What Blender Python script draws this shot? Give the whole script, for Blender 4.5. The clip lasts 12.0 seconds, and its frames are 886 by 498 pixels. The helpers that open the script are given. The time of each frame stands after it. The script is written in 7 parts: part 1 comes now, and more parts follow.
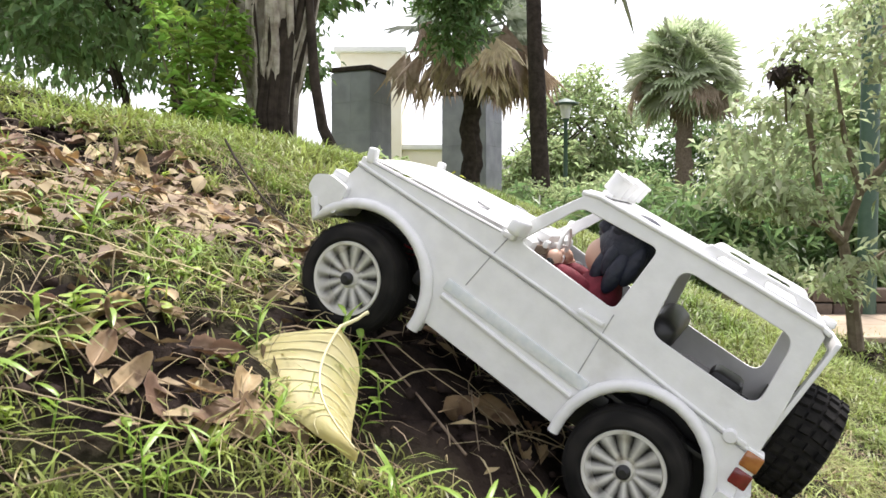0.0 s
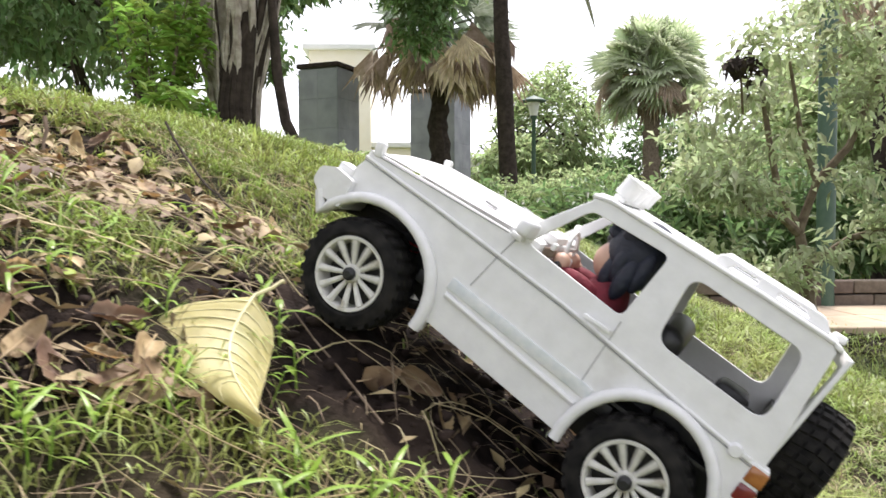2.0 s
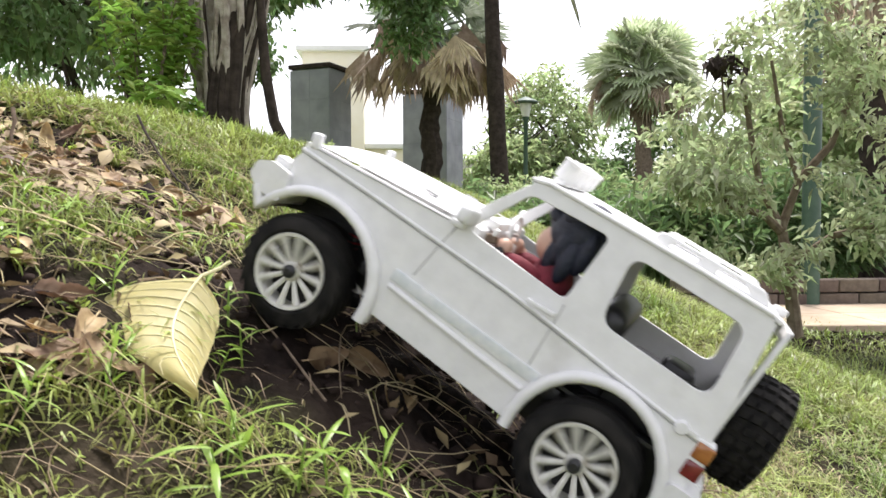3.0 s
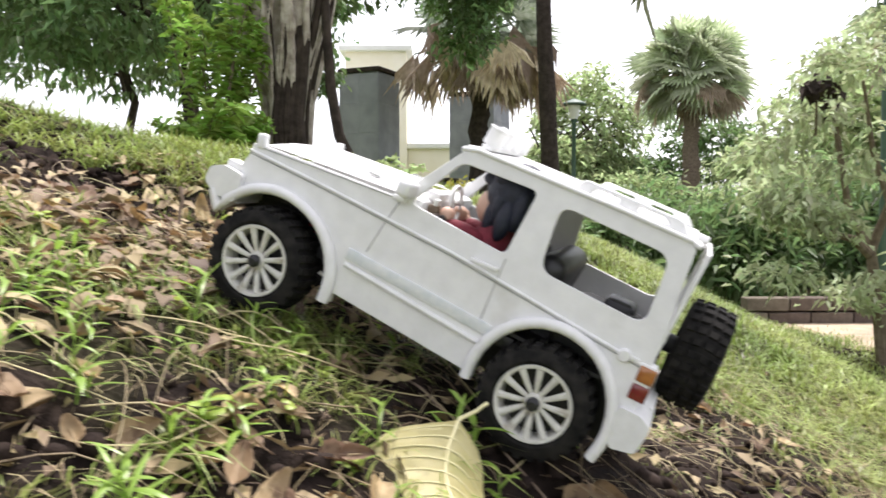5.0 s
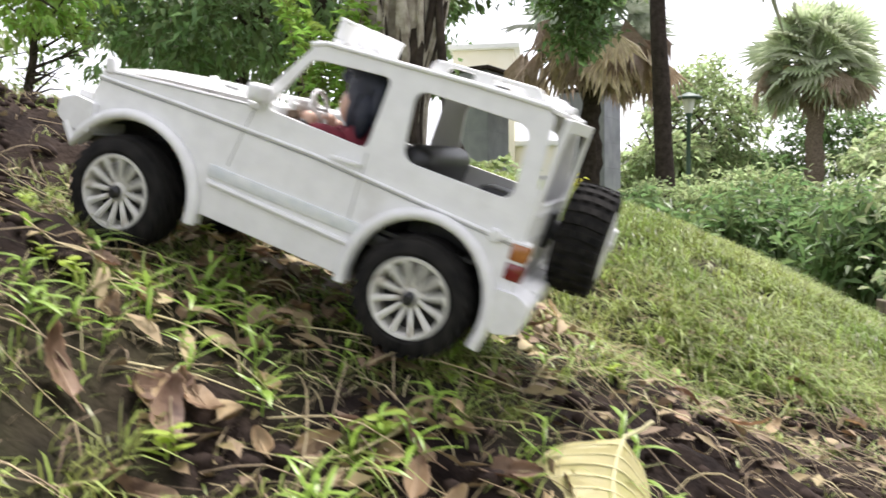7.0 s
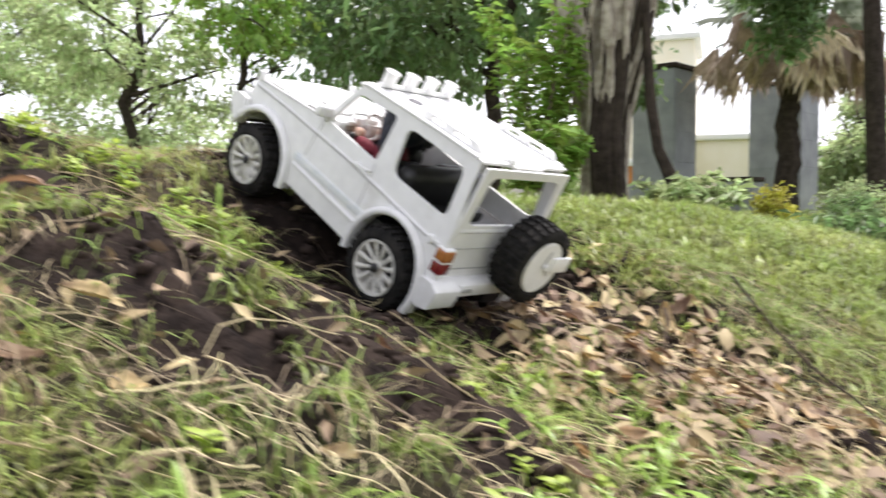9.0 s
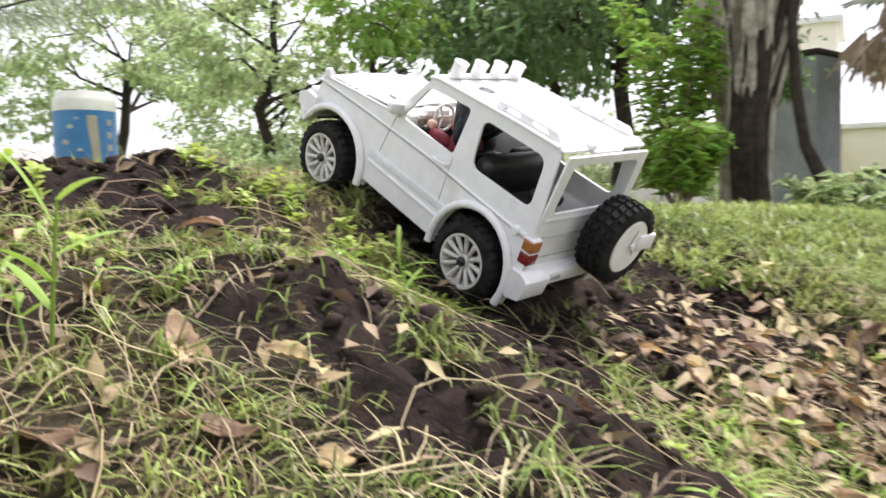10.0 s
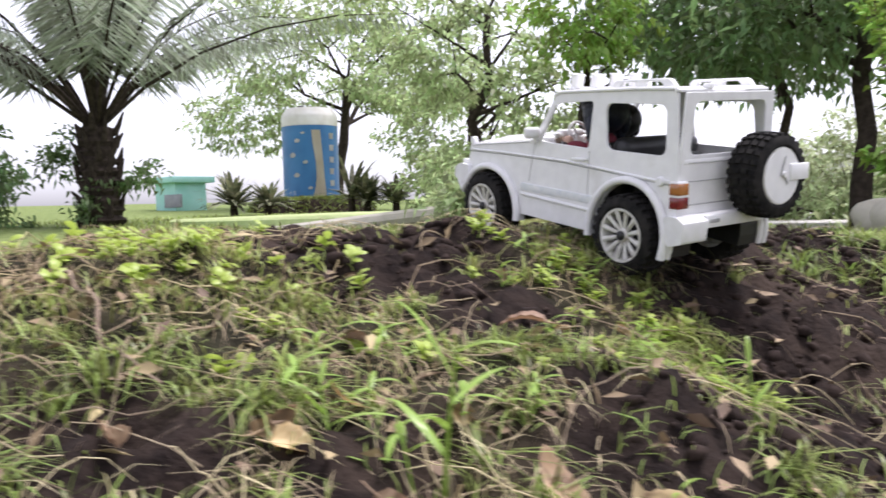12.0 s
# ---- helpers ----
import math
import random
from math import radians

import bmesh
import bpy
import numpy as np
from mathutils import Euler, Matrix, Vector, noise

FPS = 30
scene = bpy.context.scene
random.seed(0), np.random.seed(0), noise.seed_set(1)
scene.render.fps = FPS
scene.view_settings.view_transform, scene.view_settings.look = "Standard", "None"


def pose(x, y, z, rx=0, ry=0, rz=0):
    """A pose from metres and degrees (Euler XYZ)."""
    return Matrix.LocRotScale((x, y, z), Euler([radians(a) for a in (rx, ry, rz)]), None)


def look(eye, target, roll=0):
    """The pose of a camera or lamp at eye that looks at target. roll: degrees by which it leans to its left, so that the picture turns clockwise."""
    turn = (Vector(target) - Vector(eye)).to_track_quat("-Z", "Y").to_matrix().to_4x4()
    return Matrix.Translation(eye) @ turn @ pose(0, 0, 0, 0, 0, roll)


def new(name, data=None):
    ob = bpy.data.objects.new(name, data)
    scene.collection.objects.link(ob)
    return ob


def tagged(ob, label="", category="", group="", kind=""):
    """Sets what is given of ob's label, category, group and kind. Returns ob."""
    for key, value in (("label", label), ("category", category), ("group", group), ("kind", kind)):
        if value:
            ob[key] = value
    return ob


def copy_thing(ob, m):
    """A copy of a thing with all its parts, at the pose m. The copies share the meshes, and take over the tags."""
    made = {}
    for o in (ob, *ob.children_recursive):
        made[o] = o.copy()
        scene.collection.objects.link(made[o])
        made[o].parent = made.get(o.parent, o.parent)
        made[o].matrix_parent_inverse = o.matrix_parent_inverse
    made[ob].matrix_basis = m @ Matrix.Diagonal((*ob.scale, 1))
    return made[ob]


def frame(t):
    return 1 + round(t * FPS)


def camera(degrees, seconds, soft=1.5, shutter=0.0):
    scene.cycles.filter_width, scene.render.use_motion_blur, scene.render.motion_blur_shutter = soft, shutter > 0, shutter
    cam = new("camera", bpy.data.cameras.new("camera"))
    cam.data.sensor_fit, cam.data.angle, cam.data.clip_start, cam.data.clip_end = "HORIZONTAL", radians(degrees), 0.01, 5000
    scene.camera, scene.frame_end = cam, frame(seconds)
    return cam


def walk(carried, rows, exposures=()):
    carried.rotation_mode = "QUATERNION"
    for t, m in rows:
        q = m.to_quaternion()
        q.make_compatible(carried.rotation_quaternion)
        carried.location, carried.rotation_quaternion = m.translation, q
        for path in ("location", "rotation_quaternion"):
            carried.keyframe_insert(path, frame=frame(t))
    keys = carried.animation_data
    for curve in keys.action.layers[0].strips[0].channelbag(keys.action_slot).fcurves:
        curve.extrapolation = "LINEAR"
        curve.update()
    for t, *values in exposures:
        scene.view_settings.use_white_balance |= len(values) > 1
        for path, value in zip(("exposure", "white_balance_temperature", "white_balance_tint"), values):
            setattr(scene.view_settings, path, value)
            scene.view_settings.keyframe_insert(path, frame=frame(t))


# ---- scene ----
cam = camera(57.2, 12.0, soft=1.5, shutter=0.8)
PATH = [
    (0, pose(0.000, 0.000, 0.500, 87.70, -0.00, 0.00)),
    (0.5, pose(-0.000, -0.010, 0.491, 87.71, 0.06, -0.52)),
    (1, pose(0.004, -0.007, 0.487, 87.65, 0.08, -1.10)),
    (1.5, pose(0.017, 0.005, 0.484, 87.61, 0.14, -1.62)),
    (2, pose(0.043, 0.008, 0.474, 87.62, 0.20, -2.00)),
    (2.5, pose(0.079, -0.006, 0.460, 87.69, 0.23, -2.24)),
    (2.7, pose(0.090, -0.012, 0.454, 87.76, 0.20, -2.36)),
    (4.3, pose(-0.026, 0.014, 0.538, 87.53, -0.04, -1.88)),
    (4.5, pose(-0.047, 0.015, 0.552, 87.48, -0.03, -1.41)),
    (5, pose(-0.093, 0.025, 0.571, 87.44, 0.11, 0.13)),
    (5.5, pose(-0.121, 0.029, 0.574, 87.43, 0.27, 1.96)),
    (6, pose(-0.127, 0.026, 0.570, 87.45, 0.47, 3.96)),
    (6.5, pose(-0.120, 0.023, 0.569, 87.49, 0.55, 5.89)),
    (6.7, pose(-0.122, 0.020, 0.572, 87.41, 0.58, 6.58)),
    (8.3, pose(-0.290, 0.043, 0.692, 86.98, 0.00, 13.66)),
    (8.5, pose(-0.315, 0.036, 0.707, 86.96, 0.08, 15.08)),
    (9, pose(-0.373, 0.021, 0.743, 86.74, 0.36, 19.00)),
    (9.5, pose(-0.413, 0.018, 0.766, 86.61, 0.71, 23.18)),
    (10, pose(-0.435, 0.037, 0.780, 86.55, 1.08, 27.50)),
    (10.5, pose(-0.451, 0.058, 0.800, 86.64, 1.40, 31.73)),
    (11, pose(-0.475, 0.052, 0.827, 86.77, 1.55, 35.69)),
    (11.5, pose(-0.502, 0.026, 0.851, 86.98, 1.56, 39.07)),
    (12, pose(-0.535, -0.002, 0.864, 87.03, 1.69, 41.61)),
]
walk(cam, PATH, exposures=((0, 1.4, 6350, 16), (6, 1.4, 6350, 16), (9, 1.45, 6350, 16), (10.5, 1.38, 6250, 19), (12, 1.2, 6050, 23)))

# ---- light: a bright hazy sky and a veiled sun ----
world = bpy.data.worlds.new("sky")
scene.world = world
world.use_nodes = True
wn = world.node_tree.nodes
wl = world.node_tree.links
sky = wn.new("ShaderNodeTexSky")
sky.sky_type = 'NISHITA'
sky.sun_disc = False
sky.sun_elevation = radians(67)
sky.sun_rotation = radians(27)
sky.air_density, sky.dust_density, sky.ozone_density = 1.0, 2.0, 1.0
veil = wn.new("ShaderNodeHueSaturation")
veil.inputs["Saturation"].default_value = 0.15
wl.new(sky.outputs[0], veil.inputs["Color"])
wl.new(veil.outputs[0], wn["Background"].inputs["Color"])
wn["Background"].inputs["Strength"].default_value = 0.135
sun = new("sun", bpy.data.lights.new("sun", 'SUN'))
sun.data.energy, sun.data.angle, sun.data.color = 2.0, radians(12), (1.0, 0.95, 0.86)
sun.matrix_world = look((1.5, 3.0, 8.0), (0, 0, 0))


# ---- materials ----
def material(name, tint, tint2=None, rough=0.6, grain=0.0, size=20.0, relief=0.0, metal=0.0, island=None, sheen_through=0.0, spots=None, coat=0.0, vary=(0.55, 1.45)):
    """A surface: two tints mixed by noise, an optional shade per piece, fine relief, light passing through thin leaves."""
    m = bpy.data.materials.new(name)
    m.use_nodes = True
    n, l = m.node_tree.nodes, m.node_tree.links
    b = n["Principled BSDF"]
    b.inputs["Roughness"].default_value, b.inputs["Metallic"].default_value = rough, metal
    b.inputs["Coat Weight"].default_value = coat
    b.inputs["Specular IOR Level"].default_value = 0.12 if rough > 0.8 else 0.5
    where = n.new("ShaderNodeTexCoord").outputs["Object"]
    noisy = n.new("ShaderNodeTexNoise")
    noisy.inputs["Scale"].default_value, noisy.inputs["Detail"].default_value = size, 6
    l.new(where, noisy.inputs["Vector"])
    mix = n.new("ShaderNodeMix")
    mix.data_type = 'RGBA'
    mix.inputs[6].default_value, mix.inputs[7].default_value = (*tint, 1), (*(tint2 or tint), 1)
    ramp = n.new("ShaderNodeMapRange")
    ramp.inputs[1].default_value, ramp.inputs[2].default_value = 0.35, 0.65
    l.new(noisy.outputs[0], ramp.inputs[0])
    l.new(ramp.outputs[0], mix.inputs[0])
    color = mix.outputs[2]
    if spots:
        big = n.new("ShaderNodeTexNoise")
        big.inputs["Scale"].default_value, big.inputs["Detail"].default_value = spots[1], 4
        l.new(where, big.inputs["Vector"])
        br = n.new("ShaderNodeMapRange")
        br.inputs[1].default_value, br.inputs[2].default_value = spots[2], spots[2] + 0.12
        l.new(big.outputs[0], br.inputs[0])
        sm = n.new("ShaderNodeMix")
        sm.data_type = 'RGBA'
        sm.inputs[7].default_value = (*spots[0], 1)
        l.new(br.outputs[0], sm.inputs[0])
        l.new(color, sm.inputs[6])
        color = sm.outputs[2]
    if island:
        rnd = n.new("ShaderNodeNewGeometry").outputs["Random Per Island"] if island != "object" else n.new("ShaderNodeObjectInfo").outputs["Random"]
        hsv = n.new("ShaderNodeHueSaturation")
        hr, vr = n.new("ShaderNodeMapRange"), n.new("ShaderNodeMapRange")
        hr.inputs[3].default_value, hr.inputs[4].default_value = 0.475, 0.52
        vr.inputs[3].default_value, vr.inputs[4].default_value = vary
        l.new(rnd, hr.inputs[0])
        l.new(rnd, vr.inputs[0])
        l.new(hr.outputs[0], hsv.inputs["Hue"])
        l.new(vr.outputs[0], hsv.inputs["Value"])
        l.new(color, hsv.inputs["Color"])
        color = hsv.outputs[0]
    l.new(color, b.inputs["Base Color"])
    if relief:
        fine = n.new("ShaderNodeTexNoise")
        fine.inputs["Scale"].default_value, fine.inputs["Detail"].default_value = size * 2.5, 8
        l.new(where, fine.inputs["Vector"])
        bump = n.new("ShaderNodeBump")
        bump.inputs["Strength"].default_value, bump.inputs["Distance"].default_value = 0.6, relief
        l.new(fine.outputs[0], bump.inputs["Height"])
        l.new(bump.outputs[0], b.inputs["Normal"])
    if sheen_through:
        tr = n.new("ShaderNodeBsdfTranslucent")
        l.new(color, tr.inputs["Color"])
        ms = n.new("ShaderNodeMixShader")
        ms.inputs[0].default_value = sheen_through
        l.new(b.outputs[0], ms.inputs[1])
        l.new(tr.outputs[0], ms.inputs[2])
        l.new(ms.outputs[0], n["Material Output"].inputs[0])
    return m


WHITE = material("white_sheet_plastic", (0.80, 0.80, 0.79), (0.74, 0.74, 0.73), 0.42, size=60, relief=0.0004, spots=((0.62, 0.61, 0.58), 14, 0.62))
WHITE_TRIM = material("white_trim", (0.82, 0.82, 0.82), (0.76, 0.76, 0.75), 0.45, size=80, relief=0.0003)
SCUFF = material("scuffed_strip", (0.76, 0.77, 0.76), (0.62, 0.66, 0.67), 0.5, size=90, relief=0.0004)
SEAM = material("dark_seam", (0.30, 0.30, 0.30), (0.44, 0.44, 0.43), 0.7, size=100)
RIM = material("cream_white_rim", (0.74, 0.73, 0.68), (0.62, 0.61, 0.55), 0.4, size=120, relief=0.0002, spots=((0.42, 0.38, 0.30), 60, 0.6))
RUBBER = material("dusty_black_rubber", (0.010, 0.010, 0.010), (0.028, 0.026, 0.024), 0.85, size=90, relief=0.0006)
BLACK = material("black_plastic", (0.012, 0.012, 0.013), (0.022, 0.022, 0.022), 0.45, size=50)
REDPART = material("red_anodised", (0.35, 0.02, 0.03), None, 0.35, metal=0.5)
AMBER = material("amber_lens", (0.40, 0.155, 0.04), (0.30, 0.10, 0.03), 0.2, size=160, coat=0.5)
REDLENS = material("red_lens", (0.20, 0.018, 0.020), (0.13, 0.012, 0.014), 0.2, size=160, coat=0.5)
SOIL = material("dark_soil", (0.020, 0.014, 0.012), (0.048, 0.034, 0.027), 0.95, size=30, relief=0.006)
BARK = material("grey_brown_bark", (0.50, 0.45, 0.39), (0.24, 0.20, 0.165), 0.9, size=14, relief=0.02, spots=((0.30, 0.26, 0.20), 5, 0.58))
DARKBARK = material("dark_bark", (0.030, 0.024, 0.020), (0.062, 0.048, 0.039), 0.95, size=18, relief=0.012)
PALEBARK = material("pale_branch_bark", (0.13, 0.10, 0.07), (0.22, 0.18, 0.13), 0.9, size=30, relief=0.004)
SLATE = material("grey_slate_cladding", (0.22, 0.23, 0.25), (0.30, 0.31, 0.33), 0.6, size=4, relief=0.004, island="object", vary=(0.93, 1.07))
CREAM = material("cream_wall", (0.80, 0.74, 0.58), (0.84, 0.79, 0.66), 0.85, size=2)
PALEWALL = material("white_wall", (0.78, 0.78, 0.75), (0.70, 0.70, 0.67), 0.8, size=2)
ORANGE = material("orange_wall", (0.55, 0.24, 0.09), (0.48, 0.20, 0.08), 0.85, size=3)
LAMPGREEN = material("green_painted_metal", (0.045, 0.090, 0.062), (0.06, 0.11, 0.075), 0.5, size=30)
LAMPGLASS = material("frosted_glass", (0.75, 0.76, 0.70), None, 0.3)
BRICK = material("dull_brown_brick", (0.12, 0.098, 0.08), (0.17, 0.14, 0.115), 0.9, size=25, relief=0.004, island="object", vary=(0.85, 1.15))
SAND = material("sandy_paving", (0.46, 0.36, 0.26), (0.54, 0.44, 0.33), 0.9, size=9, relief=0.003)
CONCRETE = material("pale_concrete", (0.64, 0.62, 0.58), (0.54, 0.52, 0.48), 0.85, size=5, relief=0.003, island="object", vary=(0.9, 1.08))
TURQ = material("turquoise_paint", (0.34, 0.68, 0.61), (0.40, 0.72, 0.66), 0.6, size=4)
CANBLUE = material("faded_blue_paint", (0.025, 0.14, 0.34), (0.04, 0.19, 0.42), 0.45, size=3, spots=((0.62, 0.66, 0.68), 2.2, 0.68))
CANWHITE = material("weathered_white_paint", (0.75, 0.74, 0.70), (0.62, 0.60, 0.54), 0.6, size=4)
CANCREAM = material("cream_stripe_paint", (0.68, 0.60, 0.44), (0.74, 0.68, 0.54), 0.55, size=4)
STONE = material("pale_stone", (0.62, 0.58, 0.50), (0.50, 0.47, 0.40), 0.9, size=6, relief=0.01)


def leafy(name, a, b, rough=0.5, through_light=0.35, size=12):
    return material(name, a, b, rough, size=size, island="piece", sheen_through=through_light)


GRASS = material("lawn_grass", (0.19, 0.262, 0.056), (0.34, 0.385, 0.112), 0.42, size=3, island="piece", sheen_through=0.38, vary=(0.38, 1.62))
STRAW = leafy("dry_straw", (0.54, 0.46, 0.28), (0.30, 0.225, 0.125), 0.7, 0.2, 3)
BLADE = leafy("broad_bright_blade", (0.24, 0.39, 0.05), (0.32, 0.45, 0.10), 0.35, 0.4, 6)
LITTER = material("brown_dead_leaf", (0.56, 0.42, 0.25), (0.36, 0.245, 0.135), 0.6, size=35, relief=0.001, island="object", vary=(0.5, 1.3), sheen_through=0.12, spots=((0.20, 0.12, 0.07), 45, 0.62))
LIME = leafy("lime_weed_leaf", (0.36, 0.47, 0.07), (0.46, 0.56, 0.14), 0.4, 0.45)
LITTERBITS = leafy("leaf_crumbs", (0.37, 0.285, 0.155), (0.165, 0.115, 0.064), 0.7, 0.1, 8)
YELLOW = material("yellowed_leaf", (0.74, 0.68, 0.34), (0.80, 0.74, 0.44), 0.45, size=26, relief=0.0006, sheen_through=0.25, spots=((0.64, 0.63, 0.28), 16, 0.6))
VEIN = material("pale_leaf_vein", (0.80, 0.74, 0.44), None, 0.5)
WOODSTICK = material("weathered_twig", (0.15, 0.11, 0.08), (0.26, 0.20, 0.15), 0.85, size=60, relief=0.001)
DARKLEAF = leafy("dark_tree_leaf", (0.112, 0.19, 0.066), (0.20, 0.29, 0.118), 0.40, 0.55)
MIDLEAF = leafy("mid_green_leaf", (0.27, 0.355, 0.15), (0.45, 0.53, 0.28), 0.42, 0.6)
PALELEAF = leafy("pale_variegated_leaf", (0.30, 0.375, 0.17), (0.52, 0.57, 0.36), 0.45, 0.5)
BRIGHTLEAF = leafy("bright_compound_leaf", (0.22, 0.37, 0.06), (0.32, 0.46, 0.11), 0.4, 0.45)
FROND = leafy("fan_frond", (0.20, 0.26, 0.12), (0.34, 0.38, 0.24), 0.45, 0.3)
PALEFROND = leafy("pale_fan_frond", (0.42, 0.49, 0.29), (0.60, 0.65, 0.47), 0.42, 0.45)
GREYFROND = leafy("grey_green_frond", (0.24, 0.29, 0.20), (0.40, 0.44, 0.36), 0.42, 0.45)
DEADFROND = leafy("dead_palm_frond", (0.42, 0.33, 0.24), (0.62, 0.52, 0.40), 0.8, 0.4)
SPIKY = leafy("dark_spiky_leaf", (0.07, 0.10, 0.05), (0.26, 0.25, 0.15), 0.5, 0.2)
YELLOWBUSH = leafy("yellow_shrub_leaf", (0.42, 0.42, 0.05), (0.50, 0.46, 0.08), 0.5, 0.4)


# ---- mesh helpers ----
def finish(name, me, mat, parent=None, label="", smooth=True):
    if mat and not len(me.materials):
        me.materials.append(mat)
    if smooth and len(me.polygons):
        me.polygons.foreach_set("use_smooth", [True] * len(me.polygons))
        me.set_sharp_from_angle(angle=radians(38))
    ob = new(name, me)
    if parent:
        ob.parent = parent
    if label:
        tagged(ob, label)
    return ob


def part(name, bm, mat, parent=None, label="", smooth=True):
    me = bpy.data.meshes.new(name)
    bm.normal_update()
    bm.to_mesh(me)
    bm.free()
    return finish(name, me, mat, parent, label, smooth)


def root(name, m=None, **tags):
    ob = new(name)
    ob.empty_display_size = 0.05
    if m is not None:
        ob.matrix_basis = m
    return tagged(ob, **tags)


def bx(bm, c, s, bev=0.0, m=None, seg=2):
    """A box with rounded edges, by centre and size."""
    mat = Matrix.Translation(c) @ Matrix.Diagonal((*s, 1))
    if m is not None:
        mat = Matrix.Translation(c) @ m.to_4x4() @ Matrix.Diagonal((*s, 1))
    vs = bmesh.ops.create_cube(bm, size=1, matrix=mat)["verts"]
    if bev:
        es = list({e for v in vs for e in v.link_edges})
        bmesh.ops.bevel(bm, geom=es, offset=bev, segments=seg, affect='EDGES', profile=0.5)
    return bm


def rod(bm, p0, p1, r0, r1=None, n=14):
    p0, p1 = Vector(p0), Vector(p1)
    d = p1 - p0
    m = Matrix.Translation((p0 + p1) / 2) @ d.to_track_quat('Z', 'Y').to_matrix().to_4x4()
    bmesh.ops.create_cone(bm, cap_ends=True, segments=n, radius1=r0, radius2=r0 if r1 is None else r1, depth=d.length, matrix=m)
    return bm


def tube(bm, pts, radii, n=8, wob=0.0, rng=random):
    """A tapered tube along a path, with an uneven skin."""
    pts = [Vector(p) for p in pts]
    rings = []
    for i, p in enumerate(pts):
        d = (pts[min(i + 1, len(pts) - 1)] - pts[max(i - 1, 0)]).normalized()
        a = d.cross(Vector((0.31, 0.95, 0.1))).normalized()
        b = d.cross(a)
        ring = []
        for k in range(n):
            t = 2 * math.pi * k / n
            r = radii[i] * (1 + wob * rng.uniform(-1, 1))
            ring.append(bm.verts.new(p + (a * math.cos(t) + b * math.sin(t)) * r))
        rings.append(ring)
    for r0, r1 in zip(rings, rings[1:]):
        for k in range(n):
            bm.faces.new((r0[k], r0[(k + 1) % n], r1[(k + 1) % n], r1[k]))
    bm.faces.new(rings[0][::-1])
    bm.faces.new(rings[-1])
    return bm


def lathe(bm, profile, n=32, m=None):
    """Turns (radius, height) pairs round the z axis, then places the shape by m."""
    m = m or Matrix()
    rings = []
    for r, h in profile:
        rings.append([bm.verts.new(m @ Vector((max(r, 1e-5) * math.cos(2 * math.pi * k / n), max(r, 1e-5) * math.sin(2 * math.pi * k / n), h))) for k in range(n)])
    for a, b in zip(rings, rings[1:]):
        for k in range(n):
            bm.faces.new((a[k], a[(k + 1) % n], b[(k + 1) % n], b[k]))
    return bm


def arc(cx, cz, r, a0, a1, n=14):
    return [(cx + r * math.cos(radians(a0 + (a1 - a0) * i / n)), cz + r * math.sin(radians(a0 + (a1 - a0) * i / n))) for i in range(n + 1)]


def rounded(pts, r, n=4):
    """A polygon with its corners rounded off."""
    out = []
    for i, p in enumerate(pts):
        p, a, b = Vector(p), Vector(pts[i - 1]), Vector(pts[(i + 1) % len(pts)])
        da, db = (a - p), (b - p)
        q = min(r, da.length * 0.45, db.length * 0.45)
        s, e = p + da.normalized() * q, p + db.normalized() * q
        for k in range(n + 1):
            t = k / n
            out.append(tuple(s * (1 - t) ** 2 + p * 2 * t * (1 - t) + e * t * t))
    return out


def plate_mesh(outline, holes=(), thick=0.003, bev=0.0006):
    """A flat sheet with openings through it and softened edges, in the x-y plane, centred on z = 0."""
    cu = bpy.data.curves.new("sheet", 'CURVE')
    cu.dimensions, cu.fill_mode = '2D', 'BOTH'
    cu.extrude, cu.bevel_depth, cu.bevel_resolution = thick / 2 - bev, bev, 1
    cu.offset = -bev
    for ring in (outline, *holes):
        sp = cu.splines.new('POLY')
        sp.points.add(len(ring) - 1)
        for q, (x, y) in zip(sp.points, ring):
            q.co = (x, y, 0, 1)
        sp.use_cyclic_u = True
    ob = bpy.data.objects.new("sheet", cu)
    scene.collection.objects.link(ob)
    me = bpy.data.meshes.new_from_object(ob.evaluated_get(bpy.context.evaluated_depsgraph_get()))
    bpy.data.objects.remove(ob)
    bpy.data.curves.remove(cu)
    return me


def plate(name, outline, holes, thick, m, mat, parent, label="", bev=0.0006):
    me = plate_mesh(outline, holes, thick, bev)
    me.transform(m)
    me.materials.clear()
    return finish(name, me, mat, parent, label)


def raw(name, verts, faces, mat, parent=None, label="", smooth=False):
    me = bpy.data.meshes.new(name)
    me.from_pydata(verts, [], faces)
    return finish(name, me, mat, parent, label, smooth)


def soup(name, co, quads, tris, mat, parent=None, label="", smooth=True):
    """A mesh of very many small leaves from arrays: corners, then four- and three-cornered faces."""
    me = bpy.data.meshes.new(name)
    loops = np.concatenate([quads.ravel(), tris.ravel()]).astype(np.int32)
    sizes = np.concatenate([np.full(len(quads), 4), np.full(len(tris), 3)]).astype(np.int32)
    me.vertices.add(len(co))
    me.vertices.foreach_set("co", co.astype(np.float32).ravel())
    me.loops.add(len(loops))
    me.loops.foreach_set("vertex_index", loops)
    me.polygons.add(len(sizes))
    me.polygons.foreach_set("loop_start", np.concatenate([[0], np.cumsum(sizes)[:-1]]).astype(np.int32))
    me.update(calc_edges=True)
    me.validate()
    me.materials.append(mat)
    if smooth:
        me.polygons.foreach_set("use_smooth", [True] * len(me.polygons))
    ob = new(name, me)
    if parent:
        ob.parent = parent
    if label:
        tagged(ob, label)
    return ob


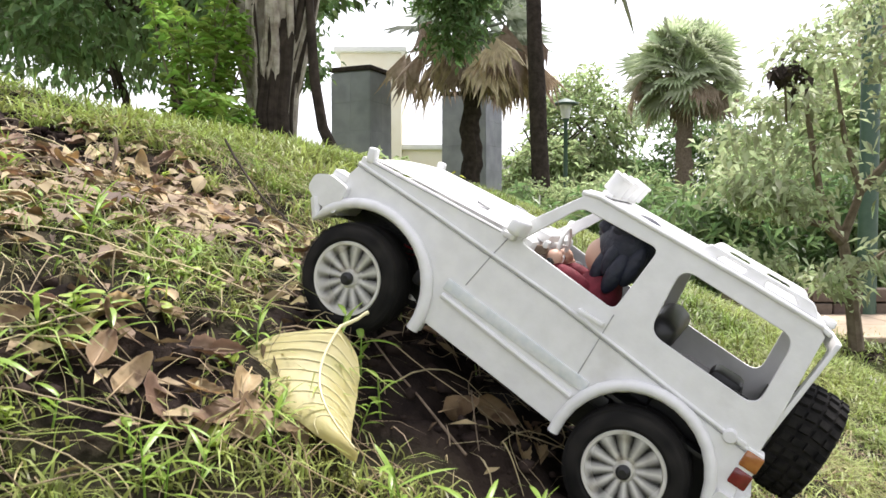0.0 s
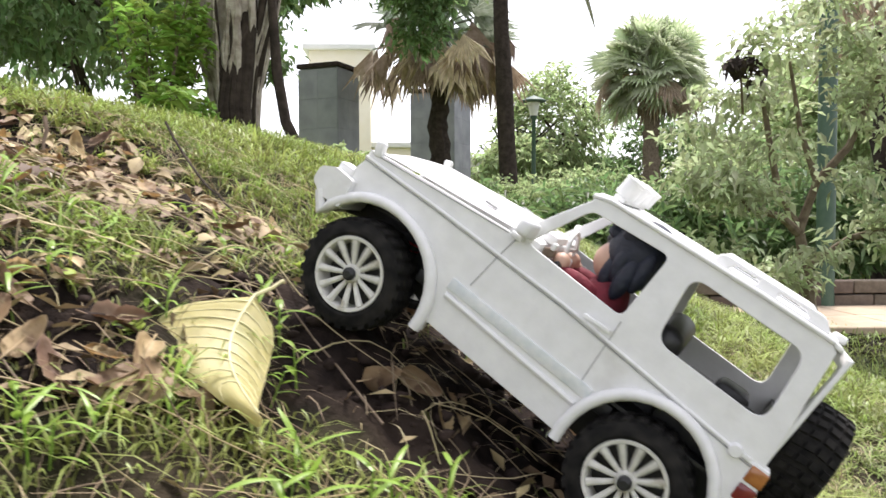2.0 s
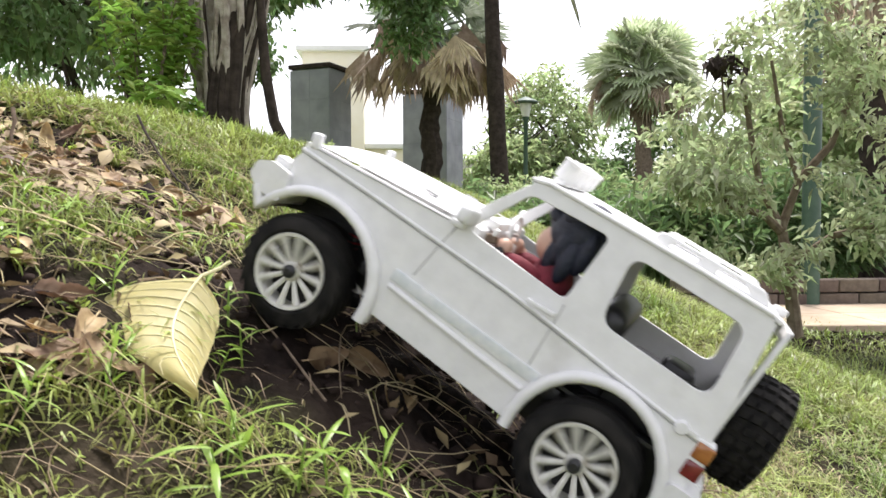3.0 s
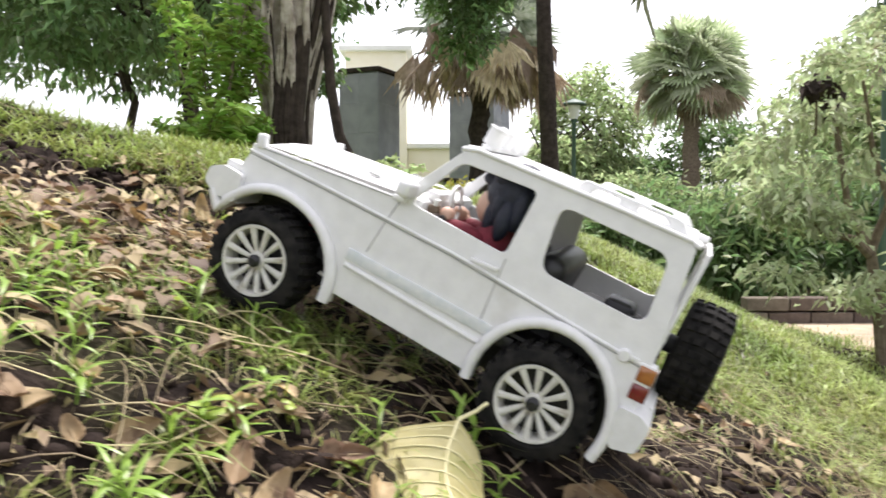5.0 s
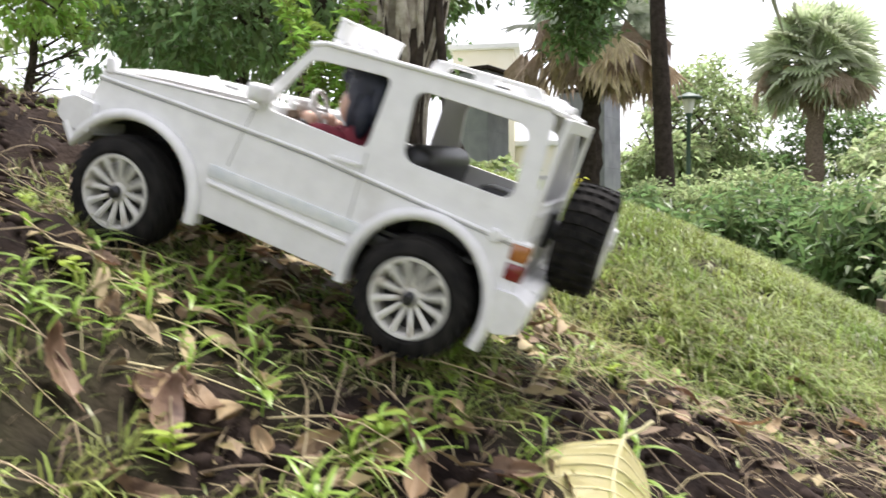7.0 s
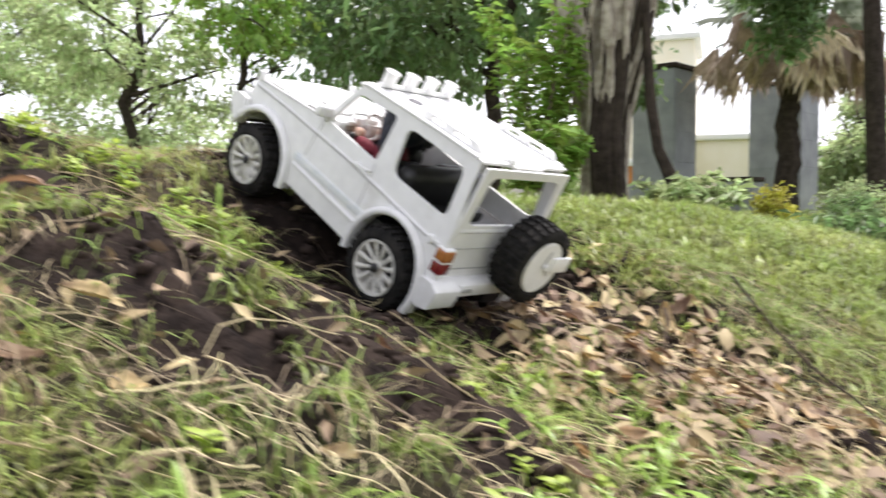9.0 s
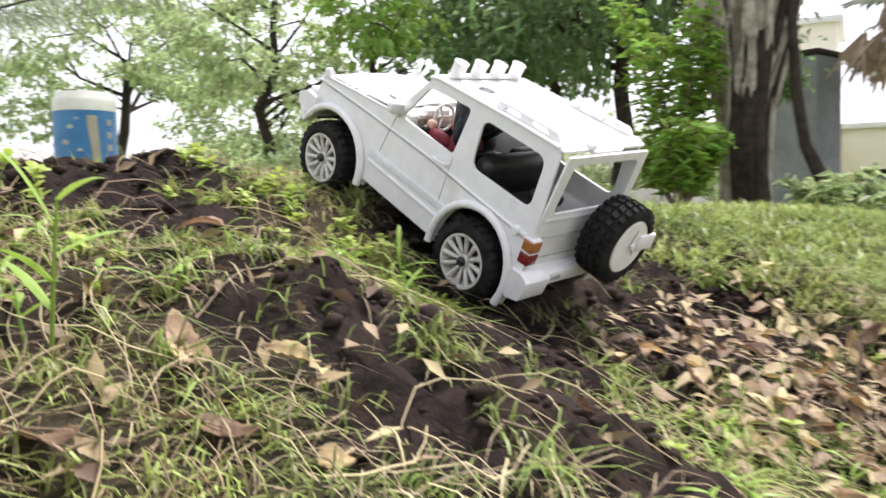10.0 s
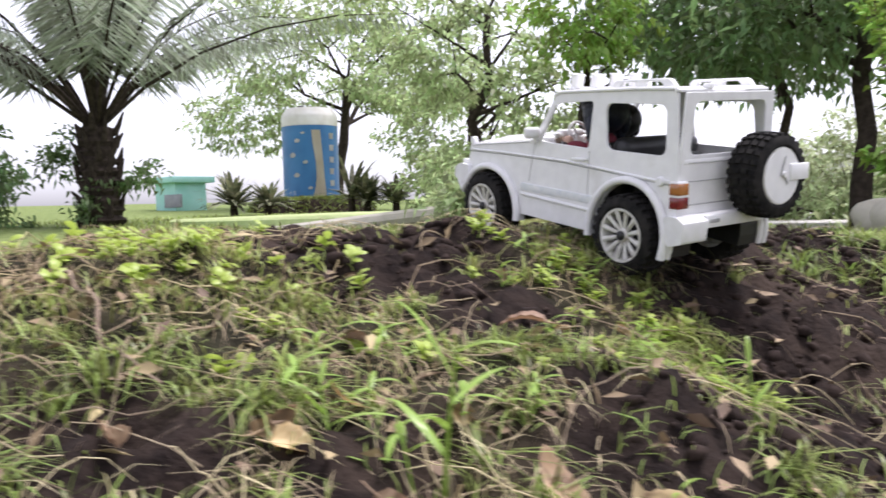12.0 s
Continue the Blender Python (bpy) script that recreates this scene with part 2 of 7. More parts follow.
def leaf_cloud(rng, centres, axes, length, width, droop=0.25):
    """Folded leaves: base, two sides, tip; the arrays for soup()."""
    k = len(centres)
    d = axes / np.maximum(np.linalg.norm(axes, axis=1, keepdims=True), 1e-6)
    up = rng.normal(size=(k, 3)) * 0.5 + np.array([0, 0, 1.0])
    side = np.cross(d, up)
    side /= np.maximum(np.linalg.norm(side, axis=1, keepdims=True), 1e-6)
    nrm = np.cross(side, d)
    ln = (length * rng.uniform(0.6, 1.25, k))[:, None]
    w = (width * rng.uniform(0.7, 1.2, k))[:, None]
    base = centres - d * ln * 0.5
    mid = base + d * ln * 0.45
    co = np.stack([base, mid + side * w * 0.5 + nrm * w * 0.18, base + d * ln - np.array([0, 0, 1.0]) * ln * droop, mid - side * w * 0.5 + nrm * w * 0.18], 1).reshape(-1, 3)
    i = np.arange(k)[:, None] * 4
    tris = np.concatenate([i + np.array([0, 1, 2]), i + np.array([0, 2, 3])])
    return co, np.zeros((0, 4), int), tris


# ---- the ground: one sheet, a grassy bank that falls to a path ----
SWELL_X = (-2.3, -1.7, -1.1, -0.5, 0.1, 0.7, 1.3)
SWELL_Y = (-0.5, 0.1, 0.75, 1.4, 2.1, 2.9, 3.8)
SWELL = [
    (0.066, 0.029, 0.068, 0.168, 0.134, 0.091, 0.01),
    (0.175, 0.164, 0.215, 0.09, 0.105, 0.129, 0.077),
    (0.094, 0.257, 0.195, 0.264, 0.156, 0.177, 0.195),
    (0.126, 0.256, 0.044, 0.109, 0.268, 0.155, 0.135),
    (0.091, -0.025, 0.287, 0.135, 0.157, 0.259, 0.191),
    (0.031, 0.019, -0.209, 0.058, 0.159, 0.149, 0.204),
    (-0.031, 0.085, 0.189, -0.014, -0.012, -0.062, 0.048),
]
# bare patches of earth on the bank: x, y, radius
BARE = [(-0.78, 1.38, 0.30), (-0.98, 1.22, 0.22), (-0.50, 1.05, 0.20), (-0.30, 1.0, 0.14), (-0.72, 0.72, 0.13), (-0.55, 0.58, 0.06), (-1.22, 0.66, 0.15), (-0.62, 1.05, 0.2),
        (-1.02, 0.62, 0.07), (0.16, 0.72, 0.13), (0.05, 0.85, 0.12), (-0.08, 0.74, 0.08), (0.26, 1.2, 0.09), (-0.9, 0.33, 0.05), (-0.85, 1.1, 0.2), (-1.5, 1.0, 0.2), (-0.68, 0.47, 0.06), (-1.0, 0.22, 0.06),
        (-0.86, 0.98, 0.16), (-0.88, 1.27, 0.22), (-0.80, 0.66, 0.08), (-0.95, 1.5, 0.2), (-0.72, 0.90, 0.1), (-1.45, 0.69, 0.12), (-0.22, 0.56, 0.07), (-0.02, 0.72, 0.10), (0.08, 0.66, 0.08), (-0.97, 0.24, 0.05), (-0.35, 0.5, 0.04), (-0.80, 0.54, 0.08), (-0.62, 0.56, 0.07), (-0.66, 1.1, 0.12), (0.2, 0.95, 0.13), (0.3, 1.05, 0.11)]
# clods and lumps: x, y, radius, height
LUMPS = [(-0.78, 1.32, 0.16, 0.05), (-0.98, 1.45, 0.2, 0.06), (-0.71, 0.76, 0.07, 0.028), (-0.56, 0.61, 0.06, 0.02), (-1.2, 0.62, 0.08, 0.022), (-1.05, 0.6, 0.05, 0.015), (-1.22, 0.8, 0.07, 0.02), (-1.25, 0.45, 0.06, 0.018), (-0.060, 0.60, 0.085, -0.026), (-0.80, 0.55, 0.07, 0.022), (-0.62, 0.57, 0.06, 0.02), (-1.40, 0.38, 0.12, 0.012), (-1.33, 0.52, 0.16, -0.012)]
# smaller hollows and humps where the car climbs, in millimetres
HOLLOW_X0, HOLLOW_Y0, HOLLOW_STEP = -1.3, 0.4, 0.19
HOLLOW = [
    (20, -11, 1, -11, 26, -48, -60, -25, 19, 37),
    (10, -34, 27, 29, 2, -10, 35, -12, -21, 51),
    (-12, 56, -31, -12, -25, 17, -28, 30, -32, 25),
    (-21, -11, 17, -32, 51, -8, 31, -3, 14, 7),
    (-9, 33, 29, -3, -38, -18, 6, -70, -19, 25),
    (-12, -13, -88, -53, 38, 29, -23, -10, -11, 4),
]


def ease(v):
    v = np.clip(v, 0, 1)
    return v * v * (3 - 2 * v)


def clumps(x, y):
    """Uneven clumps of turf a few centimetres across, -1 in the hollows to 1 on top."""
    a = np.sin(x * 47 + 2.0 * np.sin(y * 29 + 0.7)) * np.sin(y * 53 + 1.7 * np.sin(x * 23))
    b = np.sin(x * 97 + 1.5 * np.sin(y * 71)) * np.sin(y * 89 + 1.9 * np.sin(x * 61 + 1.1))
    return 0.7 * a + 0.3 * b


def height(x, y):
    x, y = np.asarray(x, float), np.asarray(y, float)
    z = -0.1 + 0.65 * ease((y * 0.5 - x - 0.2) / 4) + 0.03 * np.maximum(0, -x - 4) * (x > -30)
    for a, row in zip(SWELL_X, SWELL):
        for b, v in zip(SWELL_Y, row):
            z = z + v * np.exp(-((x - a) ** 2 + (y - b) ** 2) / 0.5)
    for j, row in enumerate(HOLLOW):
        for i, v in enumerate(row):
            z = z + 0.001 * v * np.exp(-((x - HOLLOW_X0 - HOLLOW_STEP * i) ** 2 + (y - HOLLOW_Y0 - HOLLOW_STEP * j) ** 2) / 0.0338)
    for a, b, r, h in LUMPS:
        z = z + h * np.exp(-((x - a) ** 2 + (y - b) ** 2) / (r * r))
    # the brow sinks away behind the climb
    back = ease((y - 1.25) / 0.9) * (0.04 + 0.075 * ease((-0.4 - x) / 1.0)) + 0.05 * ease((-1.32 - x) / 0.4) * ease((y - 0.6) / 0.4)
    z = z - back * (1 - ease((x - 0.3) / 0.6)) * (1 - ease((np.hypot(x, y) - 4.0) / 2.0))
    # clumpy where the car has not flattened it
    return z + clumps(x, y) * (0.0035 + 0.0095 * ease((0.66 - y) / 0.12) * ease((-0.40 - x) / 0.12)) * (np.abs(x) < 3) * (np.abs(y - 1) < 3)


def bare(x, y):
    """How bare the earth is: 0 turf, 1 soil."""
    x, y = np.asarray(x, float), np.asarray(y, float)
    f = np.zeros_like(x)
    wave = 0.25 * np.sin(x * 31 + 2 * np.sin(y * 23)) * np.sin(y * 37 + 1.3)
    for a, b, r in BARE:
        f = np.maximum(f, ease(1.6 - np.hypot(x - a, y - b) / r * 1.1 + wave))
    return f


def z_at(x, y):
    return float(height(x, y))


def ground():
    def axis(lo, hi, fine0, fine1, step):
        mid = list(np.arange(fine0, fine1, step))
        grow, out, q = step, [], fine1
        while q < hi:
            out.append(q)
            grow *= 1.22
            q += grow
        grow, pre, q = step, [], fine0 - step
        while q > lo:
            pre.append(q)
            grow *= 1.22
            q -= grow
        return np.array([lo] + pre[::-1] + mid + out + [hi])
    xs, ys = axis(-400, 400, -1.9, 1.0, 0.0125), axis(-300, 500, 0.0, 2.0, 0.0125)
    gx, gy = np.meshgrid(xs, ys)
    gz = height(gx, gy)
    near = ((gx > -2.2) & (gx < 1.4) & (gy > -0.3) & (gy < 2.6)).astype(float)
    soil = bare(gx, gy)
    rough = np.zeros_like(gz)
    for j, i in zip(*np.nonzero(near)):
        p = Vector((gx[j, i], gy[j, i], 0.3))
        rough[j, i] = 0.011 * noise.fractal(p * 16, 1.0, 2.0, 5) + soil[j, i] * (0.026 * noise.turbulence(p * 24, 4, False) - 0.006)
    gz = gz + rough
    nx, ny = len(xs), len(ys)
    co = np.stack([gx, gy, gz], -1).reshape(-1, 3)
    j, i = np.meshgrid(np.arange(ny - 1), np.arange(nx - 1), indexing='ij')
    a = (j * nx + i).ravel()
    quads = np.stack([a, a + 1, a + nx + 1, a + nx], 1)
    m = bpy.data.materials.new("bank_ground")
    m.use_nodes = True
    n, l = m.node_tree.nodes, m.node_tree.links
    b = n["Principled BSDF"]
    b.inputs["Roughness"].default_value = 0.95
    b.inputs["Specular IOR Level"].default_value = 0.08
    geo = n.new("ShaderNodeNewGeometry").outputs["Position"]

    def nz(scale, lo, hi):
        t = n.new("ShaderNodeTexNoise")
        t.inputs["Scale"].default_value, t.inputs["Detail"].default_value = scale, 8
        l.new(geo, t.inputs["Vector"])
        r = n.new("ShaderNodeMapRange")
        r.inputs[1].default_value, r.inputs[2].default_value = lo, hi
        l.new(t.outputs[0], r.inputs[0])
        return t.outputs[0], r.outputs[0]

    def mix(f, a, b2):
        q = n.new("ShaderNodeMix")
        q.data_type = 'RGBA'
        l.new(f, q.inputs[0])
        for s, v in ((6, a), (7, b2)):
            if isinstance(v, tuple):
                q.inputs[s].default_value = (*v, 1)
            else:
                l.new(v, q.inputs[s])
        return q.outputs[2]
    soil_c = mix(nz(40, 0.35, 0.65)[1], (0.012, 0.009, 0.008), (0.029, 0.021, 0.017))
    soil_c = mix(nz(7, 0.5, 0.7)[1], soil_c, (0.044, 0.032, 0.025))
    turf_c = mix(nz(25, 0.4, 0.6)[1], (0.018, 0.020, 0.010), (0.040, 0.044, 0.018))
    turf_c = mix(nz(4, 0.5, 0.68)[1], turf_c, (0.065, 0.052, 0.032))
    at = n.new("ShaderNodeAttribute")
    at.attribute_name = "soil"
    far = n.new("ShaderNodeAttribute")
    far.attribute_name = "lawn"
    lawn_c = mix(nz(9, 0.4, 0.6)[1], (0.12, 0.165, 0.05), (0.19, 0.235, 0.085))
    l.new(mix(far.outputs["Fac"], mix(at.outputs["Fac"], turf_c, soil_c), lawn_c), b.inputs["Base Color"])
    bump = n.new("ShaderNodeBump")
    bump.inputs["Strength"].default_value, bump.inputs["Distance"].default_value = 0.8, 0.006
    l.new(nz(130, 0, 1)[0], bump.inputs["Height"])
    l.new(bump.outputs[0], b.inputs["Normal"])
    ob = soup("ground", co, quads, np.zeros((0, 3), int), m)
    # soil shows wherever the turf is thin
    turf = np.clip(soil + 0.55 * (near > 0), 0, 1)
    ob.data.attributes.new("soil", 'FLOAT', 'POINT').data.foreach_set("value", turf.ravel().astype(np.float32))
    lawn = ease((np.hypot(gx, gy) - 2.3) / 2.2) * (1 - ease((gx - 1.0) / 1.0))
    ob.data.attributes.new("lawn", 'FLOAT', 'POINT').data.foreach_set("value", lawn.ravel().astype(np.float32))
    return tagged(ob, "grassy earth bank with bare soil and clods", kind="structure")


ground()


def blades(name, rng, x, y, tall, wide, lean, mat, label, kind="stuff", category="grass"):
    """Grass blades in three joints, each bent its own way."""
    k = len(x)
    z = height(x, y) - 0.004
    az = rng.uniform(0, 2 * np.pi, k)
    d = np.stack([np.cos(az), np.sin(az), np.zeros(k)], 1)
    s = np.stack([-np.sin(az), np.cos(az), np.zeros(k)], 1)
    h = tall * rng.uniform(0.45, 1.3, k)
    ln = lean * rng.uniform(0.2, 1.6, k)
    w = wide * rng.uniform(0.6, 1.3, k)
    base = np.stack([x, y, z], 1)
    rows = []
    for t, ww in ((0, 0.8), (0.4, 1.0), (0.75, 0.7)):
        c = base + d * (h * ln * t * t)[:, None] + np.array([0, 0, 1.0]) * (h * t * (1 - 0.35 * ln * t))[:, None]
        rows += [c - s * (w * ww / 2)[:, None], c + s * (w * ww / 2)[:, None]]
    rows.append(base + d * (h * ln)[:, None] + np.array([0, 0, 1.0]) * (h * (1 - 0.5 * ln))[:, None])
    co = np.stack(rows, 1).reshape(-1, 3)
    i = np.arange(k)[:, None] * 7
    quads = np.concatenate([i + np.array([0, 1, 3, 2]), i + np.array([2, 3, 5, 4])])
    tris = i + np.array([4, 5, 6])
    return tagged(soup(name, co, quads, tris, mat), label, category, kind=kind)


def scatter(rng, k, x0, x1, y0, y1, keep):
    x, y = rng.uniform(x0, x1, k), rng.uniform(y0, y1, k)
    ok = rng.uniform(0, 1, k) < keep(x, y)
    return x[ok], y[ok]


def patchy(x, y):
    f = 0.52 + 0.55 * np.sin(x * 9 + 1.7 * np.sin(y * 7)) * np.sin(y * 11 + x * 3) + 0.34 * np.sin(x * 29 + 2.1 * np.sin(y * 17)) * np.sin(y * 33 + 1.4 * np.sin(x * 21))
    return 0.05 + 0.95 * ease((f - 0.12) / 0.7)


rg = np.random.default_rng(7)
x, y = scatter(rg, 290000, -1.9, 1.1, -0.05, 1.75, lambda x, y: patchy(x, y) * (1 - 0.96 * bare(x, y)) * (0.12 + 0.88 * ease(clumps(x, y) * 1.1 + 0.62)) * np.where((y < 0.66) & (x > -0.5), 0.7, np.where((y < 0.5) & (x > -1.1), 0.62, 1.0)))
blades("lawn_grass", rg, x, y, 0.023, 0.0019, 1.2, GRASS, "short green lawn grass in uneven tufts on the bank")
x, y = scatter(rg, 165000, -3.4, 2.6, 1.6, 4.8, lambda x, y: ease((x + 3.4) / 1.0) * ease((2.6 - x) / 0.9) * ease((4.8 - y) / 0.8) * (0.08 + 0.92 * patchy(x * 1.4, y * 1.4)) * (0.3 + 0.7 * ease(clumps(x * 0.6, y * 0.6) + 0.6)))
blades("lawn_grass", rg, x, y, 0.052, 0.0042, 1.15, GRASS, "thick green grass on the upper bank")
# star-shaped tufts: many blades from one crown
x, y = scatter(rg, 4900, -1.12, 0.9, 0.05, 1.9, lambda x, y: (0.05 + 0.95 * patchy(x * 1.7 + 1, y * 1.9)) * ease(clumps(x, y) + 0.6) * (1 - 0.97 * bare(x, y)) * np.where((x < -0.5) & (y < 0.62), 0.6, 1.0) * np.where((y < 0.64) & (x > -0.45), 0.4, 0.9))
k = 24
x, y = np.repeat(x, k) + rg.normal(0, 0.005, len(x) * k), np.repeat(y, k) + rg.normal(0, 0.005, len(y) * k)
blades("grass_tufts", rg, x, y, 0.035, 0.0022, 1.55, GRASS, "spiky star-shaped tufts of green grass")
x, y = scatter(rg, 2600, -1.0, 1.3, 1.3, 3.3, lambda x, y: 0.1 + 0.9 * patchy(x * 1.2 + 1, y * 1.3))
x, y = np.repeat(x, k) + rg.normal(0, 0.010, len(x) * k), np.repeat(y, k) + rg.normal(0, 0.010, len(y) * k)
blades("grass_tufts", rg, x, y, 0.046, 0.0036, 1.4, GRASS, "coarse tufts of green grass on the brow of the bank")
x, y = scatter(rg, 110000, -1.9, 1.1, -0.05, 1.8, lambda x, y: (0.25 + 0.75 * ease(clumps(x, y) + 0.6)) * np.where((x < -0.5) & (y < 0.62), 1.35, 0.9) * np.clip(0.62 - np.where(x < -0.5, 0.60, 0.52) * bare(x, y), 0, 1) * (0.2 + 0.8 * patchy(y * 1.3 + 2, x * 1.2)))
blades("dry_grass", rg, x, y, 0.030, 0.0012, 1.75, STRAW, "dry straw-coloured grass lying among the green")


def stalks(rng, k):
    """Long dry runners and stalks that lie in shallow arcs over the turf."""
    x, y = scatter(rng, k, -1.5, 0.6, 0.08, 1.6, lambda x, y: 0.9 - 0.72 * bare(x, y) * (x < -0.55))
    k, n = len(x), 7
    a = rng.uniform(0, 6.28, k)
    ln, bow, arch = rng.uniform(0.05, 0.15, k), rng.normal(0, 0.022, k), rng.uniform(0.002, 0.018, k)
    r = rng.uniform(0.0004, 0.0010, k)
    rings = []
    for i in range(n):
        t = i / (n - 1)
        px = x + np.cos(a) * ln * t - np.sin(a) * bow * 4 * t * (1 - t)
        py = y + np.sin(a) * ln * t + np.cos(a) * bow * 4 * t * (1 - t)
        pz = height(px, py) + 0.006 + arch * 4 * t * (1 - t)
        c = np.stack([px, py, pz], 1)
        s = np.stack([-np.sin(a), np.cos(a), np.zeros(k)], 1)
        w = (r * (1 - 0.5 * t))[:, None]
        rings += [c - s * w, c + s * w, c + np.array([0, 0, 1.5]) * w]
    co = np.stack(rings, 1).reshape(-1, 3)
    base = (np.arange(k) * n * 3)[:, None]
    quads = np.concatenate([base + np.array([3 * i + j, 3 * i + (j + 1) % 3, 3 * i + 3 + (j + 1) % 3, 3 * i + 3 + j]) for i in range(n - 1) for j in range(3)])
    tagged(soup("dry_stalks", co, quads, np.zeros((0, 3), int), STRAW), "long dry grass stalks and runners lying on the bank", "dry stalks", kind="stuff")


stalks(rg, 1700)
x, y = scatter(rg, 30000, -12, 9, 4.2, 13, lambda x, y: np.full_like(x, 0.8))
clear = ((x < 1.2) | (y > 6.5)) & ~((x > -8.6) & (x < -2.6) & (y > 8.3))
x, y = x[clear], y[clear]
blades("far_grass", rg, x, y, 0.09, 0.014, 0.8, GRASS, "rough grass on the level ground beyond")
x, y = scatter(rg, 130000, -5.5, 4.5, -3.5, 4.2, lambda x, y: np.where((x > -1.9) & (x < 1.1) & (y > -0.05) | (x > -2.6) & (x < 2.0) & (y > 1.75) | (x > 1.5) & (y > 3.0), 0.0, 0.8))
blades("lawn_grass", rg, x, y, 0.055, 0.007, 1.0, GRASS, "short grass on the bank around the climb")


# ---- the toy off-road car ----
CAR_ROWS = [
    (0, pose(0.151, 0.718, 0.258, 1.3, -30.6, 157.6)),
    (0.5, pose(0.157, 0.718, 0.253, 1.2, -30.8, 157.6)),
    (1, pose(0.159, 0.730, 0.253, 1.0, -31.4, 157.3)),
    (1.5, pose(0.171, 0.726, 0.245, 2.1, -32.8, 156.4)),
    (2, pose(0.213, 0.706, 0.226, 2.8, -32.9, 155.1)),
    (2.5, pose(0.255, 0.683, 0.206, 3.0, -30.5, 155.2)),
    (2.7, pose(0.249, 0.683, 0.210, 1.5, -31.5, 157.3)),
    (4.3, pose(0.009, 0.779, 0.352, -0.4, -24.5, 160.3)),
    (4.5, pose(-0.000, 0.786, 0.365, -1.2, -24.4, 161.8)),
    (5, pose(-0.010, 0.783, 0.371, -1.5, -23.6, 162.5)),
    (5.5, pose(-0.011, 0.770, 0.363, -0.5, -23.2, 161.9)),
    (6, pose(-0.035, 0.775, 0.380, -1.9, -21.7, 169.5)),
    (6.5, pose(-0.123, 0.744, 0.410, -4.5, -21.4, 179.2)),
    (6.7, pose(-0.166, 0.736, 0.435, -4.4, -18.1, 176.6)),
    (8.3, pose(-0.650, 0.913, 0.603, 3.0, -22.6, 158.6)),
    (8.5, pose(-0.686, 0.930, 0.612, 2.3, -26.6, 156.8)),
    (9, pose(-0.735, 0.968, 0.623, 1.7, -29.0, 157.1)),
    (9.5, pose(-0.758, 0.978, 0.636, 0.2, -28.6, 157.7)),
    (10, pose(-0.843, 0.980, 0.673, -5.3, -28.4, 165.4)),
    (10.5, pose(-0.875, 0.956, 0.708, -3.8, -21.5, 164.4)),
    (11, pose(-0.928, 0.952, 0.743, -5.0, -14.7, 164.0)),
    (11.5, pose(-0.970, 0.958, 0.768, -4.7, -10.2, 164.9)),
    (12, pose(-1.002, 0.965, 0.780, -3.7, -6.5, 165.0)),
]
R, FRONT, TRACK = 0.050, 0.280, 0.079


def side_y(z):
    """The body's side leans in a little towards the roof."""
    return 0.0885 - 0.06 * (z - 0.05)


